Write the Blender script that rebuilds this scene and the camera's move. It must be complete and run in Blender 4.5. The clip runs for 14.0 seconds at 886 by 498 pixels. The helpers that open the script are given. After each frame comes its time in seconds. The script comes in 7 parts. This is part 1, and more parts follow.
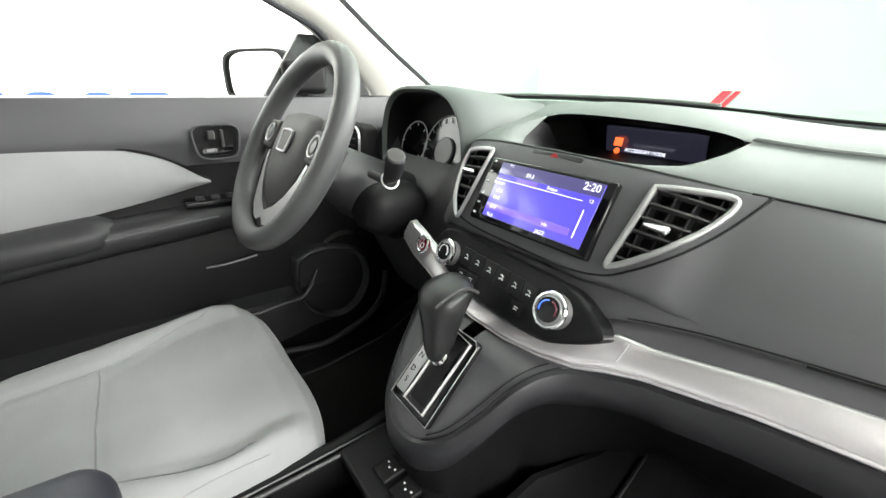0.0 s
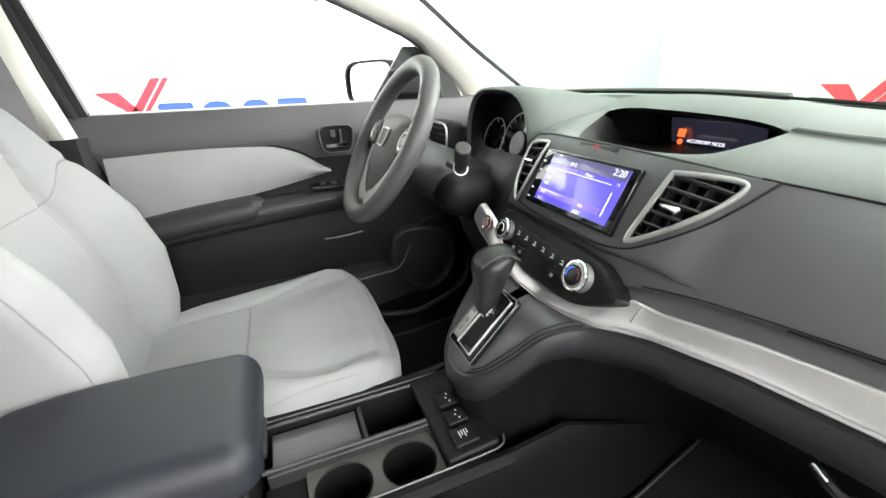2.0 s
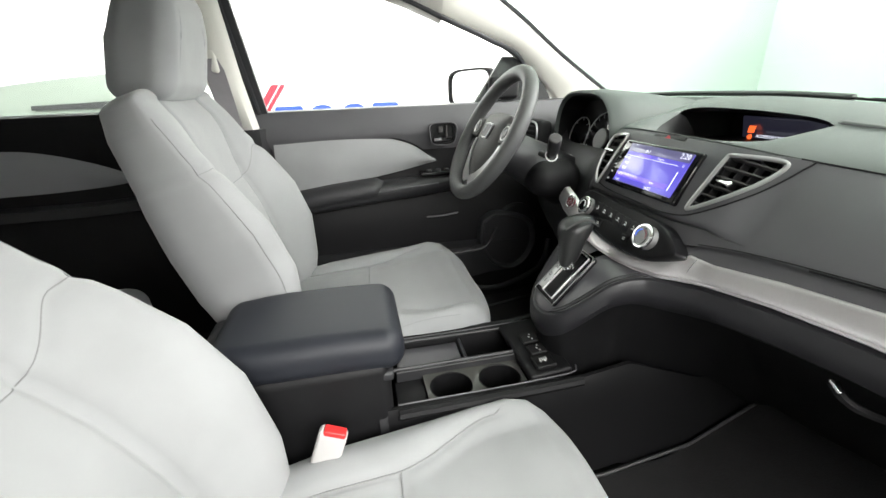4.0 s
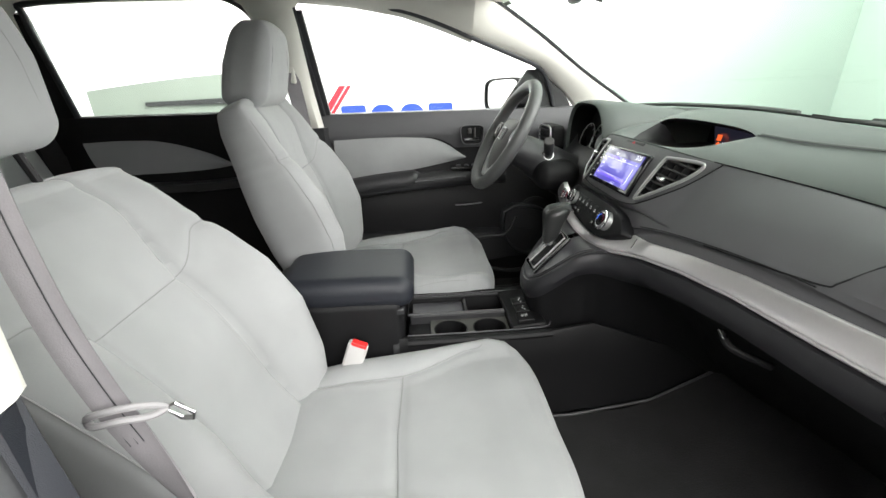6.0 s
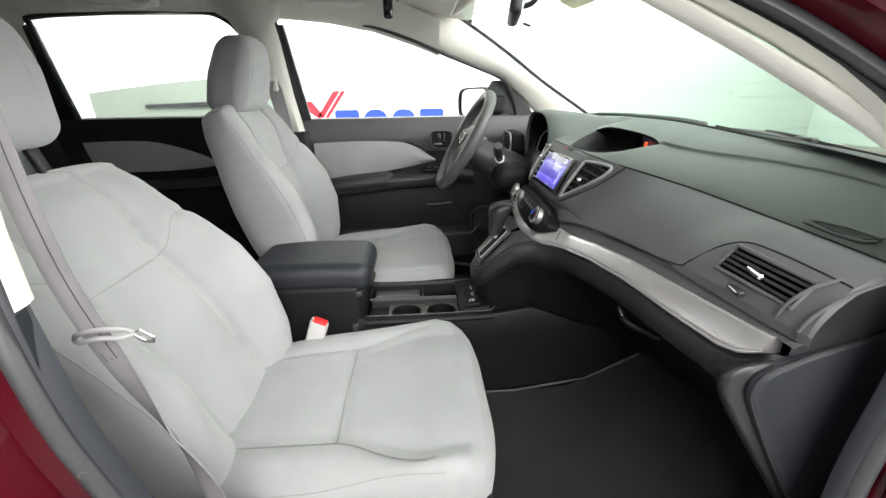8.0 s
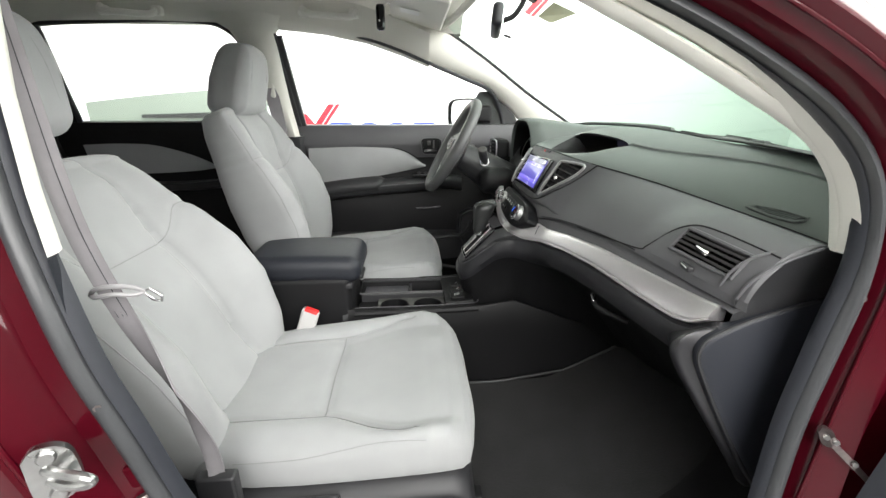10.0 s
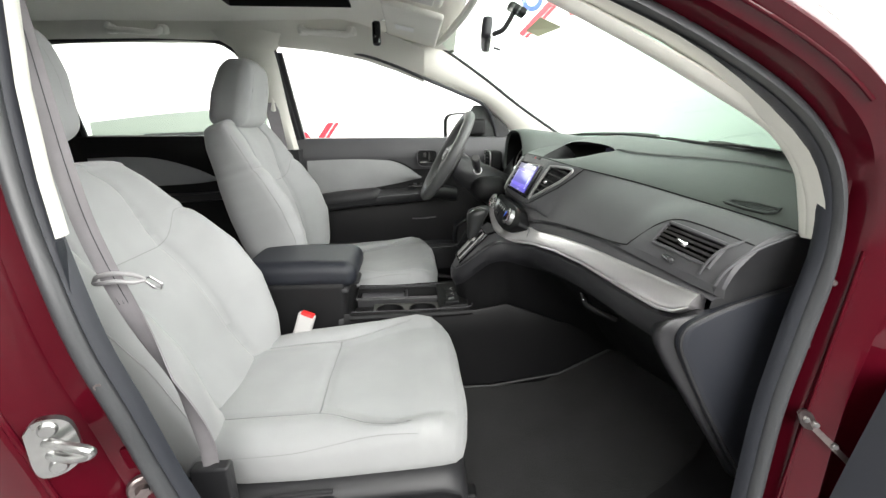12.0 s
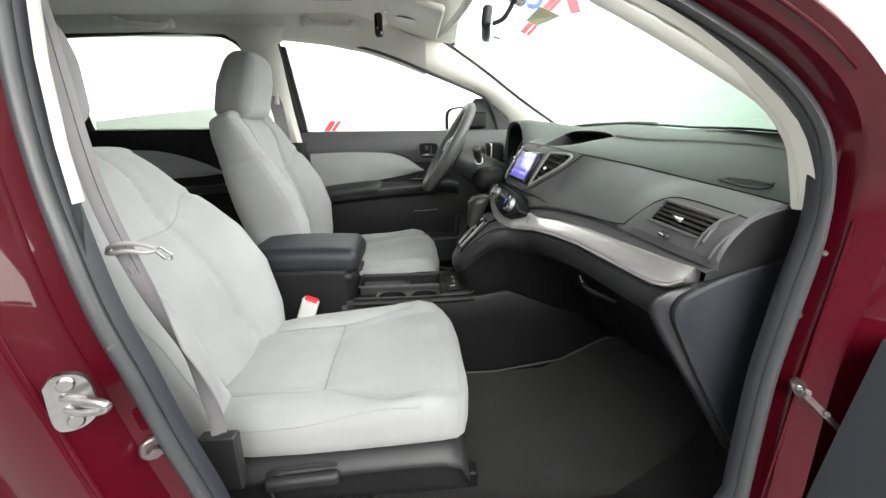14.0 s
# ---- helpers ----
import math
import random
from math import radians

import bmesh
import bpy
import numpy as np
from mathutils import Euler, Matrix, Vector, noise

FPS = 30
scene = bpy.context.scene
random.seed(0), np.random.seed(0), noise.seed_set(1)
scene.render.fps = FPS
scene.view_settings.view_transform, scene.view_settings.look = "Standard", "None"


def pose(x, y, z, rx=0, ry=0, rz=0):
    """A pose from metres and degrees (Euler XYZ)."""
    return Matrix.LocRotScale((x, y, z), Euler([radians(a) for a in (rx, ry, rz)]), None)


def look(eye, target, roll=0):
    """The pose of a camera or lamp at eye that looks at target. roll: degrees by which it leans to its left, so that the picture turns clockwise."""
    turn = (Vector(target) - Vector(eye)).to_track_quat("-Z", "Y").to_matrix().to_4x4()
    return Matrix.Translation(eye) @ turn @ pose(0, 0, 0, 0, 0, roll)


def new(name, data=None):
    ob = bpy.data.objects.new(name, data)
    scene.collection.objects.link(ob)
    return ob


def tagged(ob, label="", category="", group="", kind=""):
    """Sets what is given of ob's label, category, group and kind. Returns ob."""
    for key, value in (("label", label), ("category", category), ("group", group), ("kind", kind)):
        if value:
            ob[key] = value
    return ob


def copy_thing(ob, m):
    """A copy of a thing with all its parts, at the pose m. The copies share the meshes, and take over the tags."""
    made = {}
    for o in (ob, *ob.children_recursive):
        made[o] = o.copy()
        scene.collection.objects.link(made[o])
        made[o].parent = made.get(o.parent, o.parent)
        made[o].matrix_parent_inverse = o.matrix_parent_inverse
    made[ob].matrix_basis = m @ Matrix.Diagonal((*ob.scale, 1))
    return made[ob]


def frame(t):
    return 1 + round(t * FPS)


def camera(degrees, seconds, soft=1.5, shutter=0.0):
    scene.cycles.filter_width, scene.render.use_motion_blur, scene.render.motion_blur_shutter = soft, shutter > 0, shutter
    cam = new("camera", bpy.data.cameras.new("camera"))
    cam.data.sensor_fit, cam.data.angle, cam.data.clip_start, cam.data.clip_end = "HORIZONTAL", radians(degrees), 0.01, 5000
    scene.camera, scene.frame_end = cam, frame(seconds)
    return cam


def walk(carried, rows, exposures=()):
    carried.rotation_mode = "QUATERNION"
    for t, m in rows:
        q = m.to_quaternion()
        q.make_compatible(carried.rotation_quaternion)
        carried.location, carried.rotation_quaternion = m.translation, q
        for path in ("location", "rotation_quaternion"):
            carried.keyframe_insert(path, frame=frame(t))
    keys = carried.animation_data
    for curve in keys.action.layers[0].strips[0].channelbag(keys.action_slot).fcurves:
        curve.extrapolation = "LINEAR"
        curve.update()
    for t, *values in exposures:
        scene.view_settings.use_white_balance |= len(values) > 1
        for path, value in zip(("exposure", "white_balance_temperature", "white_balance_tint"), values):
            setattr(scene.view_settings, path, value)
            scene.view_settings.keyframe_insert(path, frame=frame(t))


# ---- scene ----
cam = camera(94.7, 14.0)
PATH = [
    (0, (-0.2, -0.338, 1.07), (0.926, 1.132, 0.316), 1.3),
    (0.5, (-0.208, -0.37, 1.075), (0.821, 1.165, 0.308), 0.6),
    (1, (-0.213, -0.404, 1.08), (0.709, 1.192, 0.304), -0.3),
    (1.5, (-0.215, -0.44, 1.081), (0.587, 1.218, 0.302), -1.2),
    (2, (-0.204, -0.483, 1.087), (0.473, 1.231, 0.311), -1.8),
    (2.5, (-0.204, -0.522, 1.081), (0.371, 1.236, 0.319), -1.9),
    (3, (-0.233, -0.559, 1.09), (0.257, 1.227, 0.335), -1.9),
    (3.5, (-0.275, -0.621, 1.095), (0.149, 1.186, 0.35), -2.0),
    (4, (-0.324, -0.664, 1.087), (0.04, 1.157, 0.345), -2.1),
    (4.2, (-0.334, -0.684, 1.09), (0.003, 1.14, 0.344), -2.2),
    (6.3, (-0.235, -0.947, 1.119), (-0.147, 0.91, 0.381), -1.6),
    (6.5, (-0.221, -0.963, 1.121), (-0.135, 0.894, 0.385), -1.6),
    (7, (-0.189, -0.998, 1.124), (-0.102, 0.862, 0.393), -1.4),
    (7.5, (-0.164, -1.026, 1.126), (-0.071, 0.835, 0.399), -1.2),
    (8, (-0.146, -1.053, 1.126), (-0.043, 0.81, 0.407), -0.9),
    (8.5, (-0.138, -1.078, 1.123), (-0.022, 0.788, 0.415), -0.5),
    (11, (-0.129, -1.152, 1.077), (0.019, 0.75, 0.478), -0.2),
    (11.5, (-0.123, -1.161, 1.072), (0.023, 0.749, 0.494), -0.4),
    (12, (-0.122, -1.166, 1.065), (0.024, 0.748, 0.504), -0.4),
    (12.5, (-0.12, -1.169, 1.059), (0.028, 0.747, 0.506), -0.5),
    (13, (-0.119, -1.175, 1.051), (0.037, 0.742, 0.503), -0.5),
    (13.5, (-0.119, -1.183, 1.042), (0.043, 0.733, 0.493), -0.6),
    (14, (-0.122, -1.193, 1.032), (0.013, 0.723, 0.475), -0.6),
]
walk(cam, [(t, look(eye, target, roll)) for t, eye, target, roll in PATH], [(0, 2.00), (3.0, 1.80), (4.2, 1.57), (6.3, 1.36), (8.7, 1.36), (10.8, 1.38), (14, 1.43)])

# ---------------------------------------------------------------- light
world = bpy.data.worlds.new("world")
scene.world = world
world.use_nodes = True
world.node_tree.nodes["Background"].inputs[0].default_value = (0.9, 0.95, 1.0, 1)
world.node_tree.nodes["Background"].inputs[1].default_value = 0.3


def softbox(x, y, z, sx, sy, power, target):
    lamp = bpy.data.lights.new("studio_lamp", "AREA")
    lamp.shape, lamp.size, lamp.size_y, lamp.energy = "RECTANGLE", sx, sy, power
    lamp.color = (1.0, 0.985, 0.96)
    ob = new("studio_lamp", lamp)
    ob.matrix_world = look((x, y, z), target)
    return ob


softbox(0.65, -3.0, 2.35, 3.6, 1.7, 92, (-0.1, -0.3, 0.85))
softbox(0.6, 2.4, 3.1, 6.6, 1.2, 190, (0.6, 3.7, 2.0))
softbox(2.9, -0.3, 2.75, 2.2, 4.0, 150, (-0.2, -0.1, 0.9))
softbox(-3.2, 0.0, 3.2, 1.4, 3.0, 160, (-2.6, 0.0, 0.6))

# ---------------------------------------------------------------- materials


def material(name, colour, rough=0.5, metal=0.0, grain=0.0, scale=200.0, vary=0.12, blot=6.0, coat=0.0, kind="noise", spec=0.5, sheen=0.0, rvary=0.08, soft=0.0):
    """Base colour with variation at two scales, roughness variation and a fine bump."""
    m = bpy.data.materials.new(name)
    m.use_nodes = True
    t = m.node_tree
    b = t.nodes["Principled BSDF"]
    co = t.nodes.new("ShaderNodeTexCoord")
    big = t.nodes.new("ShaderNodeTexNoise")
    big.inputs["Scale"].default_value, big.inputs["Detail"].default_value = blot, 4
    t.links.new(co.outputs["Object"], big.inputs["Vector"])
    fine = t.nodes.new("ShaderNodeTexNoise")
    fine.inputs["Scale"].default_value, fine.inputs["Detail"].default_value = scale, 3
    t.links.new(co.outputs["Object"], fine.inputs["Vector"])
    add = t.nodes.new("ShaderNodeMath")
    add.operation = "MULTIPLY_ADD"
    t.links.new(fine.outputs["Fac"], add.inputs[0])
    add.inputs[1].default_value = 0.4
    t.links.new(big.outputs["Fac"], add.inputs[2])
    ramp = t.nodes.new("ShaderNodeMapRange")
    ramp.inputs["From Min"].default_value, ramp.inputs["From Max"].default_value = 0.4, 1.0
    ramp.inputs["To Min"].default_value, ramp.inputs["To Max"].default_value = 1 - vary, 1 + vary
    t.links.new(add.outputs[0], ramp.inputs["Value"])
    mul = t.nodes.new("ShaderNodeVectorMath")
    mul.operation = "SCALE"
    mul.inputs[0].default_value = colour
    t.links.new(ramp.outputs[0], mul.inputs["Scale"])
    t.links.new(mul.outputs[0], b.inputs["Base Color"])
    rr = t.nodes.new("ShaderNodeMapRange")
    rr.inputs["To Min"].default_value, rr.inputs["To Max"].default_value = max(0.02, rough - rvary), min(1, rough + rvary)
    t.links.new(big.outputs["Fac"], rr.inputs["Value"])
    t.links.new(rr.outputs[0], b.inputs["Roughness"])
    b.inputs["Metallic"].default_value = metal
    b.inputs["Specular IOR Level"].default_value = spec
    b.inputs["Coat Weight"].default_value = coat
    b.inputs["Coat Roughness"].default_value = 0.03
    b.inputs["Sheen Weight"].default_value = sheen
    if grain:
        bump = t.nodes.new("ShaderNodeBump")
        bump.inputs["Strength"].default_value, bump.inputs["Distance"].default_value = grain, 0.001
        src = fine.outputs["Fac"]
        if kind == "leather":
            v = t.nodes.new("ShaderNodeTexVoronoi")
            v.inputs["Scale"].default_value = scale
            t.links.new(co.outputs["Object"], v.inputs["Vector"])
            src = v.outputs["Distance"]
        if kind == "weave":
            w = t.nodes.new("ShaderNodeTexWave")
            w.inputs["Scale"].default_value, w.inputs["Distortion"].default_value = scale, 1.5
            t.links.new(co.outputs["Object"], w.inputs["Vector"])
            src = w.outputs["Fac"]
        t.links.new(src, bump.inputs["Height"])
        t.links.new(bump.outputs[0], b.inputs["Normal"])
        if soft:  # slack padding and creases under the cloth
            fold = t.nodes.new("ShaderNodeTexNoise")
            fold.inputs["Scale"].default_value, fold.inputs["Detail"].default_value, fold.inputs["Distortion"].default_value = blot * 1.2, 1, 0.2
            t.links.new(co.outputs["Object"], fold.inputs["Vector"])
            slack = t.nodes.new("ShaderNodeBump")
            slack.inputs["Strength"].default_value, slack.inputs["Distance"].default_value = 1.0, soft
            t.links.new(fold.outputs["Fac"], slack.inputs["Height"])
            t.links.new(slack.outputs[0], bump.inputs["Normal"])
    return m


def glow(name, colour, strength):
    m = bpy.data.materials.new(name)
    m.use_nodes = True
    b = m.node_tree.nodes["Principled BSDF"]
    b.inputs["Base Color"].default_value = (0.01, 0.01, 0.01, 1)
    b.inputs["Roughness"].default_value = 0.12
    b.inputs["Specular IOR Level"].default_value = 0.5
    b.inputs["Coat Weight"].default_value, b.inputs["Coat IOR"].default_value, b.inputs["Coat Roughness"].default_value = 1.0, 1.55, 0.30
    b.inputs["Emission Color"].default_value = (*colour, 1)
    b.inputs["Emission Strength"].default_value = strength
    return m


def pane_glass(name, tint, gloss=1.0):
    """Thin glass: clear with a tint, and a mirror that grows towards grazing."""
    m = bpy.data.materials.new(name)
    m.use_nodes = True
    t = m.node_tree
    t.nodes.remove(t.nodes["Principled BSDF"])
    clear, shine, mix = t.nodes.new("ShaderNodeBsdfTransparent"), t.nodes.new("ShaderNodeBsdfGlossy"), t.nodes.new("ShaderNodeMixShader")
    clear.inputs[0].default_value = (*tint, 1)
    shine.inputs["Roughness"].default_value = 0.02
    shine.inputs["Color"].default_value = (gloss, gloss, gloss, 1)
    lw, pw, ml = t.nodes.new("ShaderNodeLayerWeight"), t.nodes.new("ShaderNodeMath"), t.nodes.new("ShaderNodeMath")
    pw.operation, ml.operation = "POWER", "MULTIPLY_ADD"
    pw.inputs[1].default_value = 5
    ml.inputs[1].default_value, ml.inputs[2].default_value = 0.7, 0.05
    t.links.new(lw.outputs["Facing"], pw.inputs[0])
    t.links.new(pw.outputs[0], ml.inputs[0])
    t.links.new(ml.outputs[0], mix.inputs[0])
    t.links.new(clear.outputs[0], mix.inputs[1])
    t.links.new(shine.outputs[0], mix.inputs[2])
    t.links.new(mix.outputs[0], t.nodes["Material Output"].inputs[0])
    return m


M = {
    "wall": material("white_wall_paint", (0.82, 0.83, 0.82), 0.6, vary=0.02, grain=0.05, scale=60, blot=1.2),
    "wall_front": material("pale_green_wall_paint", (0.37, 0.436, 0.392), 0.5, vary=0.03, grain=0.05, scale=60, blot=0.8),
    "grey_wall": material("grey_wall_paint", (0.15, 0.15, 0.15), 0.7, vary=0.05, blot=2),
    "floor": material("grey_showroom_floor", (0.33, 0.33, 0.33), 0.3, vary=0.08, blot=2),
    "fabric": material("light_grey_seat_fabric", (0.304, 0.310, 0.311), 0.9, grain=0.22, scale=1300, vary=0.09, blot=9, soft=0.003, sheen=0.25, spec=0.2),
    "fabric_side": material("light_grey_seat_side_fabric", (0.30, 0.305, 0.31), 0.88, grain=0.3, scale=700, vary=0.05, blot=7, sheen=0.2, spec=0.25),
    "bolt": material("dull_dark_zinc", (0.20, 0.17, 0.165), 0.32, metal=0.9, vary=0.25, blot=90),
    "thread": material("grey_seam_thread", (0.235, 0.237, 0.24), 0.8, vary=0.1),
    "dash": material("dark_grey_soft_dash_skin", (0.088, 0.0875, 0.093), 0.46, grain=0.22, scale=1700, vary=0.12, blot=5, kind="leather", spec=0.45),
    "dash_top": material("grey_green_soft_dash_skin", (0.088, 0.101, 0.0945), 0.60, grain=0.22, scale=1700, vary=0.10, blot=5, kind="leather", spec=0.4),
    "plastic": material("black_grained_plastic", (0.021, 0.0213, 0.023), 0.45, grain=0.2, scale=1400, vary=0.15, blot=6, kind="leather"),
    "plastic_dark": material("deep_black_plastic", (0.006, 0.006, 0.0067), 0.55, grain=0.3, scale=600, vary=0.2, blot=6, spec=0.28),
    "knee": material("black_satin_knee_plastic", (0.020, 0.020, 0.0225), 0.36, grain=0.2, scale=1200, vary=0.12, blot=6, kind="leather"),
    # darker copy of the knee plastic, with the footwell shade in its colour
    "knee_shade": material("shade_darkened_black_plastic", (0.006, 0.006, 0.0066), 0.5, grain=0.25, scale=900, vary=0.15, blot=6, spec=0.3),
    "insert": material("olive_grey_smooth_plastic", (0.055, 0.055, 0.050), 0.45, grain=0.15, scale=900, vary=0.08, blot=12),
    "console": material("dark_grey_satin_plastic", (0.072, 0.070, 0.077), 0.34, grain=0.2, scale=800, vary=0.1, blot=8),
    "vinyl": material("black_blue_vinyl", (0.012, 0.014, 0.020), 0.55, grain=0.16, scale=1300, vary=0.12, blot=7, kind="leather"),
    "rim": material("dark_grey_wheel_urethane", (0.072, 0.074, 0.074), 0.48, grain=0.2, scale=1300, vary=0.10, blot=14, kind="leather"),
    "hub": material("charcoal_wheel_plastic", (0.062, 0.061, 0.060), 0.62, grain=0.2, scale=1200, vary=0.1, blot=10, spec=0.3),
    "gloss": material("piano_black_plastic", (0.006, 0.006, 0.007), 0.07, vary=0.1, rvary=0.03),
    "knob_black": material("worn_black_leatherette", (0.017, 0.018, 0.018), 0.34, grain=0.15, scale=1400, vary=0.2, blot=20, kind="leather"),
    "tongue": material("grey_belt_tongue_plastic", (0.26, 0.255, 0.26), 0.4, vary=0.08),
    "start_red": material("deep_red_translucent_plastic", (0.22, 0.012, 0.03), 0.25, vary=0.05),
    "gloss_button": material("black_button_plastic", (0.008, 0.008, 0.009), 0.42, vary=0.1, spec=0.3),
    "silver": material("brushed_silver_trim", (0.86, 0.83, 0.84), 0.32, metal=0.85, grain=0.06, scale=300, vary=0.05),
    "chrome": material("chrome_plating", (0.85, 0.85, 0.86), 0.10, metal=1.0, vary=0.03, rvary=0.04),
    "zinc": material("zinc_plated_steel", (0.38, 0.38, 0.375), 0.30, metal=1.0, grain=0.2, scale=120, vary=0.12, blot=40),
    "headliner": material("warm_grey_headliner_cloth", (0.80, 0.79, 0.745), 0.95, grain=0.3, scale=800, vary=0.05, blot=4, sheen=0.1, spec=0.15),
    "cream": material("ivory_pillar_plastic", (0.75, 0.74, 0.68), 0.55, grain=0.25, scale=600, vary=0.05, blot=6),
    "carpet": material("charcoal_carpet", (0.008, 0.008, 0.0085), 0.98, grain=0.9, scale=420, vary=0.35, blot=9, sheen=0.15, spec=0.1),
    "mat": material("charcoal_mat_carpet", (0.012, 0.012, 0.0123), 0.98, grain=1.0, scale=380, vary=0.40, blot=11, sheen=0.2, spec=0.1),
    "wheel_silver": material("satin_wheel_trim", (0.42, 0.42, 0.42), 0.38, metal=0.8, vary=0.05),
    "seal": material("dull_rubber_door_seal", (0.040, 0.042, 0.045), 0.42, grain=0.15, scale=300, vary=0.15),
    "rubber": material("black_rubber_seal", (0.022, 0.023, 0.026), 0.45, grain=0.15, scale=300, vary=0.15),
    "red": material("dark_red_metallic_paint", (0.054, 0.0013, 0.0056), 0.35, metal=0.0, vary=0.10, blot=3, coat=0.45, spec=0.08),
    "belt": material("grey_woven_webbing", (0.20, 0.19, 0.20), 0.75, grain=0.3, scale=900, vary=0.12, blot=30),
    "beltgrey": material("light_grey_buckle_plastic", (0.55, 0.54, 0.53), 0.4, vary=0.04),
    "red_plastic": material("bright_red_plastic", (0.75, 0.03, 0.03), 0.35, vary=0.05),
    "logo_red": material("red_sign_paint", (0.45, 0.008, 0.022), 0.5, vary=0.06),
    "logo_blue": material("blue_sign_paint", (0.012, 0.045, 0.34), 0.5, vary=0.1),
    "grey_sign": material("pale_grey_green_panel_paint", (0.20, 0.23, 0.20), 0.6, vary=0.04),
    "sign_grey": material("grey_sign_paint", (0.16, 0.18, 0.20), 0.5, vary=0.06),
    "white_print": material("white_print", (0.8, 0.8, 0.8), 0.5, vary=0.03),
    "paper": material("tan_paper_sticker", (0.42, 0.38, 0.28), 0.7, vary=0.15, blot=40),
    "orange": glow("orange_icon_light", (1.0, 0.14, 0.03), 0.5),
    "white_lit": glow("white_display_light", (0.85, 0.87, 1.0), 0.7),
    "screen": glow("blue_violet_display_light", (0.11, 0.085, 0.72), 0.36),
    "screen_top": glow("dim_violet_display_light", (0.085, 0.075, 0.24), 0.30),
    "screen_bar": glow("bright_blue_display_light", (0.17, 0.10, 0.90), 0.50),
    "screen_dark": glow("dark_display_glass", (0.02, 0.02, 0.035), 0.25),
    "red_lit": glow("red_button_light", (0.7, 0.02, 0.04), 0.07),
    "blue_lit": glow("blue_dial_light", (0.05, 0.15, 0.8), 0.5),
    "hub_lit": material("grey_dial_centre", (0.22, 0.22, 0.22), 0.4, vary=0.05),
    "dial": material("pale_dial_print", (0.62, 0.63, 0.62), 0.5, vary=0.05),
    "glass_side": pane_glass("clear_side_glass", (0.93, 0.96, 0.94)),
    "glass_ws": pane_glass("green_tinted_windscreen_glass", (0.76, 0.86, 0.80), 0.8),
    "mirror": material("mirror_silvering", (0.9, 0.9, 0.9), 0.02, metal=1.0, vary=0.0, rvary=0.0),
}

# ---------------------------------------------------------------- mesh helpers
ORG = {}


def thing(name, at, label, category, group="", kind=""):
    ob = new(name)
    ob.location = at
    ob.empty_display_size = 0.05
    ORG[ob] = Vector(at)
    return tagged(ob, label, category, group, kind)


def mesh_of(name, verts, faces, mat, org=(0, 0, 0), smooth=True, sharp=35):
    me = bpy.data.meshes.new(name)
    o = Vector(org)
    me.from_pydata([tuple(Vector(v) - o) for v in verts], [], faces)
    me.materials.append(mat)
    bm = bmesh.new()
    bm.from_mesh(me)
    bmesh.ops.remove_doubles(bm, verts=bm.verts, dist=1e-6)
    bmesh.ops.recalc_face_normals(bm, faces=bm.faces)
    for f in bm.faces:
        f.smooth = smooth
    for e in bm.edges:
        if len(e.link_faces) == 2 and e.calc_face_angle(0) > radians(sharp):
            e.smooth = False
    bm.to_mesh(me)
    bm.free()
    return me


def part(name, vf, mat, parent=None, label="", smooth=True, sharp=35, kind=""):
    org = ORG.get(parent, Vector((0, 0, 0)))
    ob = new(name, mesh_of(name, vf[0], vf[1], M[mat], org, smooth, sharp))
    ORG[ob] = org
    if parent:
        ob.parent = parent
    return tagged(ob, label, kind=kind)


def solo(name, vf, mat, label, category, kind="", smooth=True, sharp=35, group=""):
    return tagged(part(name, vf, mat, None, "", smooth, sharp), label, category, group, kind)


def join(*vfs):
    verts, faces = [], []
    for v, f in vfs:
        n = len(verts)
        verts += list(v)
        faces += [tuple(i + n for i in q) for q in f]
    return verts, faces


def grid(rows, closed=False):
    """Quads over rows of points of equal length."""
    n, verts, faces = len(rows[0]), [p for r in rows for p in r], []
    for a in range(len(rows) - 1):
        for b in range(n if closed else n - 1):
            c = (b + 1) % n
            faces.append((a * n + b, a * n + c, (a + 1) * n + c, (a + 1) * n + b))
    return verts, faces


def loft(rings, caps=True):
    verts, faces = grid(rings, True)
    n = len(rings[0])
    if caps:
        faces += [tuple(range(n)), tuple(range(len(verts) - n, len(verts)))]
    return verts, faces


def well(front, back):
    """A hollow: walls between two outlines and a bottom, open in front."""
    verts, faces = grid([list(front), list(back)], True)
    return verts, faces + [tuple(range(len(front), 2 * len(front)))]


def inside_of(u, v, poly):
    hit = False
    for i in range(len(poly)):
        (a, b), (c, d) = poly[i - 1], poly[i]
        if (b > v) != (d > v) and u < (c - a) * (v - b) / (d - b) + a:
            hit = not hit
    return hit


def tube(path, r, n=8, loop=False, flat=1.0):
    """A round bar along a path; flat squeezes it along its own normal."""
    pts = [Vector(p) for p in path]
    rings, side = [], None
    for i, p in enumerate(pts):
        a, b = pts[i - 1] if i or loop else p, pts[(i + 1) % len(pts)] if i < len(pts) - 1 or loop else p
        d = (b - a).normalized()
        if side is None:
            side = d.orthogonal().normalized()
        side = (side - d * side.dot(d)).normalized()
        up = d.cross(side)
        rr = r[i] if isinstance(r, (list, tuple)) else r
        rings.append([p + side * (rr * math.cos(t)) + up * (rr * flat * math.sin(t)) for t in [2 * math.pi * k / n for k in range(n)]])
    if loop:
        rings.append(rings[0])
    return loft(rings, not loop)


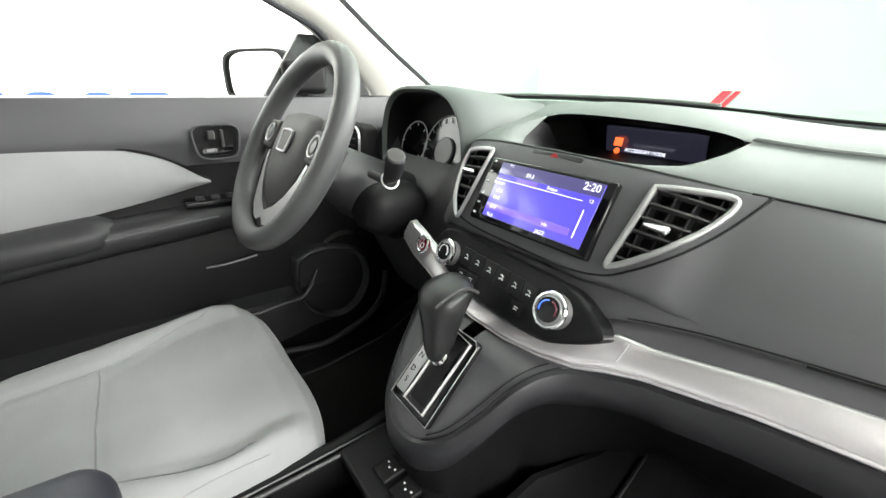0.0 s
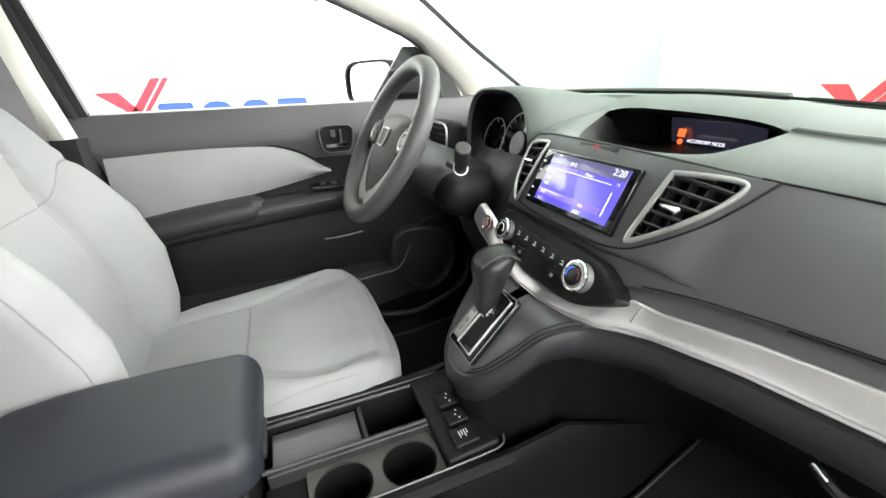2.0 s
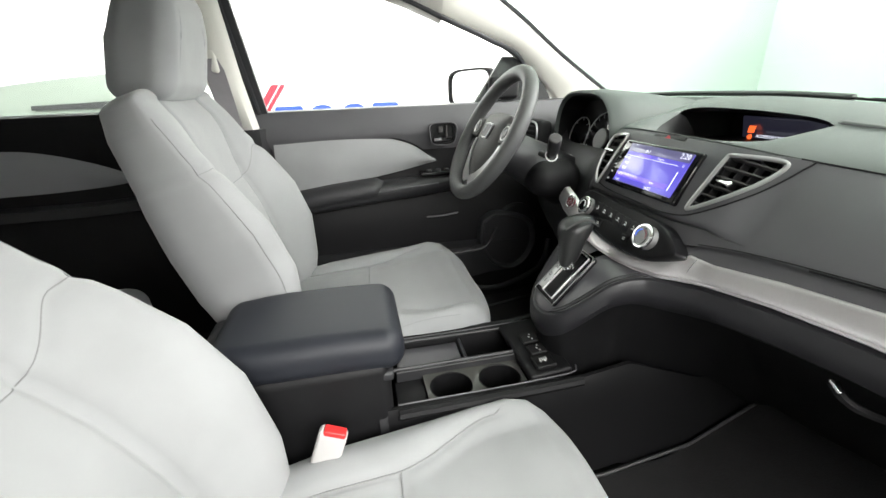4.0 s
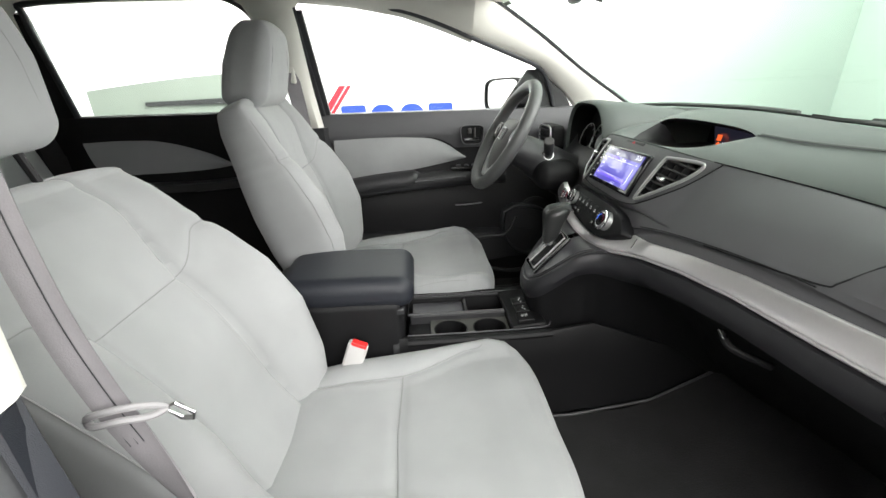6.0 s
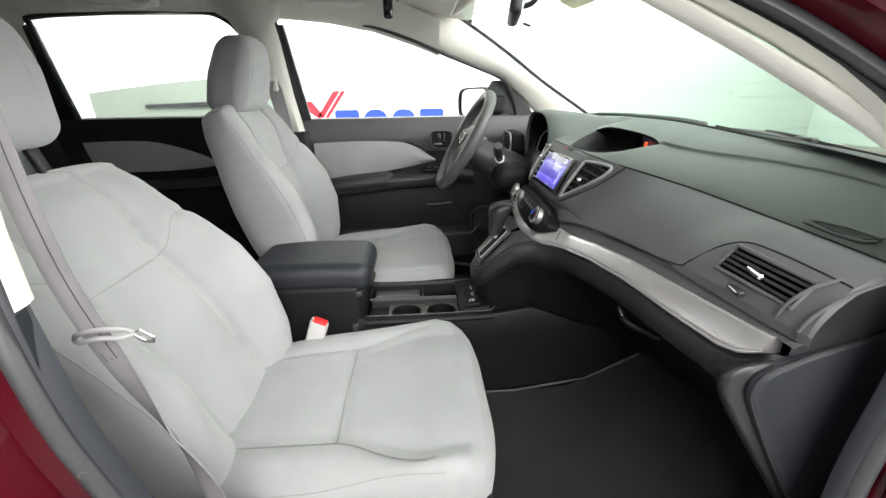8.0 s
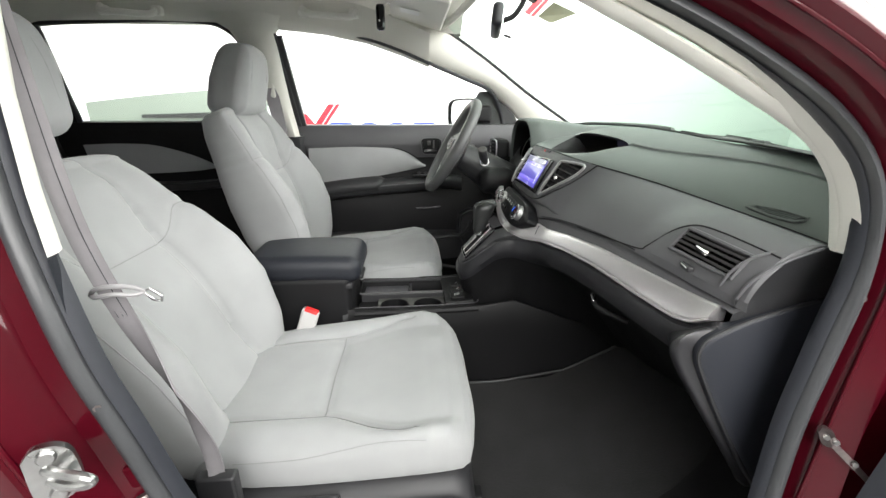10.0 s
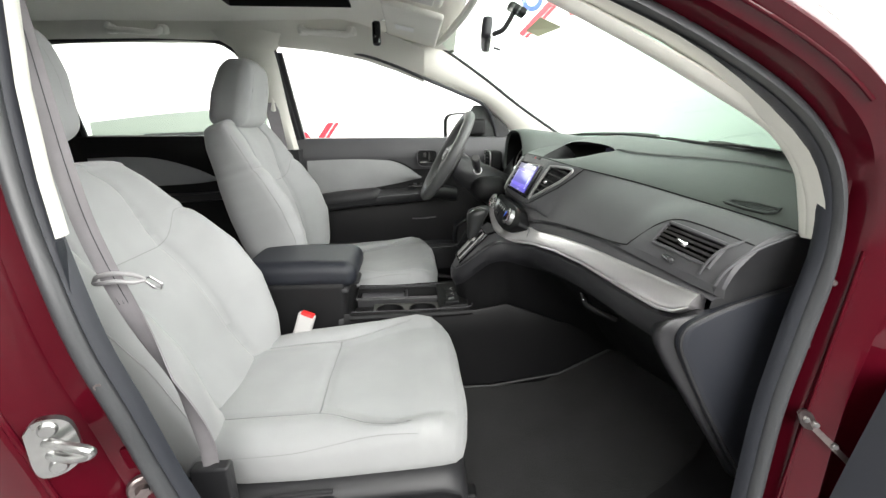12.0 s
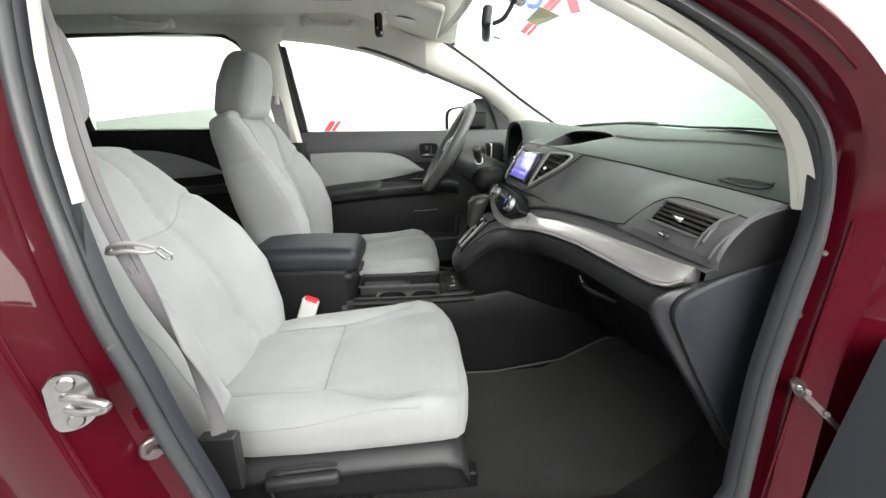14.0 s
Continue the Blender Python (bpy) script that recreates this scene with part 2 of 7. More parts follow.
def rbox(c, size, r=0.01, cuts=3, seg=3, m=None, f=None):
    """A rounded box: centre, size, edge radius; m turns it, f reshapes each point."""
    h = [s / 2 for s in size]
    r = min(r, *h)
    axes = []
    for s in h:
        flat = [(-s + r) + (2 * s - 2 * r) * k / cuts for k in range(cuts + 1)]
        lo = [-s + r - r * math.tan(math.pi / 4 * k / seg) for k in range(seg, 0, -1)]
        axes.append(lo + flat + [-v for v in reversed(lo)])
    verts, faces, index = [], [], {}

    def vert(p):
        key = tuple(round(v, 7) for v in p)
        if key not in index:
            inner = Vector([max(-s + r, min(s - r, v)) for v, s in zip(p, h)])
            d = Vector(p) - inner
            q = inner + d.normalized() * r if d.length > 1e-9 else inner
            index[key] = len(verts)
            verts.append(q)
        return index[key]

    for ax in range(3):
        u, w = [k for k in range(3) if k != ax]
        for sgn in (-1, 1):
            for i in range(len(axes[u]) - 1):
                for j in range(len(axes[w]) - 1):
                    q = []
                    for a, b in ((i, j), (i + 1, j), (i + 1, j + 1), (i, j + 1)):
                        p = [0, 0, 0]
                        p[ax], p[u], p[w] = sgn * h[ax], axes[u][a], axes[w][b]
                        q.append(vert(p))
                    if len(set(q)) > 2:
                        faces.append(tuple(dict.fromkeys(q)))
    out = []
    for q in verts:
        q = f(q) if f else q
        q = m @ Vector(q) if m else Vector(q)
        out.append(q + Vector(c))
    return out, faces


def disc(c, axis, r, depth, n=24, r2=None, bevel=0.0):
    """A round plug whose face looks along axis."""
    a = Vector(axis).normalized()
    s = a.orthogonal().normalized()
    u = a.cross(s)
    r2 = r if r2 is None else r2
    rings = []
    for d, rr in ((-depth, r2), (-bevel, r), (0, r - bevel)) if bevel else ((-depth, r2), (0, r)):
        rings.append([Vector(c) + a * d + s * (rr * math.cos(2 * math.pi * k / n)) + u * (rr * math.sin(2 * math.pi * k / n)) for k in range(n)])
    return loft(rings)


def ring(c, axis, r, tube_r, n=32, k=8):
    a = Vector(axis).normalized()
    s = a.orthogonal().normalized()
    u = a.cross(s)
    return tube([Vector(c) + s * (r * math.cos(2 * math.pi * i / n)) + u * (r * math.sin(2 * math.pi * i / n)) for i in range(n)], tube_r, k, True)


def slab(pts, thick, away):
    """A flat plate: outline points and the way in which its thickness goes."""
    a = Vector(away).normalized() * thick
    return loft([[Vector(p) for p in pts], [Vector(p) + a for p in pts]])


def spline(pts, n):
    """n points on a smooth curve through the given ones."""
    p = [Vector(q) for q in pts]
    p = [p[0] * 2 - p[1], *p, p[-1] * 2 - p[-2]]
    out = []
    for k in range(n):
        s = (len(pts) - 1) * k / (n - 1)
        i = min(int(s), len(pts) - 2)
        t = s - i
        a, b, c, d = p[i : i + 4]
        out.append(0.5 * (2 * b + (c - a) * t + (2 * a - 5 * b + 4 * c - d) * t * t + (3 * b - a - 3 * c + d) * t**3))
    return out


def lerp(x, table):
    """Smooth table lookup: rows of x, values..."""
    xs = [r[0] for r in table]
    return [float(np.interp(x, xs, [r[k] for r in table])) for k in range(1, len(table[0]))]


def ease(a, b, x):
    t = max(0.0, min(1.0, (x - a) / (b - a)))
    return t * t * (3 - 2 * t)


def words(body, size, m, mat, parent, label="", align="CENTER"):
    """Flat lettering with the built-in font, as a mesh."""
    cu = bpy.data.curves.new("lettering", "FONT")
    cu.body, cu.size, cu.align_x, cu.align_y, cu.resolution_u = body, size, align, "CENTER", 2
    tmp = bpy.data.objects.new("lettering", cu)
    scene.collection.objects.link(tmp)
    me = bpy.data.meshes.new_from_object(tmp.evaluated_get(bpy.context.evaluated_depsgraph_get()))
    bpy.data.objects.remove(tmp)
    me.transform(Matrix.Translation(-ORG.get(parent, Vector())) @ m)
    me.materials.clear()
    me.materials.append(M[mat])
    ob = new("lettering", me)
    ob.parent = parent
    ORG[ob] = ORG.get(parent, Vector())
    return tagged(ob, label)


def basis(o, right, up):
    """A matrix with its origin and the ways of its x and y."""
    x = Vector(right).normalized()
    y = Vector(up)
    y = (y - x * y.dot(x)).normalized()
    z = x.cross(y)
    return Matrix(((x.x, y.x, z.x, o[0]), (x.y, y.y, z.y, o[1]), (x.z, y.z, z.z, o[2]), (0, 0, 0, 1)))


# ---------------------------------------------------------------- studio
GZ = -0.10
solo("floor", slab([(-5, -5, GZ), (4.5, -5, GZ), (4.5, 3.9, GZ), (-5, 3.9, GZ)], 0.1, (0, 0, -1)), "floor", "smooth grey studio floor under the car", "floor", "structure", False)
solo("wall_left_front", slab([(1.9, 3.733, GZ), (4.6, 3.733, GZ), (4.6, 3.733, 3.4), (1.9, 3.733, 3.4)], 0.12, (0, 1, 0)), "wall_front", "pale green studio wall beside the bonnet", "wall", "structure", False)
solo("wall_left", slab([(-5.1, 3.73, GZ), (1.9, 3.73, GZ), (1.9, 3.73, 3.4), (-5.1, 3.73, 3.4)], 0.12, (0, 1, 0)), "wall", "plain white studio wall beside the car", "wall", "structure", False)
solo("wall_front", slab([(4.5, -5, GZ), (4.5, 3.73, GZ), (4.5, 3.73, 3.4), (4.5, -5, 3.4)], 0.12, (1, 0, 0)), "wall_front", "pale green white studio wall before the car", "wall", "structure", False)
solo("wall_back", slab([(-5, -5, GZ), (-5, 3.73, GZ), (-5, 3.73, 3.4), (-5, -5, 3.4)], 0.12, (-1, 0, 0)), "wall", "plain white studio wall behind the car", "wall", "structure", False)
solo("wall_right", slab([(-5.1, -5, GZ), (4.6, -5, GZ), (4.6, -5, 3.4), (-5.1, -5, 3.4)], 0.12, (0, -1, 0)), "grey_wall", "plain grey studio wall on the open door side", "wall", "structure", False)
solo("ceiling", slab([(-5.1, -5.1, 3.4), (4.6, -5.1, 3.4), (4.6, 3.85, 3.4), (-5.1, 3.85, 3.4)], 0.1, (0, 0, 1)), "wall", "plain white studio ceiling", "ceiling", "structure", False)


def sign_mark(name, o, right, up, label, size=1.0):
    """A red tick-shaped mark and four blue blocks, as plain shapes on a wall."""
    s = thing(name, o, label, "sign")
    b = basis(o, right, up) @ Matrix.Diagonal((size, size, 1, 1))
    away = b.to_3x3() @ Vector((0, 0, 1))
    put = lambda pts: [b @ Vector((x, y, 0.006)) for x, y in pts]  # noqa: E731
    part("left_stroke", slab(put([(-0.32, 0.36), (-0.15, 0.36), (-0.03, 0.20), (-0.12, 0.20)]), 0.006, -away), "logo_red", s, "red stroke", False)
    part("right_stroke", slab(put([(-0.11, 0.19), (-0.035, 0.19), (0.165, 0.46), (0.095, 0.46)]), 0.006, -away), "logo_red", s, "red stroke", False)
    part("outer_stroke", slab(put([(-0.02, 0.19), (0.02, 0.19), (0.225, 0.46), (0.182, 0.46)]), 0.006, -away), "logo_red", s, "red stroke", False)
    for k in range(4):
        x, w, r = 0.09 + 0.31 * k, 0.262, 0.03 if k in (0, 3) else 0.11
        arc = [(x, 0.0), (x + w, 0.0)] + [(x + w - r + r * math.cos(a), 0.265 - r + r * math.sin(a)) for a in [math.pi / 2 * i / 6 for i in range(7)]]
        arc += [(x + r + r * math.cos(a), 0.265 - r + r * math.sin(a)) for a in [math.pi / 2 + math.pi / 2 * i / 6 for i in range(7)]]
        part("block", slab(put(arc), 0.006, -away), "logo_blue", s, "blue rounded block", False)
    return s


sign_mark("dealer_mark", (-1.135, 3.727, 0.69), (1, 0, 0), (0, 0, 1), "red and blue dealer sign painted on the white wall")
sign_mark("dealer_mark", (4.494, 1.53, 0.48), (0, -1, 0), (0, 0, 1), "red and blue dealer sign painted on the pale green wall", 1.25)
# stands in for a mark reflected in the windscreen, built as shapes on the wall
hs_ = thing("dealer_mark", (1.5, 3.727, 2.3), "red, blue and grey dealer mark, a windscreen reflection put on the white wall", "sign")
flat = lambda pts: slab([Vector((x, 3.722, z)) for x, z in pts], 0.006, (0, 1, 0))  # noqa: E731
part("bar", flat([(1.100, 2.075), (1.155, 2.045), (1.54, 2.43), (1.49, 2.47)]), "logo_red", hs_, "red stroke", False)
part("bar", flat([(1.165, 2.040), (1.205, 2.030), (1.60, 2.43), (1.56, 2.45)]), "logo_red", hs_, "red stroke", False)
part("bar", flat([(1.665, 2.255), (1.775, 2.270), (1.66, 2.55), (1.49, 2.60)]), "logo_red", hs_, "red stroke", False)
part("ring_mark", join(*[flat([(1.235 + r * math.cos(a), 2.41 + r * math.sin(a)) for r, a in ((0.065, a0), (0.118, a0), (0.118, a0 + 0.2618), (0.065, a0 + 0.2618))]) for a0 in [2 * math.pi * k / 24 for k in range(24)]]), "logo_blue", hs_, "blue ring", False)
words("ab", 0.17, basis((1.86, 3.718, 2.285), (1, 0, 0), (0, 0, 1)), "sign_grey", hs_, "grey letters", "LEFT")
grey = thing("wall_panel", (-3.0, 3.727, 0.6), "pale grey green panel low on the white wall", "panel")
part("board", slab([(-3.55, 3.726, GZ + 0.02)] + [(-3.55 + 1.85 * k / 12, 3.726, 1.165 + 0.14 * math.sin(math.pi / 2 * k / 12)) for k in range(13)] + [(-1.70, 3.726, GZ + 0.02)], 0.02, (0, -1, 0)), "grey_sign", grey, "", False)
part("edge_strip", slab([(-3.0, 3.7, 1.01), (-3.0, 3.7, 1.045), (-1.75, 3.7, 1.08), (-1.75, 3.7, 1.01)], 0.02, (0, -1, 0)), "plastic", grey, "dark strip along the panel", False)

# ---------------------------------------------------------------- car shell


# door opening outline on the open side: x, y, z
OPEN = [
    (0.354, -0.735, 0.50), (0.360, -0.728, 0.60), (0.367, -0.722, 0.70), (0.379, -0.72, 0.80), (0.390, -0.718, 0.90), (0.385, -0.712, 0.985), (0.359, -0.705, 1.045),
    (0.300, -0.698, 1.10), (0.20, -0.688, 1.158), (0.10, -0.675, 1.205), (-0.04, -0.655, 1.262), (-0.18, -0.64, 1.305), (-0.33, -0.625, 1.34), (-0.47, -0.62, 1.355),
    (-0.545, -0.63, 1.32), (-0.553, -0.655, 1.22), (-0.543, -0.685, 1.11), (-0.525, -0.71, 1.01), (-0.502, -0.73, 0.93), (-0.481, -0.74, 0.84), (-0.457, -0.742, 0.755),
    (-0.433, -0.744, 0.665), (-0.404, -0.745, 0.57), (-0.38, -0.745, 0.46), (-0.31, -0.745, 0.385), (-0.20, -0.745, 0.36), (0.0, -0.745, 0.355), (0.20, -0.745, 0.36), (0.30, -0.74, 0.40),
]
LOOP = spline(OPEN + [OPEN[0]], 140)[:-1]
MID = Vector((-0.08, 0, 0.85))


def ring_out(off, dy, high=None):
    """The opening's outline moved outwards in the side plane, and sideways; high: the same above the waist."""
    out, n = [], len(LOOP)
    for i, p in enumerate(LOOP):
        d = LOOP[(i + 1) % n] - LOOP[i - 1]
        nrm = Vector((d.z, 0, -d.x)).normalized()
        if nrm.dot(p - MID) < 0:
            nrm = -nrm
        w = ease(-0.2, 0.2, p.x)
        o, y = off(w), dy(w)
        if o < 0 and p.x > -0.25:  # the seal is slimmer along the windscreen pillar
            o *= 1 - 0.50 * ease(0.84, 0.95, p.z)
        if high:  # the slim roof pillar above the waist line
            k = ease(0.92, 1.07, p.z) * ease(-0.50, -0.34, p.x)
            o, y = o + (high[0] * (0.75 + 0.25 * ease(-0.1, 0.3, p.x)) - o) * k, y + (high[1] - y) * k
        out.append(p + nrm * o + Vector((0, y, 0)))
    return out


def mix2(a, b):
    return lambda w: a + (b - a) * w


body = thing("car_body", (0, -0.75, GZ), "dark red metallic car body round the open front door", "car body", kind="structure")
rear = [(0.004, -0.002), (0.018, -0.004), (0.034, -0.010), (0.044, -0.034), (0.049, -0.060), (0.056, -0.0665), (0.10, -0.07), (0.14, -0.062), (0.16, -0.075), (0.40, -0.07), (0.55, -0.02)]
fore = [(0.004, 0.006), (0.012, 0.026), (0.038, 0.024), (0.046, 0.006), (0.050, -0.001), (0.055, -0.005), (0.085, -0.020), (0.095, -0.008), (0.108, -0.004), (0.40, -0.10), (0.9, -0.08)]
above = [(0.004, -0.002), (0.010, -0.010), (0.013, -0.026), (0.018, -0.042), (0.024, -0.045), (0.031, -0.052), (0.040, -0.060), (0.052, -0.056), (0.066, -0.042), (0.078, -0.022), (0.084, 0.0)]
part("side_panel", grid([ring_out(mix2(a[0], b[0]), mix2(a[1], b[1]), c) for a, b, c in zip(rear, fore, above)], True), "red", body, "dark red painted door frame and outer skin", sharp=32)


def seal_part(name, section, mat, label):
    rings = [*zip(*[ring_out(mix2(o, o), mix2(y, y)) for o, y in section])]
    part(name, loft([*map(list, rings), list(rings[0])], False), mat, body, label, sharp=60)


seal_part("weather_strip", ((0.007, 0.003), (0.0105, -0.005), (0.009, -0.011), (0.004, -0.0155), (-0.002, -0.0155), (-0.007, -0.011), (-0.009, -0.003)), "seal", "black rubber door seal")
seal_part("seal_trim", ((-0.007, 0.004), (-0.0095, -0.0045), (-0.012, -0.0065), (-0.015, -0.004), (-0.018, 0.002), (-0.0195, 0.009), (-0.015, 0.013)), "vinyl", "flat black lip of the door seal")

edge_line = ring_out(mix2(0.0505, 0.0505), mix2(-0.0615, -0.0015))
part("flange_edge", tube([p for p in edge_line if p.x < -0.3 and 0.45 < p.z < 1.1], 0.0030, 8), "red", body, "rounded red flange edge")
part("flange_edge", tube([p for p in edge_line if p.x > 0.3 and 0.45 < p.z < 0.93], 0.0022, 8), "red", body, "rounded red flange edge")
gutter = ring_out(mix2(0.03, 0.03), mix2(-0.05, -0.05), (0.029, -0.052))
part("drip_edge", tube([p for p in gutter if p.x > -0.3 and p.z > 1.08], 0.0022, 8), "red", body, "raised red edge along the roof pillar")

# bolts, striker and door check of the opening
for c, ax in (((0.428, -0.706, 0.868), (-0.5, -0.8, 0.1)), ((0.413, -0.706, 0.777), (-0.5, -0.8, 0.1))):
    bolt = part("hinge_bolt", disc(c, ax, 0.0050, 0.010, 6, bevel=0.0015), "bolt", body, "zinc plated hinge bolt", sharp=20)
    part("washer", disc(Vector(c) - Vector(ax).normalized() * 0.006, ax, 0.0085, 0.006, 16, bevel=0.002), "bolt", bolt)
check = part("door_check", slab(spline([(0.394, -0.735, 0.690), (0.404, -0.733, 0.694), (0.419, -0.735, 0.684), (0.423, -0.738, 0.672), (0.412, -0.741, 0.668), (0.398, -0.740, 0.676), (0.394, -0.735, 0.690)], 24)[:-1], 0.006, (0.5, 0.8, 0)), "bolt", body, "metal door check bracket", False)
part("check_arm", loft([[Vector(p) + Vector((0, 0, h)) + Vector((0.8, -0.5, 0)) * w for w, h in ((-0.002, -0.004), (0.002, -0.004), (0.002, 0.004), (-0.002, 0.004))] for p in ((0.412, -0.738, 0.676), (0.426, -0.744, 0.662), (0.438, -0.749, 0.650), (0.460, -0.754, 0.628), (0.474, -0.757, 0.614))]), "bolt", check, "flat steel check strap", sharp=30)
for c in ((0.403, -0.741, 0.684), (0.416, -0.744, 0.677), (0.440, -0.755, 0.649)):
    part("check_bolt", disc(c, (-0.4, -0.9, 0.2), 0.0042, 0.008, 6, bevel=0.001), "zinc", check, sharp=20)
for c, r in (((-0.470, -0.752, 0.800), 0.008), ((-0.446, -0.760, 0.660), 0.015)):
    b = part("body_bolt", disc(Vector(c) + Vector((0.003, -0.004, 0)), (0.6, -0.8, 0), r * 0.5, 0.014, 6), "bolt", body, "zinc plated bolt on the door pillar", sharp=20)
    part("washer", disc(Vector(c) + Vector((-0.003, 0.004, 0)), (0.6, -0.8, 0), r, 0.008, 18, bevel=0.002), "red" if r < 0.01 else "bolt", b)
for c, h in (((-0.473, -0.746, 0.803), 0.036), ((-0.457, -0.748, 0.700), 0.030)):
    part("bracket_plate", rbox(c, (0.017, 0.009, h), 0.0035, m=pose(0, 0, 0, 0, -12, 0).to_3x3()), "red", body, "red painted bracket plate")
striker = thing("door_striker", (-0.485, -0.80, 0.765), "zinc plated door striker with looped bar", "door striker")
sm = basis((-0.484, -0.803, 0.767), (0.85, 0.5, 0), (0.05, 0, 1)) @ Matrix.Scale(0.74, 4)
shape = [(p.x, p.y) for p in spline([(-0.022, 0.030, 0), (-0.008, 0.044, 0), (0.014, 0.040, 0), (0.026, 0.022, 0), (0.027, -0.022, 0), (0.014, -0.040, 0), (-0.008, -0.044, 0), (-0.022, -0.030, 0), (-0.022, 0.030, 0)], 40)[:-1]]
part("plate", slab([sm @ Vector((x, y, 0.006)) for x, y in shape], 0.008, sm.to_3x3() @ Vector((0, 0, -1))), "zinc", striker, "zinc plated plate", False)
part("bar", tube(spline([sm @ Vector(p) for p in ((-0.004, 0.010, 0.004), (0.014, 0.011, 0.024), (0.036, 0.008, 0.042), (0.044, 0.001, 0.046), (0.036, -0.005, 0.042), (0.014, -0.010, 0.024), (-0.004, -0.010, 0.004))], 26), 0.0046, 10), "zinc", striker)
for dz in (0.029, -0.029):
    part("screw", disc(sm @ Vector((0.002, dz, 0.011)), sm.to_3x3() @ Vector((0, 0, 1)), 0.008, 0.007, 20, bevel=0.002), "zinc", striker)

# far side shell with window openings, built as strips round them
far_door = thing("door_1", (-0.15, 0.68, 0.3), "closed driver door with light grey insert panel", "car door", kind="structure")
fw_top = [(-0.615, 0.545, 1.352), (-0.57, 0.543, 1.372), (-0.44, 0.548, 1.362), (-0.29, 0.556, 1.335), (-0.16, 0.57, 1.295), (-0.04, 0.59, 1.248), (0.08, 0.62, 1.205), (0.19, 0.655, 1.16)]


def door_skin(x0, x1, rows, n=24):
    return grid([[Vector((x0 + (x1 - x0) * k / n, y, z)) for k in range(n + 1)] for y, z in rows])


part("upper_trim", door_skin(-0.60, 0.42, [(0.70, 1.028), (0.672, 1.036), (0.655, 1.032), (0.648, 1.018), (0.642, 0.99), (0.636, 0.96), (0.640, 0.945), (0.648, 0.93), (0.655, 0.90)]), "dash", far_door, "dark grey grained upper door trim")
ins_top = spline([(-0.56, 0.645, 0.956), (-0.42, 0.644, 0.962), (-0.28, 0.644, 0.955), (-0.16, 0.645, 0.926), (-0.075, 0.648, 0.868)], 24)
ins_bot = spline([(-0.56, 0.640, 0.775), (-0.48, 0.636, 0.80), (-0.36, 0.634, 0.815), (-0.22, 0.638, 0.835), (-0.075, 0.648, 0.862)], 24)
part("insert_panel", grid([[a.lerp(b, t) + Vector((0, -0.012 * math.sin(math.pi * t), 0)) for a, b in zip(ins_top, ins_bot)] for t in [k / 8 for k in range(9)]]), "fabric", far_door, "light grey fabric insert")
part("insert_seam", tube([p + Vector((0, -0.001, 0)) for p in ins_top], 0.003, 6), "plastic_dark", far_door)
part("lower_panel", door_skin(-0.60, 0.42, [(0.658, 0.96), (0.662, 0.86), (0.655, 0.78), (0.640, 0.74), (0.635, 0.66), (0.645, 0.55), (0.66, 0.42), (0.69, 0.30)]), "plastic_dark", far_door, "black grained lower door panel")
arm = spline([(-0.56, 0.60, 0.765), (-0.42, 0.585, 0.785), (-0.28, 0.585, 0.798), (-0.12, 0.592, 0.808), (0.0, 0.61, 0.815), (0.08, 0.64, 0.80)], 30)
part("armrest", loft([[p + Vector((0, dy, dz)) for dy, dz in ((0.06, 0.012), (0.02, 0.018), (0.0, 0.012), (-0.012, -0.004), (-0.008, -0.03), (0.01, -0.045), (0.06, -0.05))] for p in arm]), "plastic", far_door, "black padded armrest", sharp=60)
pad_path = spline([(-0.54, 0.60, 0.768), (-0.42, 0.588, 0.786), (-0.30, 0.588, 0.797), (-0.24, 0.592, 0.800)], 20)
part("armrest_pad", loft([[p + Vector((0, 0.02 + (dy - 0.02) * (1 - 0.45 * ease(14, 19, k)), dz * (1 - 0.5 * ease(14, 19, k)))) for dy, dz in ((0.045, 0.028), (0.015, 0.032), (-0.006, 0.026), (-0.018, 0.010), (-0.021, -0.008), (-0.012, -0.024), (0.01, -0.032), (0.045, -0.034))] for k, p in enumerate(pad_path)]), "plastic", far_door, "padded black armrest pad", sharp=70)
sw = part("window_switch_plate", rbox((-0.06, 0.612, 0.832), (0.15, 0.045, 0.012), 0.004), "gloss", far_door, "gloss black window switch plate")
for k in range(4):
    part("switch", rbox((-0.105 + 0.028 * k, 0.606, 0.84), (0.016, 0.02, 0.008), 0.003), "plastic", sw)
part("trim_line", tube(spline([(-0.30, 0.575, 0.79), (-0.2, 0.576, 0.797), (-0.08, 0.583, 0.804)], 12), 0.003, 6), "dash", far_door, "thin raised trim line")
bowl = [(x * 0.042 * (1 + 0.10 * z) - 0.052, z * 0.034 + 0.948) for x, z in [(math.copysign(abs(math.cos(a)) ** 0.5, math.cos(a)), math.copysign(abs(math.sin(a)) ** 0.5, math.sin(a))) for a in [2 * math.pi * k / 32 for k in range(32)]]]
ph = part("handle_bezel", loft([[Vector((x, 0.632, z)) for x, z in bowl], [Vector((x, 0.627, z)) for x, z in bowl], [Vector((-0.052 + (x + 0.052) * 0.84, 0.627, 0.948 + (z - 0.948) * 0.82)) for x, z in bowl], [Vector((-0.052 + (x + 0.052) * 0.78, 0.650, 0.948 + (z - 0.948) * 0.76)) for x, z in bowl]]), "plastic_dark", far_door, "black inner handle bowl", sharp=50)
part("bowl_rim", tube([Vector((x, 0.626, z)) for x, z in bowl], 0.0022, 6, True), "dash", ph, "grey rim of the bowl")
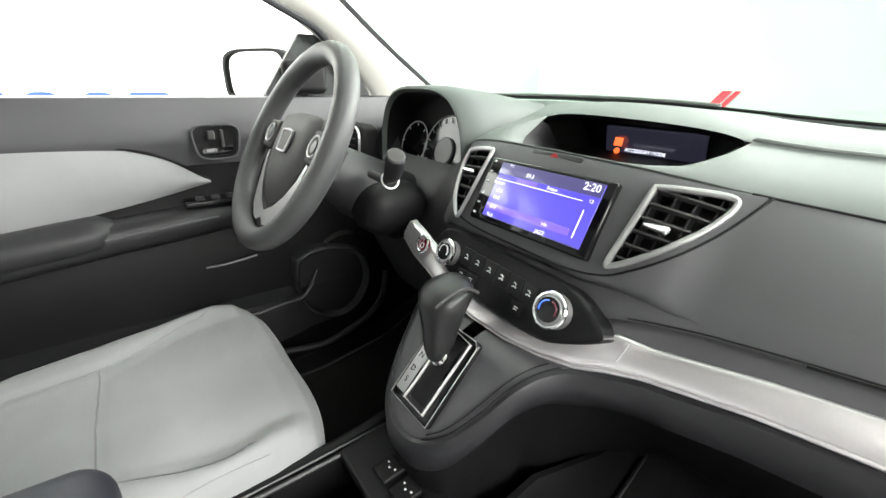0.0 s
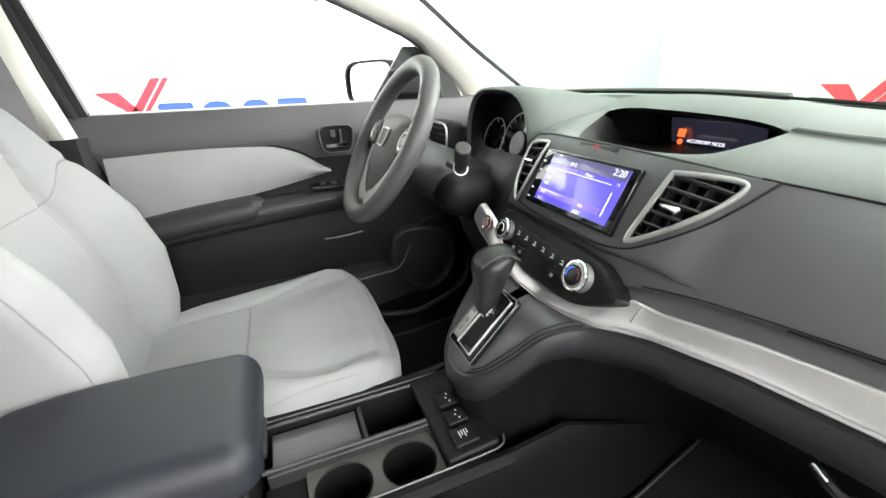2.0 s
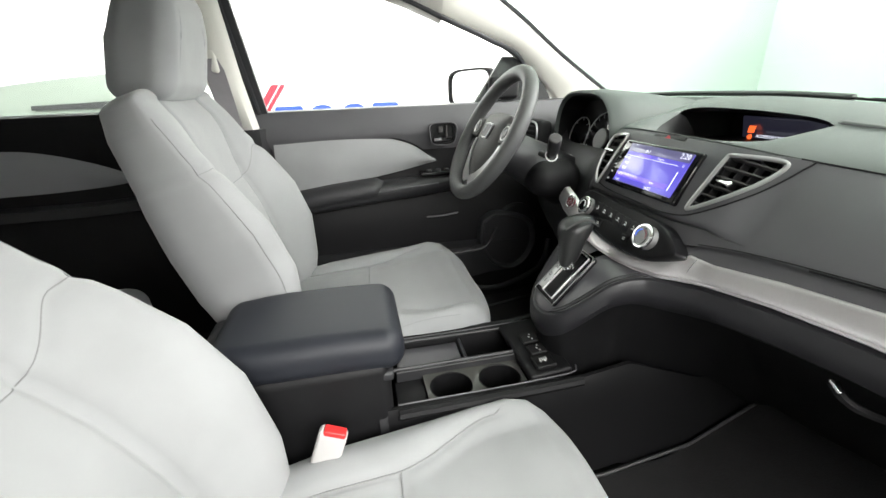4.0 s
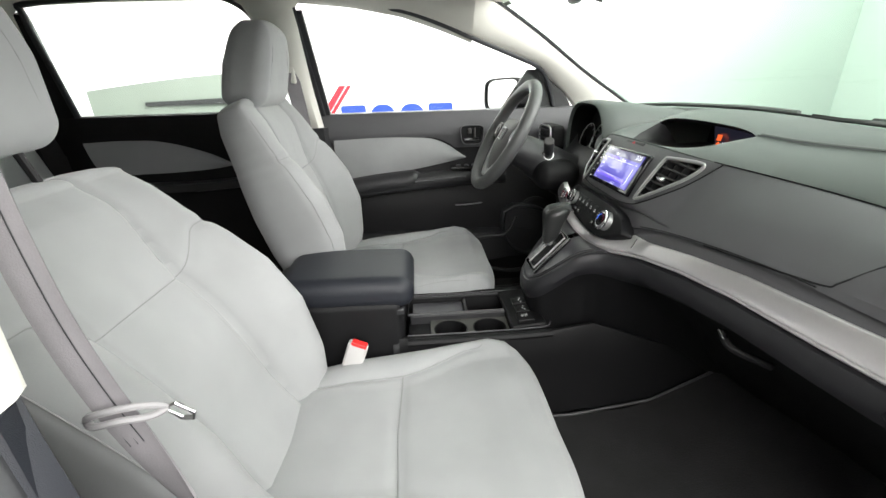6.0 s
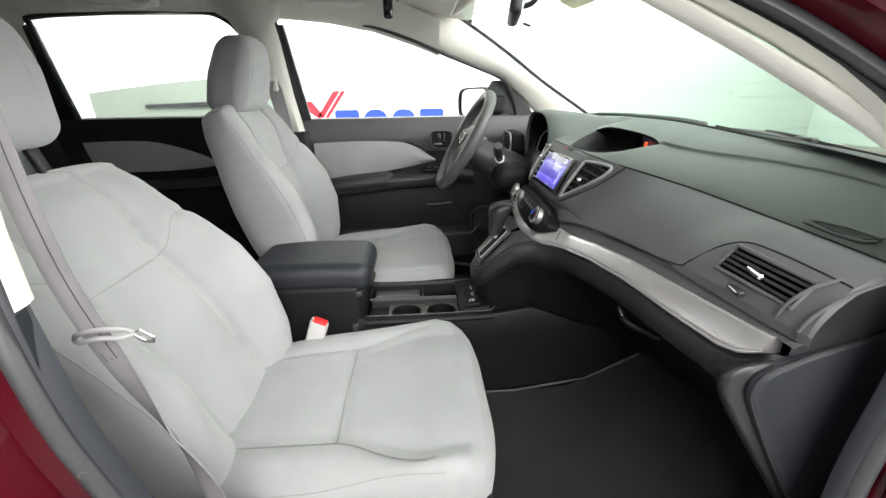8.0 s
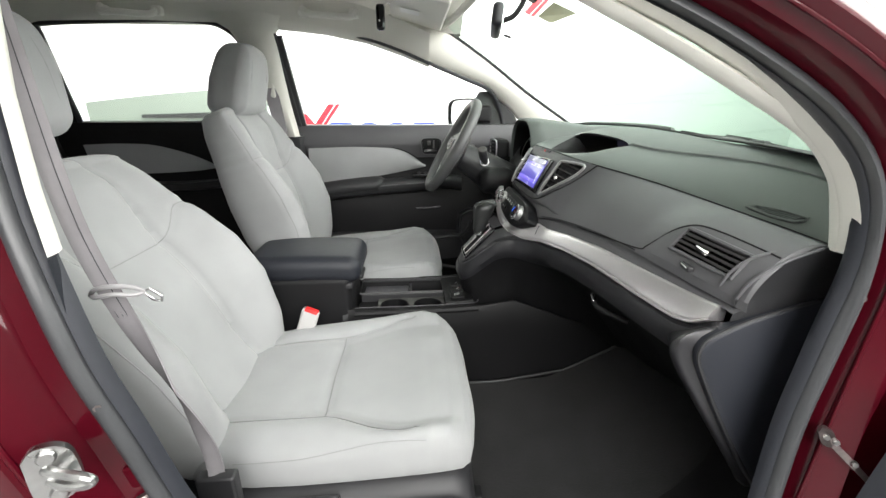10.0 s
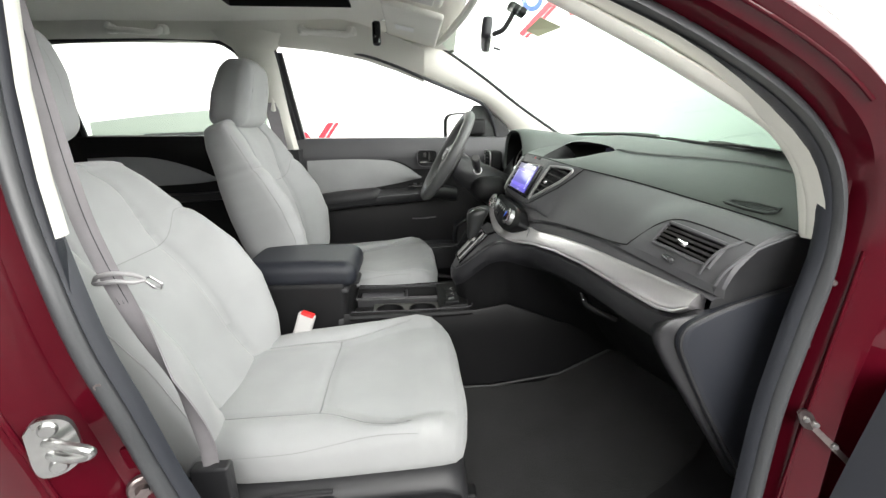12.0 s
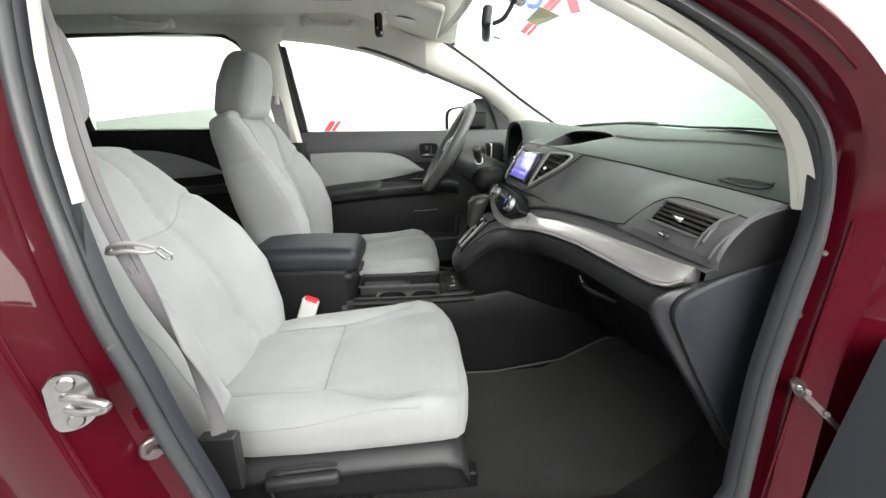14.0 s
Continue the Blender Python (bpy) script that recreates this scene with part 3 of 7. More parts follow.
part("pull_handle", loft([[Vector((x, 0.624 - 0.004 * math.sin(math.pi * k / 8) + dy, 0.932 + 0.002 * k / 8 + dz)) for dy, dz in ((0, -0.006), (-0.004, -0.003), (-0.004, 0.004), (0, 0.006), (0.004, 0))] for k, x in enumerate([-0.082 + 0.056 * j / 8 for j in range(9)])]), "chrome", ph, "chrome inner door handle")
part("lock_lever", rbox((-0.062, 0.622, 0.962), (0.014, 0.010, 0.018), 0.003), "hub", ph, "grey lock lever")
part("lever_post", rbox((-0.042, 0.626, 0.952), (0.006, 0.010, 0.040), 0.002), "hub", ph)
part("door_pocket", loft([[Vector((x, 0.585 + 0.03 * ease(0.0, 0.12, x), z)) + Vector((0, dy, 0)) for dy, z in ((0.07, 0.58), (0.0, 0.575), (0.0, 0.46), (0.07, 0.44))] for x in [-0.5 + 0.05 * k for k in range(15)]]), "plastic", far_door, "black map pocket")
pod_line = spline([(0.070, 0, 0.655), (0.116, 0, 0.677), (0.194, 0, 0.668), (0.249, 0, 0.634), (0.264, 0, 0.561), (0.230, 0, 0.492), (0.170, 0, 0.468), (0.105, 0, 0.500), (0.066, 0, 0.575), (0.070, 0, 0.655)], 50)[:-1]
pod_mid = Vector((0.165, 0, 0.575))
part("speaker_pod", loft([[pod_mid + (p - pod_mid) * k + Vector((0, y, 0)) for p in pod_line] for k, y in ((1.04, 0.665), (1.03, 0.612), (1.0, 0.602), (0.96, 0.600), (0.90, 0.606), (0.86, 0.618))]), "plastic", far_door, "rounded black loudspeaker moulding", sharp=60)
part("pocket_edge", tube(spline([(0.116, 0.592, 0.632), (0.094, 0.590, 0.588), (0.067, 0.586, 0.565), (0.015, 0.583, 0.563), (-0.05, 0.583, 0.558), (-0.20, 0.583, 0.565)], 30), 0.006, 8), "plastic", far_door, "raised edge of the map pocket")
# lighter grey than the panel, to paint the light caught by this edge
part("pull_recess_edge", tube(spline([(-0.121, 0.600, 0.691), (-0.076, 0.596, 0.692), (-0.017, 0.598, 0.697)], 12), 0.003, 8), "console", far_door, "edge of the pull recess, its light put into the colour")
part("kick_edge", tube(spline([(-0.10, 0.612, 0.435), (0.013, 0.600, 0.418), (0.125, 0.598, 0.403), (0.234, 0.600, 0.434), (0.282, 0.602, 0.465), (0.308, 0.606, 0.502), (0.322, 0.615, 0.56)], 30), 0.009, 8), "plastic", far_door, "rounded lower edge of the door trim")
part("speaker_grille", disc((0.20, 0.622, 0.63), (0, -1, 0), 0.072, 0.02, 32, bevel=0.008), "plastic_dark", far_door, "round black loudspeaker grille")
part("window_frame", tube(spline([(-0.585, 0.65, 1.03), *[(x, y - 0.024 * ease(-0.45, -0.25, x), z + 0.004 * ease(-0.45, -0.25, x)) for x, y, z in fw_top], (0.24, 0.660, 1.09), (0.26, 0.668, 1.03)], 60), 0.0075, 8), "rubber", far_door, "black rubber window frame")
part("frame_post", slab([(-0.625, 0.652, 1.03), (-0.562, 0.652, 1.03), (-0.592, 0.548, 1.345), (-0.650, 0.548, 1.345)], 0.016, (0, 1, 0.3)), "rubber", far_door, "black window post", False)
part("pane", grid([[Vector(p) + Vector((0, 0.012, 0)) for p in [(-0.60, 0.545, 1.36), *fw_top[1:], (0.26, 0.672, 1.06)]], [Vector((x, 0.672, 1.02)) for x in (-0.585, -0.5, -0.4, -0.29, -0.16, -0.04, 0.08, 0.19, 0.26)]]), "glass_side", far_door, "clear side window glass", False).visible_shadow = False
part("sail_panel", slab([(0.06, 0.668, 1.03), (0.155, 0.672, 1.165), (0.19, 0.672, 1.165), (0.29, 0.676, 1.10), (0.33, 0.676, 1.03)], 0.014, (0, 1, 0)), "plastic", far_door, "black mirror corner panel", False)
part("tweeter", rbox((0.155, 0.66, 1.075), (0.10, 0.03, 0.07), 0.014), "plastic_dark", far_door, "small black corner loudspeaker")

back_door = thing("door_2", (-1.05, 0.68, 0.3), "closed rear door with black trim and grey insert", "car door", kind="structure")
part("upper_trim", door_skin(-1.52, -0.63, [(0.70, 1.046), (0.668, 1.052), (0.652, 1.046), (0.645, 1.02), (0.638, 0.98), (0.648, 0.955), (0.655, 0.92)]), "plastic_dark", back_door, "black upper trim")
part("lower_panel", door_skin(-1.52, -0.63, [(0.658, 0.97), (0.662, 0.86), (0.652, 0.80), (0.640, 0.76), (0.64, 0.60), (0.66, 0.42), (0.69, 0.30)]), "plastic_dark", back_door, "black lower panel")
rt = spline([(-1.44, 0.646, 0.965), (-1.30, 0.645, 0.972), (-1.15, 0.645, 0.955), (-1.02, 0.647, 0.915), (-0.93, 0.650, 0.87)], 20)
rb = spline([(-1.40, 0.644, 0.84), (-1.30, 0.642, 0.845), (-1.15, 0.641, 0.848), (-1.02, 0.645, 0.855), (-0.93, 0.650, 0.866)], 20)
part("insert_panel", grid([[a.lerp(b, t) + Vector((0, -0.01 * math.sin(math.pi * t), 0)) for a, b in zip(rt, rb)] for t in [k / 6 for k in range(7)]]), "fabric_side", back_door, "grey fabric insert")
part("armrest", loft([[Vector((x, 0.60, 0.80 + 0.02 * ease(-1.1, -0.75, x))) + Vector((0, dy, dz)) for dy, dz in ((0.06, 0.012), (0.0, 0.01), (-0.01, -0.015), (0.06, -0.03))] for x in [-1.42 + 0.05 * k for k in range(15)]]), "plastic", back_door, "black armrest")
part("pull_handle", rbox((-0.80, 0.625, 0.955), (0.05, 0.014, 0.014), 0.005), "chrome", back_door, "chrome inner door handle")
rw = [(-1.435, 0.660, 1.05), (-1.42, 0.60, 1.20), (-1.405, 0.545, 1.345), (-1.375, 0.54, 1.376), (-1.05, 0.538, 1.39), (-0.86, 0.54, 1.388), (-0.78, 0.545, 1.365), (-0.735, 0.56, 1.31), (-0.70, 0.61, 1.18), (-0.67, 0.66, 1.05)]
part("window_frame", tube(spline(rw, 50), 0.010, 8), "rubber", back_door, "black rubber window frame")
part("pane", slab([Vector(p) + Vector((0, 0.015, 0)) for p in rw], 0.003, (0, 1, 0)), "glass_side", back_door, "clear side window glass", False).visible_shadow = False
part("quarter_trim", slab([(-1.58, 0.655, 1.045), (-1.435, 0.655, 1.045), (-1.42, 0.597, 1.20), (-1.405, 0.543, 1.345), (-1.435, 0.543, 1.350), (-1.468, 0.597, 1.20)], 0.02, (0, 1, 0.3)), "plastic_dark", back_door, "black quarter window trim", False)

# pillars
for s in (1, -1):
    pil = thing("front_pillar", (0.3, 0.66 * s, 1.1), "ivory plastic trim on the windscreen pillar", "pillar trim", "pillar trims", "structure")
    edge_w = spline([(-0.20, 0.530 * s, 1.425), (-0.08, 0.560 * s, 1.398), (0.0, 0.575 * s, 1.373), (0.17, 0.60 * s, 1.27), (0.34, 0.63 * s, 1.155), (0.53, 0.665 * s, 1.04), (0.60, 0.68 * s, 0.99)], 24)
    if s > 0:
        edge_f = spline([(-0.24, 0.565, 1.322), (-0.12, 0.582, 1.288), (-0.02, 0.60, 1.248), (0.09, 0.625, 1.21), (0.19, 0.655, 1.165), (0.33, 0.685, 1.05), (0.42, 0.69, 0.93)], 24)
    else:
        edge_f = spline([(-0.24, -0.635, 1.322), (-0.12, -0.645, 1.292), (-0.02, -0.648, 1.243), (0.09, -0.668, 1.200), (0.21, -0.685, 1.14), (0.325, -0.695, 1.052), (0.372, -0.695, 0.985), (0.394, -0.69, 0.925)], 24)
    rows = []
    for t, b, dr in ((0.0, 0.02, 0), (0.0, 0.0, 0), (0.15, -0.012, 0), (0.4, -0.022, 0), (0.7, -0.022, 0), (0.92, -0.012, 0), (1.0, 0.0, 0), (1.0, 0.02, 0)) if s > 0 else ((0.0, 0.02, 0), (0.0, 0.0, 0), (0.2, -0.008, 0.1), (0.5, -0.012, 0.4), (0.8, -0.014, 0.85), (0.95, -0.012, 1), (1.0, -0.006, 1), (1.0, 0.0, 0.8), (1.0, 0.02, 0.3)):
        rows.append([a.lerp(c, t) + Vector((-0.002 * dr * ease(0.38, 0.18, c.x), s * b, -0.004 * dr * ease(0.38, 0.18, c.x))) for a, c in zip(edge_w, edge_f)])
    part("cover", grid(rows), "cream", pil, "ivory plastic cover", sharp=60)
    if s < 0:
        inner = spline([(-0.02, -0.632, 1.236), (0.04, -0.641, 1.208), (0.107, -0.652, 1.175), (0.168, -0.660, 1.144), (0.231, -0.667, 1.110), (0.285, -0.669, 1.082), (0.328, -0.670, 1.056), (0.355, -0.669, 1.031), (0.373, -0.669, 1.006), (0.386, -0.668, 0.973), (0.394, -0.668, 0.948), (0.400, -0.668, 0.926)], 48)
        outer = spline([(-0.02, -0.656, 1.242), (0.04, -0.665, 1.215), (0.105, -0.676, 1.182), (0.153, -0.682, 1.158), (0.212, -0.690, 1.128), (0.264, -0.692, 1.100), (0.306, -0.693, 1.073), (0.332, -0.694, 1.048), (0.358, -0.693, 1.020), (0.378, -0.693, 0.986), (0.391, -0.692, 0.953), (0.397, -0.692, 0.928)], 48)
        part("foot", grid([[a + Vector((0.02, 0.012, 0.012)) for a in inner], inner, [a.lerp(c, 0.3) + Vector((-0.003, 0.0, -0.003)) for a, c in zip(inner, outer)], [a.lerp(c, 0.7) + Vector((-0.003, 0.0, -0.003)) for a, c in zip(inner, outer)], outer, [c + Vector((0.003, 0.004, 0.003)) for c in outer]]), "cream", pil, "ivory edge of the pillar down to its foot", sharp=60)
    part("edge_gasket", tube([p + Vector((0.006, 0, 0.002)) for p in edge_w], 0.006, 6), "rubber", pil, "black windscreen edge")
pb = thing("centre_pillar", (-0.64, 0.62, 1.0), "ivory centre pillar trim with black lower cover", "pillar trim", "pillar trims", "structure")
part("cover", grid([[Vector(p) for p in r] for r in zip(*[
    [(-0.672, 0.64, 0.99), (-0.69, 0.60, 1.12), (-0.725, 0.56, 1.28), (-0.765, 0.535, 1.36), (-0.85, 0.52, 1.41)],
    [(-0.662, 0.612, 0.99), (-0.68, 0.575, 1.12), (-0.715, 0.535, 1.28), (-0.75, 0.51, 1.36), (-0.80, 0.49, 1.41)],
    [(-0.60, 0.608, 0.99), (-0.615, 0.57, 1.12), (-0.625, 0.53, 1.28), (-0.63, 0.51, 1.35), (-0.56, 0.49, 1.41)],
    [(-0.588, 0.64, 0.99), (-0.60, 0.60, 1.12), (-0.61, 0.56, 1.28), (-0.612, 0.545, 1.35), (-0.54, 0.52, 1.41)]])]), "cream", pb, "ivory plastic cover", sharp=70)
part("lower_cover", loft([[(-0.69, 0.66, z), (-0.67, 0.612, z), (-0.585, 0.612, z), (-0.565, 0.66, z)] for z in (0.28, 0.6, 0.9, 0.99)]), "plastic", pb, "black plastic lower cover", sharp=60)
part("belt_guide", rbox((-0.655, 0.565, 1.165), (0.03, 0.02, 0.06), 0.009), "cream", pb, "ivory belt anchor")
nb = thing("centre_pillar", (-0.55, -0.70, 0.9), "centre pillar trim, ivory above and black below", "pillar trim", "pillar trims", "structure")
near_front = [(-0.483, -0.727, 0.961), (-0.497, -0.712, 1.02), (-0.513, -0.688, 1.11), (-0.524, -0.657, 1.22), (-0.52, -0.627, 1.33)]
part("cover", grid([[Vector(p) + Vector((dx, dy, 0)) for p in near_front] for dx, dy in ((0.0, -0.010), (-0.001, 0.004), (-0.006, 0.016), (-0.02, 0.026), (-0.05, 0.032), (-0.13, 0.035))]), "cream", nb, "ivory plastic cover", sharp=70)
low = spline([(-0.42, -0.735, 0.50), (-0.438, -0.735, 0.60), (-0.460, -0.733, 0.72), (-0.476, -0.730, 0.84), (-0.484, -0.725, 0.958)], 12)
part("lower_cover", grid([[p + Vector((dx, dy, 0)) for p in low] for dx, dy in ((0.0, -0.012), (-0.003, 0.002), (-0.009, 0.010), (-0.018, 0.016), (-0.06, 0.020), (-0.2, 0.022))]), "vinyl", nb, "black plastic lower cover", sharp=70)

# roof lining
roof = thing("ceiling_liner", (-0.6, 0, 1.45), "warm grey cloth roof lining with sunroof opening", "headliner", kind="structure")


def roof_z(x, y):
    return 1.462 - 0.16 * max(0.0, x + 0.25) ** 1.6 - 0.030 * (abs(y) / 0.5) ** 3 - 0.05 * ease(-1.2, -2.3, x)


xs = [0.06, 0.0, -0.08, -0.16, -0.24, -0.30, -0.42, -0.55, -0.68, -0.80, -1.0, -1.2, -1.5, -1.8, -2.2]
yv = [-0.60, -0.56, -0.50, -0.42, -0.34, -0.30, -0.15, 0.0, 0.15, 0.30, 0.34, 0.42, 0.50, 0.545, 0.585]
verts, faces = grid([[Vector((x, y * (0.97 if x > -0.1 else 1), roof_z(x, y) - (0.03 * (abs(y) - 0.5) / 0.08 if abs(y) > 0.5 else 0))) for y in yv] for x in xs])
faces = [f for f in faces if not all(-0.69 < verts[i].x < -0.29 and abs(verts[i].y) < 0.35 for i in f)]
part("lining", (verts, faces), "headliner", roof, "warm grey cloth lining")
hole = [(-0.30, -0.34), (-0.30, 0.34), (-0.68, 0.34), (-0.68, -0.34)]
part("sunroof_rim", loft([[Vector((x, y, roof_z(x, y) + d)) for x, y in hole] for d in (-0.006, 0.05)], False), "plastic_dark", roof, "black rim of the sunroof", False)
part("sunroof_frame", tube([Vector((x * 1.0, y * 0.98, 1.50)) for x, y in hole], 0.018, 6, True), "plastic_dark", roof, "black sunroof frame")
part("sunroof_glass", slab([(x, y, 1.535) for x, y in hole], 0.006, (0, 0, 1)), "plastic_dark", roof, "dark sunroof panel", False)
part("roof_skin", grid([[Vector((x, y, roof_z(x, y) + 0.085 - 0.06 * (abs(y) / 0.68) ** 3)) for y in [-0.68, -0.5, -0.3, 0, 0.3, 0.5, 0.68]] for x in (0.035, -0.1, -0.4, -0.8, -1.4, -2.2)]), "red", roof, "dark red roof panel")
part("side_rail", grid([[Vector(p) + Vector((0, dy, dz)) for p in [(-1.45, 0.53, 1.405), (-1.05, 0.53, 1.412), (-0.80, 0.53, 1.408), (-0.57, 0.53, 1.39), (-0.44, 0.535, 1.378), (-0.29, 0.545, 1.352), (-0.16, 0.56, 1.312), (-0.06, 0.575, 1.275)]] for dy, dz in ((0.02, -0.028), (-0.005, -0.024), (-0.03, 0.0), (-0.06, 0.045), (-0.09, 0.075))]), "cream", roof, "pale roof edge trim")
for x, y in ((-0.405, 0.475), (-1.05, 0.475)):
    g = thing("grab_handle", (x, y, 1.40), "folded grey grab handle on the roof edge", "grab handle", "grab handles")
    z = 1.405
    part("grip", tube(spline([(x - 0.085, y - 0.01, z + 0.012), (x - 0.07, y - 0.03, z - 0.006), (x, y - 0.034, z - 0.012), (x + 0.07, y - 0.03, z - 0.016), (x + 0.085, y - 0.01, z + 0.0)], 16), 0.0105, 8), "headliner", g, "soft grey grip")
    for dx in (-0.085, 0.085):
        part("mount", rbox((x + dx, y, z), (0.035, 0.03, 0.03), 0.01), "headliner", g)

# windscreen and what is on it
ws = thing("window_1", (0.3, 0, 1.2), "wide raked windscreen with green tint", "windscreen", kind="structure")
rows = []
for k in range(9):
    t = k / 8
    rows.append([Vector((-0.0 + 0.62 * t + 0.07 * (1 - (y / 0.6) ** 2), y * (0.98 + 0.16 * t), 1.378 - 0.385 * t + 0.012 * (1 - (y / 0.6) ** 2))) for y in [-0.6 + 0.1 * j for j in range(13)]])
part("pane", grid(rows), "glass_ws", ws, "green tinted windscreen glass").visible_shadow = False
part("header_trim", tube([p + Vector((-0.012, 0, 0.006)) for p in rows[0]], 0.012, 8), "headliner", ws, "cloth covered header edge")
part("lower_frit", grid([[p + Vector((0.004, 0, 0.006)) for p in rows[8]], [p + Vector((0.05, 0, -0.03)) for p in rows[8]]]), "plastic_dark", ws, "black lower screen edge")
st = thing("inspection_sticker", (0.235, 0.01, 1.32), "small tan paper sticker on the windscreen", "sticker")
part("paper", slab([(0.20, 0.045, 1.322), (0.225, 0.0, 1.345), (0.27, -0.045, 1.312), (0.225, 0.01, 1.30)], 0.001, (1, 0, 0.6)), "paper", st, "", False)
st2 = thing("warning_label", (0.02, 0.50, 1.36), "small printed label in the windscreen corner", "sticker")
part("label_bar", slab([(0.03, 0.54, 1.352), (0.045, 0.50, 1.352), (0.055, 0.50, 1.344), (0.04, 0.54, 1.344)], 0.001, (1, 0, 0.6)), "grey_sign", st2, "", False)
wip = thing("wiper", (0.66, -0.2, 1.0), "black wiper blade resting at the base of the windscreen", "wiper")
part("blade", tube(spline([(0.672, 0.06, 1.020), (0.660, -0.08, 1.025), (0.630, -0.22, 1.023), (0.620, -0.30, 1.013), (0.615, -0.42, 1.004)], 24), 0.0055, 6), "rubber", wip)
part("arm", tube(spline([(0.69, -0.40, 1.000), (0.665, -0.27, 1.016), (0.655, -0.20, 1.026), (0.660, -0.12, 1.029)], 12), 0.005, 6), "plastic_dark", wip)
part("clip", rbox((0.650, -0.235, 1.022), (0.018, 0.045, 0.012), 0.004), "rubber", wip, "black blade clip")
cow = thing("car_bonnet", (1.1, 0, 0.9), "dark red bonnet before the windscreen", "bonnet", kind="structure")
part("skin", grid([[Vector((x, y, 0.97 - 0.10 * ((x - 0.66) / 1.2) ** 2 - 0.05 * (y / 0.7) ** 4 - (0.06 if x < 0.7 else 0))) for y in [-0.78, -0.65, -0.5, -0.25, 0, 0.25, 0.5, 0.65, 0.78]] for x in (0.64, 0.72, 0.9, 1.2, 1.5, 1.8)]), "red", cow)

mir = thing("rearview_mirror", (0.08, 0.0, 1.30), "dark interior mirror on a jointed stem", "mirror")
mm = basis((0.085, 0.0, 1.300), (-0.17, -0.985, 0.0), (0.12, 0.0, 0.99))
part("housing", rbox((0.085, 0.0, 1.300), (0.205, 0.060, 0.026), 0.012, cuts=4, m=mm.to_3x3(), f=lambda q: Vector((q.x, q.y * (1 - 0.5 * (q.x / 0.12) ** 4), q.z))), "rubber", mir, "dark mirror housing")
part("mirror_glass", rbox(Vector((0.085, 0.0, 1.300)) + mm.to_3x3() @ Vector((0, 0, -0.012)), (0.188, 0.050, 0.004), 0.002, m=mm.to_3x3()), "mirror", mir, "mirror glass")
part("stem", tube(spline([(0.10, 0.0, 1.303), (0.125, -0.008, 1.312), (0.142, -0.014, 1.335), (0.150, -0.016, 1.352)], 12), [0.0065] * 12, 8), "plastic_dark", mir, "bent stem")
part("mount", rbox((0.158, -0.018, 1.357), (0.05, 0.035, 0.02), 0.008, m=pose(0, 0, 0, 0, 25, 0).to_3x3()), "plastic_dark", mir, "wedge mount on the glass")
part("lever", tube([(0.10, -0.02, 1.268), (0.118, -0.022, 1.262)], 0.003, 6), "rubber", mir)

vis = thing("sun_visor", (-0.11, 0.33, 1.38), "grey sun visor folded up against the roof", "sun visor")
part("pad", rbox((-0.105, 0.335, 1.395), (0.185, 0.40, 0.02), 0.009, cuts=4, m=pose(0, 0, 0, 0, 14, 0).to_3x3()), "headliner", vis, "cloth covered pad")
part("label_bar", slab([(-0.16, 0.30, 1.392), (-0.16, 0.36, 1.392), (-0.10, 0.36, 1.380), (-0.10, 0.30, 1.380)], 0.001, (0.2, 0, -1)), "white_print", vis, "pale printed label", False)
rem = thing("garage_remote", (-0.216, 0.243, 1.352), "small black remote clipped to the sun visor", "remote control")
part("case", rbox((-0.216, 0.243, 1.352), (0.026, 0.020, 0.070), 0.009), "gloss", rem, "glossy black case")
part("clip", tube([(-0.212, 0.243, 1.38), (-0.20, 0.25, 1.392), (-0.19, 0.26, 1.394)], 0.003, 6), "chrome", rem, "wire clip")
part("button", disc((-0.222, 0.234, 1.342), (-0.6, -0.8, 0), 0.004, 0.003, 12), "zinc", rem)
oc = thing("overhead_console", (-0.13, 0.02, 1.41), "grey overhead console with map lamps", "overhead console")
part("shell", rbox((-0.12, 0.0, 1.418), (0.20, 0.17, 0.04), 0.015, m=pose(0, 0, 0, 0, 12, 0).to_3x3()), "headliner", oc)
for k in (-1, 1):
    part("lamp_lens", rbox((-0.085, 0.035 * k, 1.392), (0.07, 0.05, 0.008), 0.003, m=pose(0, 0, 0, 0, 12, 0).to_3x3()), "beltgrey", oc, "clear map lamp lens")
    part("button", rbox((-0.16, 0.03 * k, 1.405), (0.03, 0.03, 0.006), 0.002), "beltgrey", oc)

wm = thing("wing_mirror", (0.12, 0.86, 1.07), "dark wing mirror on the driver side", "wing mirror")
wr = pose(0, 0, 0, 0, 0, 32).to_3x3()


def shell_ring(k, x):
    """Rounded outline of the wing mirror at a depth."""
    out = []
    for n in range(36):
        c, d = math.cos(2 * math.pi * n / 36), math.sin(2 * math.pi * n / 36)
        out.append(Vector((0.112, 0.902, 1.073)) + wr @ Vector((x, k * 0.109 * math.copysign(abs(c) ** 0.45, c), k * (0.070 - 0.006 * c) * math.copysign(abs(d) ** 0.45, d))))
    return out


part("housing", loft([shell_ring(0.55, 0.085), shell_ring(0.86, 0.060), shell_ring(1.0, 0.025), shell_ring(1.0, -0.006), shell_ring(0.97, -0.009), shell_ring(0.90, -0.008), shell_ring(0.89, 0.004)]), "plastic_dark", wm, "dark mirror shell", sharp=60)
part("mirror_glass", loft([shell_ring(0.885, 0.003), shell_ring(0.885, 0.0)]), "mirror", wm, "mirror glass", False)
part("arm", tube([(0.17, 0.79, 1.03), (0.17, 0.72, 1.02)], 0.022, 8), "plastic_dark", wm)

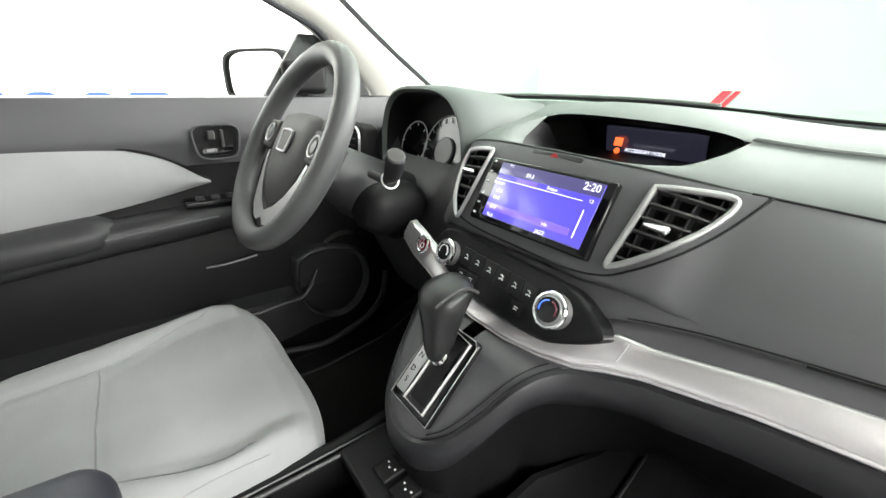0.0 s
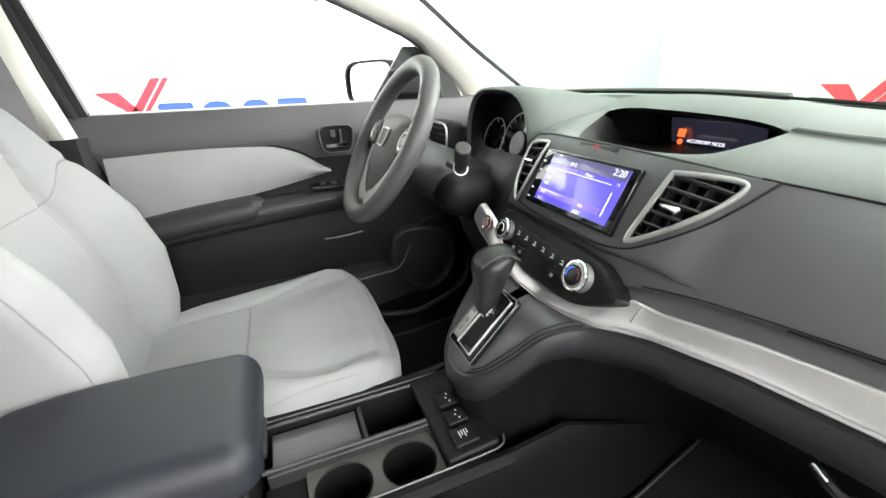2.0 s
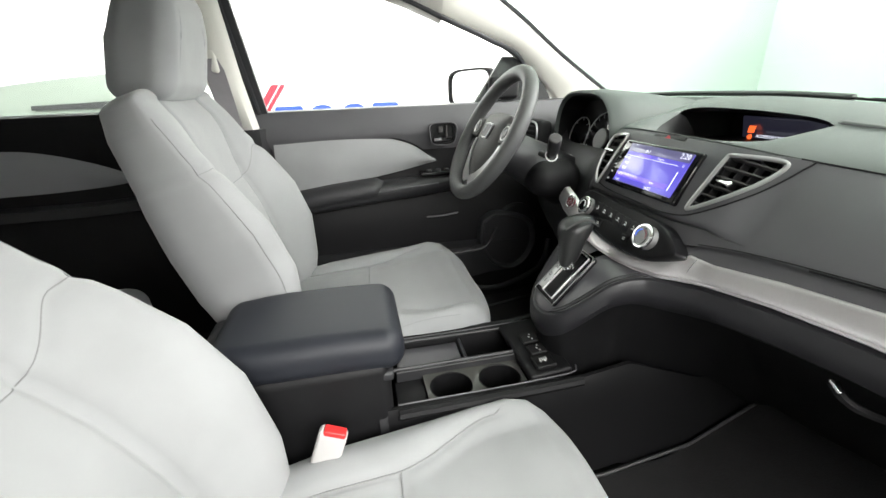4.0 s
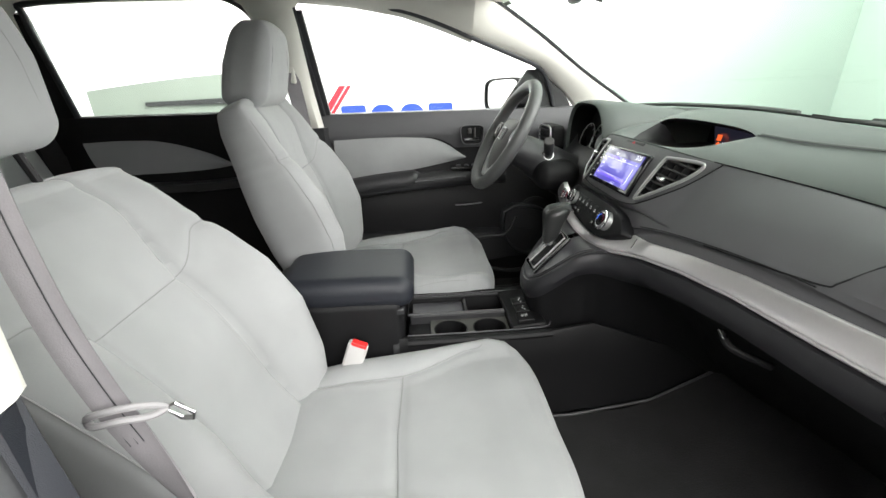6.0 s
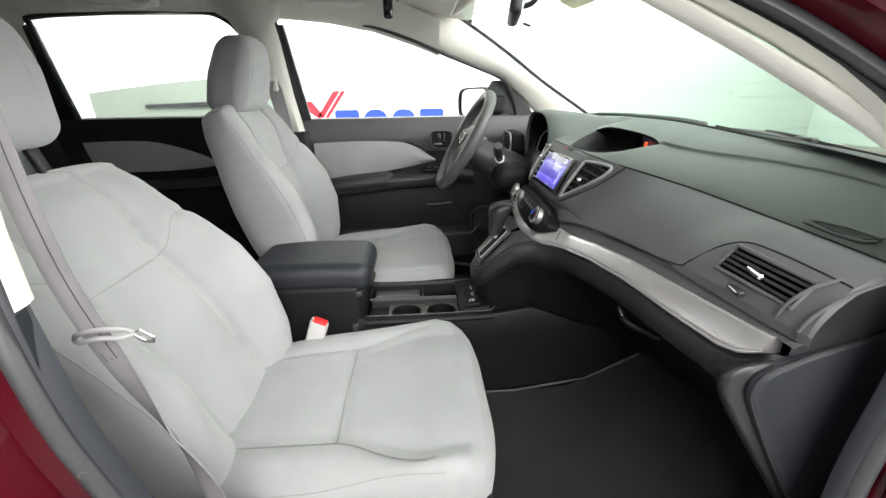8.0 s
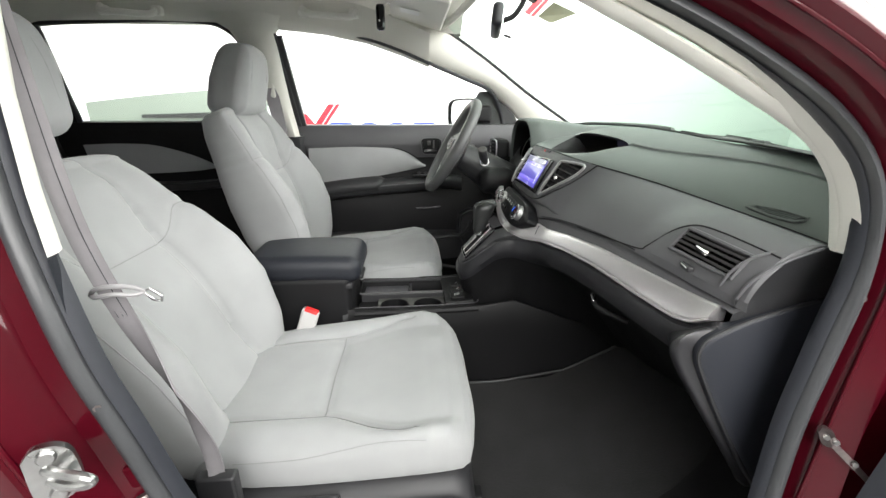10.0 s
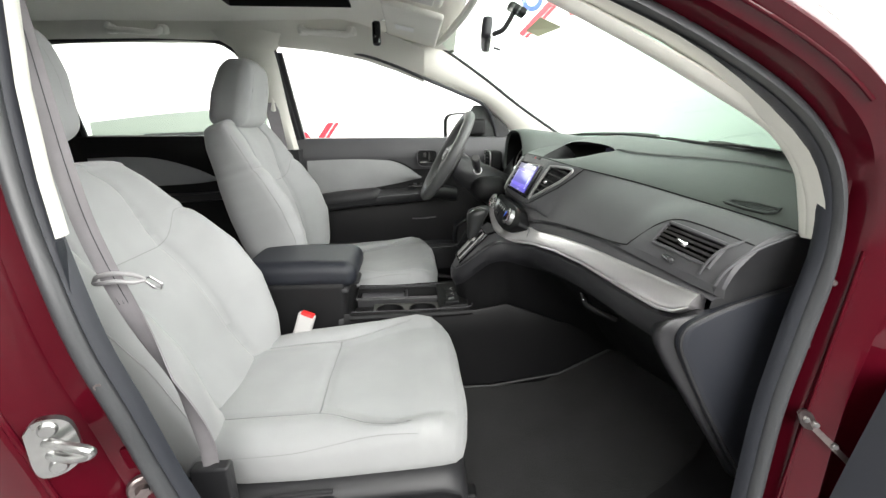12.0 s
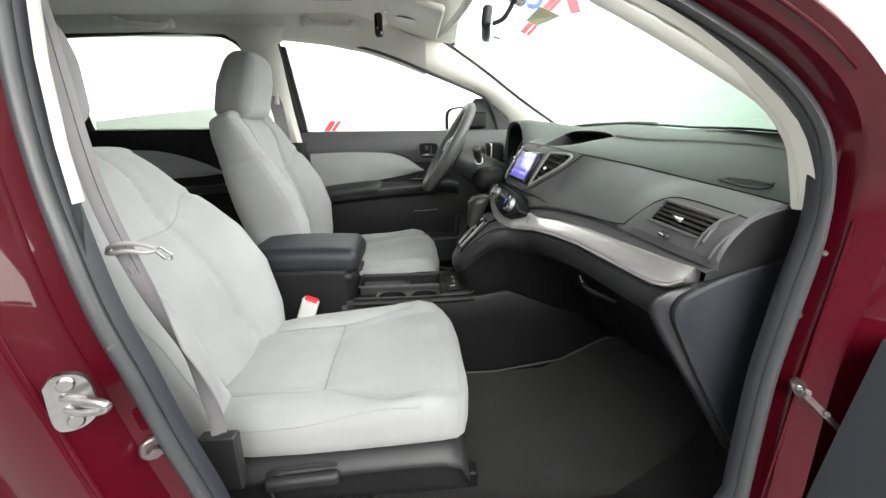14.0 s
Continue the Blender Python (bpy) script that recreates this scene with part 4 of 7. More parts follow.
# floor and lower cabin
deck = thing("cabin_floor", (0, 0, 0.3), "charcoal carpet on the cabin floor and toe board", "carpet", kind="structure")


def floor_z(x):
    return 0.325 + 0.10 * ease(0.20, 0.50, x) + 0.42 * max(0.0, x - 0.46)


part("carpet", grid([[Vector((x, y, floor_z(x))) for y in [-0.70 + 0.07 * k for k in range(21)]] for x in [-2.0, -1.6, -1.2, -0.9, -0.6, -0.4, -0.2, 0.0, 0.1, 0.2, 0.28, 0.36, 0.44, 0.5, 0.56, 0.64, 0.72, 0.82, 0.95, 1.1]]), "carpet", deck)
part("sill_plate", loft([[Vector((x, y, z)) for y, z in ((-0.60, 0.33), (-0.63, 0.375), (-0.66, 0.385), (-0.73, 0.365), (-0.74, 0.30))] for x in (-0.46, -0.3, 0.0, 0.3, 0.42)]), "plastic", deck, "black plastic door sill plate")
part("kick_panel", loft([[Vector((x, y, z)) for x, y in ((0.446, -0.700), (0.462, -0.655), (0.55, -0.62), (0.80, -0.60), (0.80, -0.690), (0.46, -0.712))] for z in (0.33, 0.5, 0.8, 0.96)]), "plastic", deck, "black plastic kick panel", sharp=60)
mat = thing("floor_mat", (0.15, -0.35, 0.33), "dark carpet floor mat in the footwell", "floor mat")
part("mat_carpet", grid([[Vector((x, y0 + (y1 - y0) * k / 14, floor_z(x) + 0.012)) for k in range(15)] for x, y0, y1 in ((-0.22, -0.585, -0.135), (-0.1, -0.59, -0.135), (0.1, -0.59, -0.135), (0.25, -0.585, -0.135), (0.36, -0.56, -0.13), (0.44, -0.53, -0.125), (0.50, -0.48, -0.12), (0.56, -0.43, -0.12), (0.66, -0.40, -0.13))]), "mat", mat)
part("bound_edge", tube([(-0.2, -0.137, floor_z(-0.2) + 0.014), (0.1, -0.137, floor_z(0.1) + 0.014), (0.3, -0.133, floor_z(0.3) + 0.014), (0.44, -0.127, floor_z(0.44) + 0.014), (0.56, -0.12, floor_z(0.56) + 0.014)], 0.004, 6), "plastic", mat, "stitched mat edge")
copy_thing(mat, pose(0.15, 0.37, 0.33))
fw = thing("wall_firewall", (0.9, 0, 0.7), "dark bulkhead behind the dashboard", "bulkhead", kind="structure")
part("sheet", slab([(0.80, -0.75, 0.3), (0.80, 0.72, 0.3), (0.66, 0.72, 1.0), (0.66, -0.75, 1.0)], 0.02, (1, 0, 0)), "plastic_dark", fw, "", False)
part("far_kick", slab([(0.40, 0.665, 0.3), (0.85, 0.64, 0.3), (0.85, 0.66, 1.0), (0.40, 0.672, 1.0)], 0.02, (0, 1, 0)), "plastic_dark", fw, "", False)
rs = thing("shell_rear", (-1.9, 0, 0.9), "dark rear side walls of the cabin", "cabin wall", kind="structure")
part("side_wall", slab([(-2.2, 0.66, 0.3), (-1.52, 0.67, 0.3), (-1.52, 0.66, 1.05), (-1.58, 0.56, 1.40), (-2.2, 0.56, 1.40)], 0.03, (0, 1, 0)), "plastic_dark", rs, "", False)
part("side_wall", slab([(-2.2, -0.70, 0.3), (-0.62, -0.70, 0.3), (-0.62, -0.70, 1.03), (-0.62, -0.60, 1.40), (-2.2, -0.60, 1.40)], 0.03, (0, -1, 0)), "plastic_dark", rs, "", False)
part("cargo_wall", slab([(-2.2, -0.70, 0.3), (-2.2, 0.68, 0.3), (-2.2, 0.6, 1.42), (-2.2, -0.6, 1.42)], 0.03, (-1, 0, 0)), "plastic_dark", rs, "", False)
part("quarter_cover", grid([[Vector(p) for p in r] for r in ([(-1.46, 0.60, 1.20), (-1.43, 0.54, 1.345), (-1.36, 0.53, 1.40)], [(-1.54, 0.58, 1.20), (-1.50, 0.52, 1.35), (-1.47, 0.50, 1.41)], [(-1.75, 0.57, 1.22), (-1.75, 0.52, 1.35), (-1.75, 0.49, 1.41)])]), "cream", rs, "pale rear pillar trim")

# ---------------------------------------------------------------- dashboard
dash = thing("dashboard", (0.4, 0, 0.6), "dark grey soft dashboard with silver trim band", "dashboard")
# y, crease x, crease z, groove x, groove z
EDGE = [
    (-0.69, 0.410, 0.924, 0.318, 0.832), (-0.62, 0.402, 0.930, 0.296, 0.838), (-0.53, 0.387, 0.938, 0.272, 0.848), (-0.44, 0.368, 0.947, 0.252, 0.856), (-0.36, 0.343, 0.957, 0.234, 0.856),
    (-0.28, 0.311, 0.966, 0.217, 0.852), (-0.216, 0.280, 0.974, 0.203, 0.847), (-0.17, 0.256, 0.982, 0.190, 0.840), (-0.12, 0.240, 0.988, 0.176, 0.830), (0.0, 0.236, 0.992, 0.165, 0.805),
    (0.12, 0.240, 0.992, 0.166, 0.815), (0.17, 0.252, 0.986, 0.185, 0.84), (0.21, 0.270, 0.972, 0.20, 0.85), (0.24, 0.272, 0.930, 0.21, 0.84), (0.44, 0.272, 0.930, 0.22, 0.83), (0.49, 0.29, 0.975, 0.24, 0.83), (0.69, 0.36, 0.955, 0.30, 0.82),
]
YS = [-0.69 + 1.38 * k / 92 for k in range(93)]


def smooth_table(table):
    ys = np.linspace(-0.69, 0.69, 277)
    cols = []
    for k in range(1, len(table[0])):
        v = np.interp(ys, [r[0] for r in table], [r[k] for r in table])
        pad = np.pad(v, 8, mode="reflect", reflect_type="odd")
        cols.append(np.convolve(pad, np.hanning(17) / np.hanning(17).sum(), "valid"))
    return lambda y: [float(np.interp(y, ys, c)) for c in cols]


edge_at = smooth_table(EDGE)


def cowl(y):
    return Vector((0.565 - 0.06 * (y / 0.66) ** 2, y, 1.040 - 0.025 * (y / 0.66) ** 4 - 0.014 * ease(0.1, -0.3, y)))


def crease(y):
    e = edge_at(y)
    return Vector((e[0], y, e[1]))


def groove(y):
    e = edge_at(y)
    return Vector((e[2], y, e[3]))


def mouth(y):
    """Lower and upper lip of the display hood; one and the same beside it."""
    a, b = crease(y), cowl(y)
    m = a.lerp(b, 0.42 + 0.22 * ease(-0.17, -0.52, y)) + Vector((0, 0, 0.010))
    s = (y + 0.012) / 0.146
    k = max(0.0, 1 - abs(s) ** (5.0 if s > 0 else 3.2)) ** 0.6
    lo = m + Vector((-0.112 * k, 0, -0.050 * k))
    up = m + Vector((0.02 * k, 0, 0.006 * k))
    return lo, up


def top_rows(y):
    a, b = crease(y), cowl(y)
    lo, up = mouth(y)
    front = [a + Vector((0.001, 0, -0.002)), a + Vector((0.0005, 0, 0.0012)), a.lerp(lo, 0.06) + Vector((0, 0, 0.0032)), a.lerp(lo, 0.3) + Vector((0, 0, 0.006)), a.lerp(lo, 0.65) + Vector((0, 0, 0.004)), lo]
    back = [up, up.lerp(b, 0.08) + Vector((0, 0, 0.004)), up.lerp(b, 0.4) + Vector((0, 0, 0.009)), up.lerp(b, 0.75) + Vector((0, 0, 0.008)), b, b + Vector((0.03, 0, -0.006)), b + Vector((0.16, 0, -0.05))]
    return front, back


FR = [top_rows(y) for y in YS]
part("top_pad", grid([top_rows(y)[0] for y in YS if y < 0.22]), "dash_top", dash, "grey green soft top pad")
part("corner_pad", grid([top_rows(y)[0] for y in YS if y > 0.47]), "dash_top", dash, "grey green soft corner pad")
part("rear_pad", grid([f[1] for f in FR]), "dash_top", dash, "grey green soft pad under the windscreen")
part("demist_line", tube([cowl(y) + Vector((-0.03, 0, 0.008)) for y in YS[4:-4]], 0.0025, 6), "plastic_dark", dash, "dark joint line along the screen")
part("demist_ridge", tube([cowl(y) + Vector((-0.012, 0, 0.008)) for y in YS[3:-3] if y > -0.07], 0.006, 8), "dash_top", dash, "raised ridge along the screen")
part("pad_joint", tube([mouth(y)[1] + Vector((0.001, 0, 0.0035)) for y in YS if y < -0.155], 0.0009, 6), "dash", dash, "fine joint between the pads")
part("pad_ridge", tube([mouth(y)[1] + Vector((0.009, 0, 0.0022)) for y in YS if y < -0.155], 0.0045, 10), "dash_top", dash, "rounded front edge of the rear pad")
gap_y = [-0.08 - 0.55 * k / 30 for k in range(31)]
part("screen_gap", grid([[cowl(y) + Vector((-0.040 * ease(-0.08, -0.50, y) - 0.001, 0, 0.0075 * ease(-0.08, -0.50, y) + 0.004)), cowl(y) + Vector((-0.012 * ease(-0.08, -0.50, y), 0, 0.009)), cowl(y) + Vector((0.004, 0, 0.0075))] for y in gap_y]), "plastic_dark", dash, "black gap under the windscreen edge")
inside = [-0.157 + 0.290 * k / 40 for k in range(41)]
hood = part("display_recess", grid([[mouth(y)[0], mouth(y)[0] + Vector((0.02, 0, -0.008)), Vector((0.42, y, 0.962)), Vector((0.492, y * 0.9, 0.964)), Vector((0.498, y * 0.9, 1.018)), mouth(y)[1] + Vector((0.01, 0, -0.008)), mouth(y)[1]] for y in inside]), "plastic_dark", dash, "black hooded display recess", sharp=50)
part("info_display", rbox((0.484, 0.000, 0.986), (0.006, 0.165, 0.044), 0.002, m=pose(0, 0, 0, 0, -12, 0).to_3x3()), "screen_dark", hood, "dark information display")
dm = basis((0.4730, -0.002, 0.974), (0, -1, 0), (0.2, 0, 0.98))
part("orange_icon", slab([dm @ Vector(p) for p in ((-0.063, 0.002, 0), (-0.048, 0.002, 0), (-0.048, 0.016, 0), (-0.063, 0.016, 0))], 0.001, (-1, 0, 0)), "orange", hood, "lit orange power icon", False)
part("round_icon", disc(dm @ Vector((-0.0555, -0.006, 0.0)), (-1, 0, 0.2), 0.005, 0.002, 16), "orange", hood, "lit round icon")
words("ACCESSORY MODE", 0.0080, dm @ Matrix.Translation((-0.040, -0.003, 0.002)), "white_lit", hood, "white lettering", "LEFT")

# fascia on the passenger side, with the vent opening left open


def face(y, t):
    a, b = crease(y), groove(y)
    n = Vector((-(a.z - b.z), 0, a.x - b.x)).normalized()
    return a.lerp(b, t) + n * ((0.016 * (1 - ease(-0.36, -0.17, y)) + 0.014 * ease(-0.44, -0.54, y)) * max(0.0, min(1.0, (y + 0.690) / 0.026)) * math.sin(math.pi * min(1.0, max(0.0, t))) ** (0.8 - 0.2 * ease(-0.44, -0.54, y)))


VY, VT = (-0.637, -0.532), (0.53, 0.81)
fy = sorted(set([round(-0.668 + 0.828 * k / 74, 4) for k in range(75)] + [-0.664] + list(VY)))
ft = sorted(set([k / 16 for k in range(17)] + list(VT)))
verts, faces = grid([[face(y, t) for t in ft] for y in fy])
nt = len(ft)
faces = [q for q in faces if not all(fy[i // nt] > -0.205 and ft[i % nt] < 0.66 for i in q)]
faces = [q for q in faces if not (all(VY[0] - 1e-6 <= fy[i // nt] <= VY[1] + 1e-6 for i in q) and all(VT[0] - 1e-6 <= ft[i % nt] <= VT[1] + 1e-6 for i in q))]
part("fascia_panel", (verts, faces), "dash", dash, "dark grey grained fascia over the airbag", sharp=16)
part("crease_joint", tube([crease(y) + Vector((0.0, 0, 0.001)) for y in YS if y < -0.2], 0.0013, 6), "plastic_dark", dash, "dark joint line below the top pad")
part("crease_joint", tube([crease(y) + Vector((0.0, 0, 0.001)) for y in YS if y > 0.49], 0.0022, 6), "plastic_dark", dash, "dark joint line below the top pad")
part("pod_joint", tube(spline([face(-0.30, 1.0), face(-0.42, 0.985), face(-0.476, 0.945), face(-0.487, 0.88), face(-0.512, 0.60), face(-0.535, 0.46), face(-0.57, 0.42), face(-0.62, 0.415), face(-0.662, 0.42)], 50), 0.0014, 6), "plastic_dark", dash, "joint round the vent pod")
part("groove_joint", tube([face(y, 0.985) + Vector((-0.0016, 0, 0.0012)) for y in [-0.16 - 0.31 * k / 40 for k in range(41)]], 0.0010, 6), "plastic_dark", dash, "dark joint line above the ledge")
words("AIRBAG", 0.011, basis(Vector((0.357, -0.389, 0.9588)), (0.42, -0.9, -0.06), (0.9, 0.42, 0.30)), "plastic", dash, "embossed lettering")

part("pod_fold", tube(spline([(0.297, -0.630, 0.858), (0.305, -0.634, 0.880), (0.320, -0.640, 0.899), (0.340, -0.646, 0.910), (0.362, -0.650, 0.916)], 20), 0.0022, 8), "dash", dash, "soft fold beside the outlet")
part("pod_fold", tube(spline([(0.302, -0.657, 0.850), (0.310, -0.660, 0.870), (0.326, -0.663, 0.889), (0.353, -0.668, 0.909), (0.392, -0.671, 0.925)], 20), 0.0024, 8), "dash", dash, "soft fold along the end of the dash")
fold_b = spline([(0.301, -0.657, 0.849), (0.310, -0.660, 0.870), (0.326, -0.663, 0.889), (0.353, -0.668, 0.909), (0.392, -0.671, 0.925), (0.455, -0.676, 0.938)], 20)
rim_c = spline([(0.298, -0.658, 0.813), (0.328, -0.660, 0.822), (0.372, -0.662, 0.836), (0.412, -0.664, 0.847), (0.475, -0.670, 0.868)], 20)
part("pod_end", grid([[p.lerp(q, k) + Vector((h, 0.6 * h, 0)) for p, q in zip(fold_b, rim_c)] for k, h in ((0.0, 0.004), (0.0, -0.0015), (0.06, 0.0), (0.3, 0.006), (0.6, 0.008), (0.92, 0.004), (1.0, 0.006))]), "plastic", dash, "black concave end of the vent pod", sharp=60)
VOUT = [(VY[0], VT[0]), (-0.60, VT[0]), (-0.56, VT[0]), (VY[1], VT[0]), (VY[1], 0.67), (VY[1], VT[1]), (-0.56, VT[1]), (-0.60, VT[1]), (VY[0], VT[1]), (VY[0], 0.67)]
VR = part("side_vent", well([face(y, t) for y, t in VOUT], [face(y, t) + Vector((0.055, 0, -0.03)) for y, t in VOUT]), "plastic_dark", dash, "black outlet with slats", False)
for k in range(4):
    t = VT[0] + 0.05 + (VT[1] - VT[0] - 0.10) * k / 3
    line = [face(y, t + 0.012 * (y - VY[0]) / 0.1 * (1 - 2 * (k / 3))) for y in [VY[0] + 0.003 + (VY[1] - VY[0] - 0.006) * j / 6 for j in range(7)]]
    part("slat", loft([[p + Vector((-0.0005, 0, -0.0022)), p + Vector((-0.0015, 0, 0.0030)), p + Vector((0.018, 0, -0.007)), p + Vector((0.019, 0, -0.010))] for p in line]), "hub", VR, smooth=False)
for k in range(4):
    y = VY[0] + 0.018 + 0.024 * k
    part("blade", slab([face(y, VT[0] + 0.03) + Vector((0.022, 0, -0.012)), face(y, VT[1] - 0.06) + Vector((0.022, 0, -0.012)), face(y, VT[1] - 0.06) + Vector((0.040, 0, -0.02)), face(y, VT[0] + 0.03) + Vector((0.040, 0, -0.02))], 0.0015, (0, 1, 0)), "plastic", VR, smooth=False)
part("slider", rbox(face(-0.580, 0.69) + Vector((-0.004, 0, 0.002)), (0.008, 0.034, 0.008), 0.003, m=pose(0, 0, 0, 0, 0, -14).to_3x3()), "chrome", VR, "chrome slider")
part("rim", tube([face(y, t) + Vector((-0.001, 0, 0.001)) for y, t in VOUT], 0.0035, 6, True), "dash", VR, "raised rim")
bt = part("vent_button", rbox(face(-0.574, 0.895) + Vector((-0.002, 0, 0.001)), (0.01, 0.032, 0.009), 0.003, m=pose(0, 0, 0, 0, 0, -14).to_3x3()), "plastic", dash, "small grey shut-off wheel")
# small silver strip that paints a highlight on the wheel
part("glint", rbox(face(-0.574, 0.893) + Vector((-0.006, 0, 0.002)), (0.004, 0.022, 0.002), 0.001, m=pose(0, 0, 0, 0, 0, -14).to_3x3()), "silver", bt, "silver strip drawn as a glint")



def on_top(y, f, d):
    """A point on the top pad: f from the crease towards the rear pad."""
    a = crease(y)
    lo = a.lerp(cowl(y), 0.42) + Vector((0, 0, 0.010))
    return a.lerp(lo, f) + Vector((0, 0, float(np.interp(f, (0.06, 0.3, 0.65), (0.004, 0.006, 0.004))) + d))


sv = part("top_vent", slab([on_top(y, f, 0.0022) for y, f in ((-0.536, 0.10), (-0.546, 0.19), (-0.58, 0.27), (-0.616, 0.29), (-0.613, 0.21), (-0.602, 0.12), (-0.572, 0.085))], 0.004, (0, 0, -1)), "plastic_dark", dash, "small black side window demister", False)
part("rim", tube([on_top(y, f, 0.002) for y, f in ((-0.534, 0.10), (-0.544, 0.195), (-0.58, 0.276), (-0.618, 0.297), (-0.616, 0.21), (-0.604, 0.117), (-0.572, 0.079))], 0.0022, 6, True), "dash_top", sv, "rounded grey green rim")
for k in range(4):
    f = 0.135 + 0.040 * k
    ya, yb = -0.544 - 0.008 * k, -0.604 - 0.003 * k
    part("slat", slab([on_top(ya, f - 0.012, 0.0034), on_top(yb, f + 0.018, 0.0034), on_top(yb, f + 0.006, 0.0034), on_top(ya, f - 0.022, 0.0034)], 0.0006, (0, 0, -1)), "dash_top", sv, smooth=False)

# silver band: y, x, top z, bottom z
BAND = [
    (-0.637, 0.296, 0.829, 0.806), (-0.61, 0.289, 0.828, 0.786), (-0.58, 0.282, 0.828, 0.779), (-0.50, 0.262, 0.830, 0.784), (-0.38, 0.236, 0.832, 0.792), (-0.28, 0.212, 0.827, 0.791), (-0.19, 0.190, 0.817, 0.782),
    (-0.155, 0.176, 0.822, 0.775), (-0.13, 0.160, 0.808, 0.772), (-0.09, 0.145, 0.796, 0.772), (-0.04, 0.136, 0.793, 0.772), (0.02, 0.134, 0.794, 0.775), (0.08, 0.138, 0.804, 0.782), (0.11, 0.141, 0.815, 0.789), (0.14, 0.144, 0.830, 0.796), (0.185, 0.150, 0.844, 0.804), (0.226, 0.158, 0.850, 0.820),
]


def band(y):
    return lerp(y, BAND)


# section of the band: depth and height share, with a lip below its rounded face
BAND_CUT = [(0.014, 1.02), (0.003, 1.0), (0.0005, 0.96), (-0.0025, 0.82), (-0.0058, 0.66), (-0.0090, 0.48), (-0.0112, 0.34), (-0.0120, 0.24), (-0.0112, 0.19), (-0.0098, 0.17), (-0.0118, 0.15), (-0.0126, 0.10), (-0.0112, 0.04), (0.002, 0.0), (0.014, -0.02)]
by = [-0.637 + 0.862 * k / 122 for k in range(123)]
rows = []
for y in by:
    x, zt, zb = band(y)
    rows.append([Vector((x + dx, y, zb + k * (zt - zb))) for dx, k in BAND_CUT])
part("silver_band", loft(rows), "silver", dash, "satin silver trim band", sharp=75)
for yj in (-0.168,):
    x, zt, zb = band(yj)
    part("band_joint", tube([(x - 0.004, yj - 0.004, zt), (x - 0.010, yj + 0.002, (zt + zb) / 2), (x - 0.006, yj + 0.012, zb)], 0.0010, 6), "chrome", dash, "bright joint across the band")

# ledge over the band and the lower dash
rows = []
for y in [v for v in YS if -0.662 < v < -0.105]:
    g = groove(y)
    x, zt, zb = band(max(y, -0.637))
    rows.append([g + Vector((0.004, 0, 0.002)), g + Vector((0.010, 0, -0.002)), g.lerp(Vector((x, y, zt)), 0.5) + Vector((0.006, 0, 0.0)), Vector((x + 0.004, y, zt - 0.001))])
part("ledge", grid(rows), "dash", dash, "dark ledge above the silver band")


def lower(y):
    """Lower dash section on the passenger side."""
    x, zt, zb = band(max(-0.637, min(y, -0.09)))
    if y < -0.637:
        x += 0.02 * (-0.637 - y) / 0.05
    k = ease(-0.14, -0.30, y)
    return [Vector((x + 0.006, y, zb + 0.001)), Vector((x - 0.008, y, zb - 0.008)), Vector((x - 0.012 + 0.002 * k, y, zb - 0.030)), Vector((x + 0.0, y, zb - 0.055)), Vector((x + 0.04, y, zb - 0.078)), Vector((x + 0.085, y, zb - 0.115)), Vector((x + 0.15, y, zb - 0.19)), Vector((x + 0.23, y, zb - 0.29)), Vector((x + 0.31, y, zb - 0.375))]


# knee panel: rolls round the foot of the shifter housing and on under the silver band
HOUSE = [(0.125, 0.128, 0.772), (0.085, 0.098, 0.755), (0.050, 0.080, 0.722), (0.020, 0.057, 0.690), (0.002, 0.024, 0.672), (-0.001, -0.010, 0.670), (0.005, -0.036, 0.676), (0.022, -0.064, 0.695), (0.052, -0.085, 0.726), (0.083, -0.098, 0.754), (0.112, -0.108, 0.767), (0.142, -0.122, 0.772), (0.168, -0.150, 0.775), (0.187, -0.187, 0.782), (0.1985, -0.225, 0.7855)]
EDGE_LINE = spline(HOUSE, 70)
ROLL_HOUSE = [(-0.003, 0.001), (0.004, -0.003), (0.009, -0.014), (0.008, -0.034), (-0.006, -0.054), (-0.022, -0.085), (-0.030, -0.15), (-0.034, -0.20), (-0.034, -0.27)]
ROLL_DASH = [(-0.006, 0.001), (0.008, -0.008), (0.0115, -0.030), (0.0, -0.055), (-0.04, -0.078), (-0.085, -0.115), (-0.15, -0.19), (-0.23, -0.29), (-0.31, -0.375)]
rows = []
for i, p in enumerate(EDGE_LINE):
    d = EDGE_LINE[min(69, i + 1)] - EDGE_LINE[max(0, i - 1)]
    n = Vector((d.y, -d.x, 0)).normalized()
    w = ease(0.0, 1.0, (i - 48) / 21)
    rows.append([p + n * (a[0] + (b[0] - a[0]) * w) * (1 if k < 4 else (1 - 0.6 * ease(0.2, 0.8, abs(n.x)) * (1 - w))) + Vector((0, 0, a[1] + (b[1] - a[1]) * w)) for k, (a, b) in enumerate(zip(ROLL_HOUSE, ROLL_DASH))])
rows += [lower(y) for y in [-0.235 - 0.42 * k / 38 for k in range(39)]]
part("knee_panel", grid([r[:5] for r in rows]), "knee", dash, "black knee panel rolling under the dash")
# below the roll the same plastic goes darker, for the shade under the dash
part("glovebox_lid", grid([r[4:] for r in rows]), "knee_shade", dash, "black glovebox lid and console flank, shade in the colour")
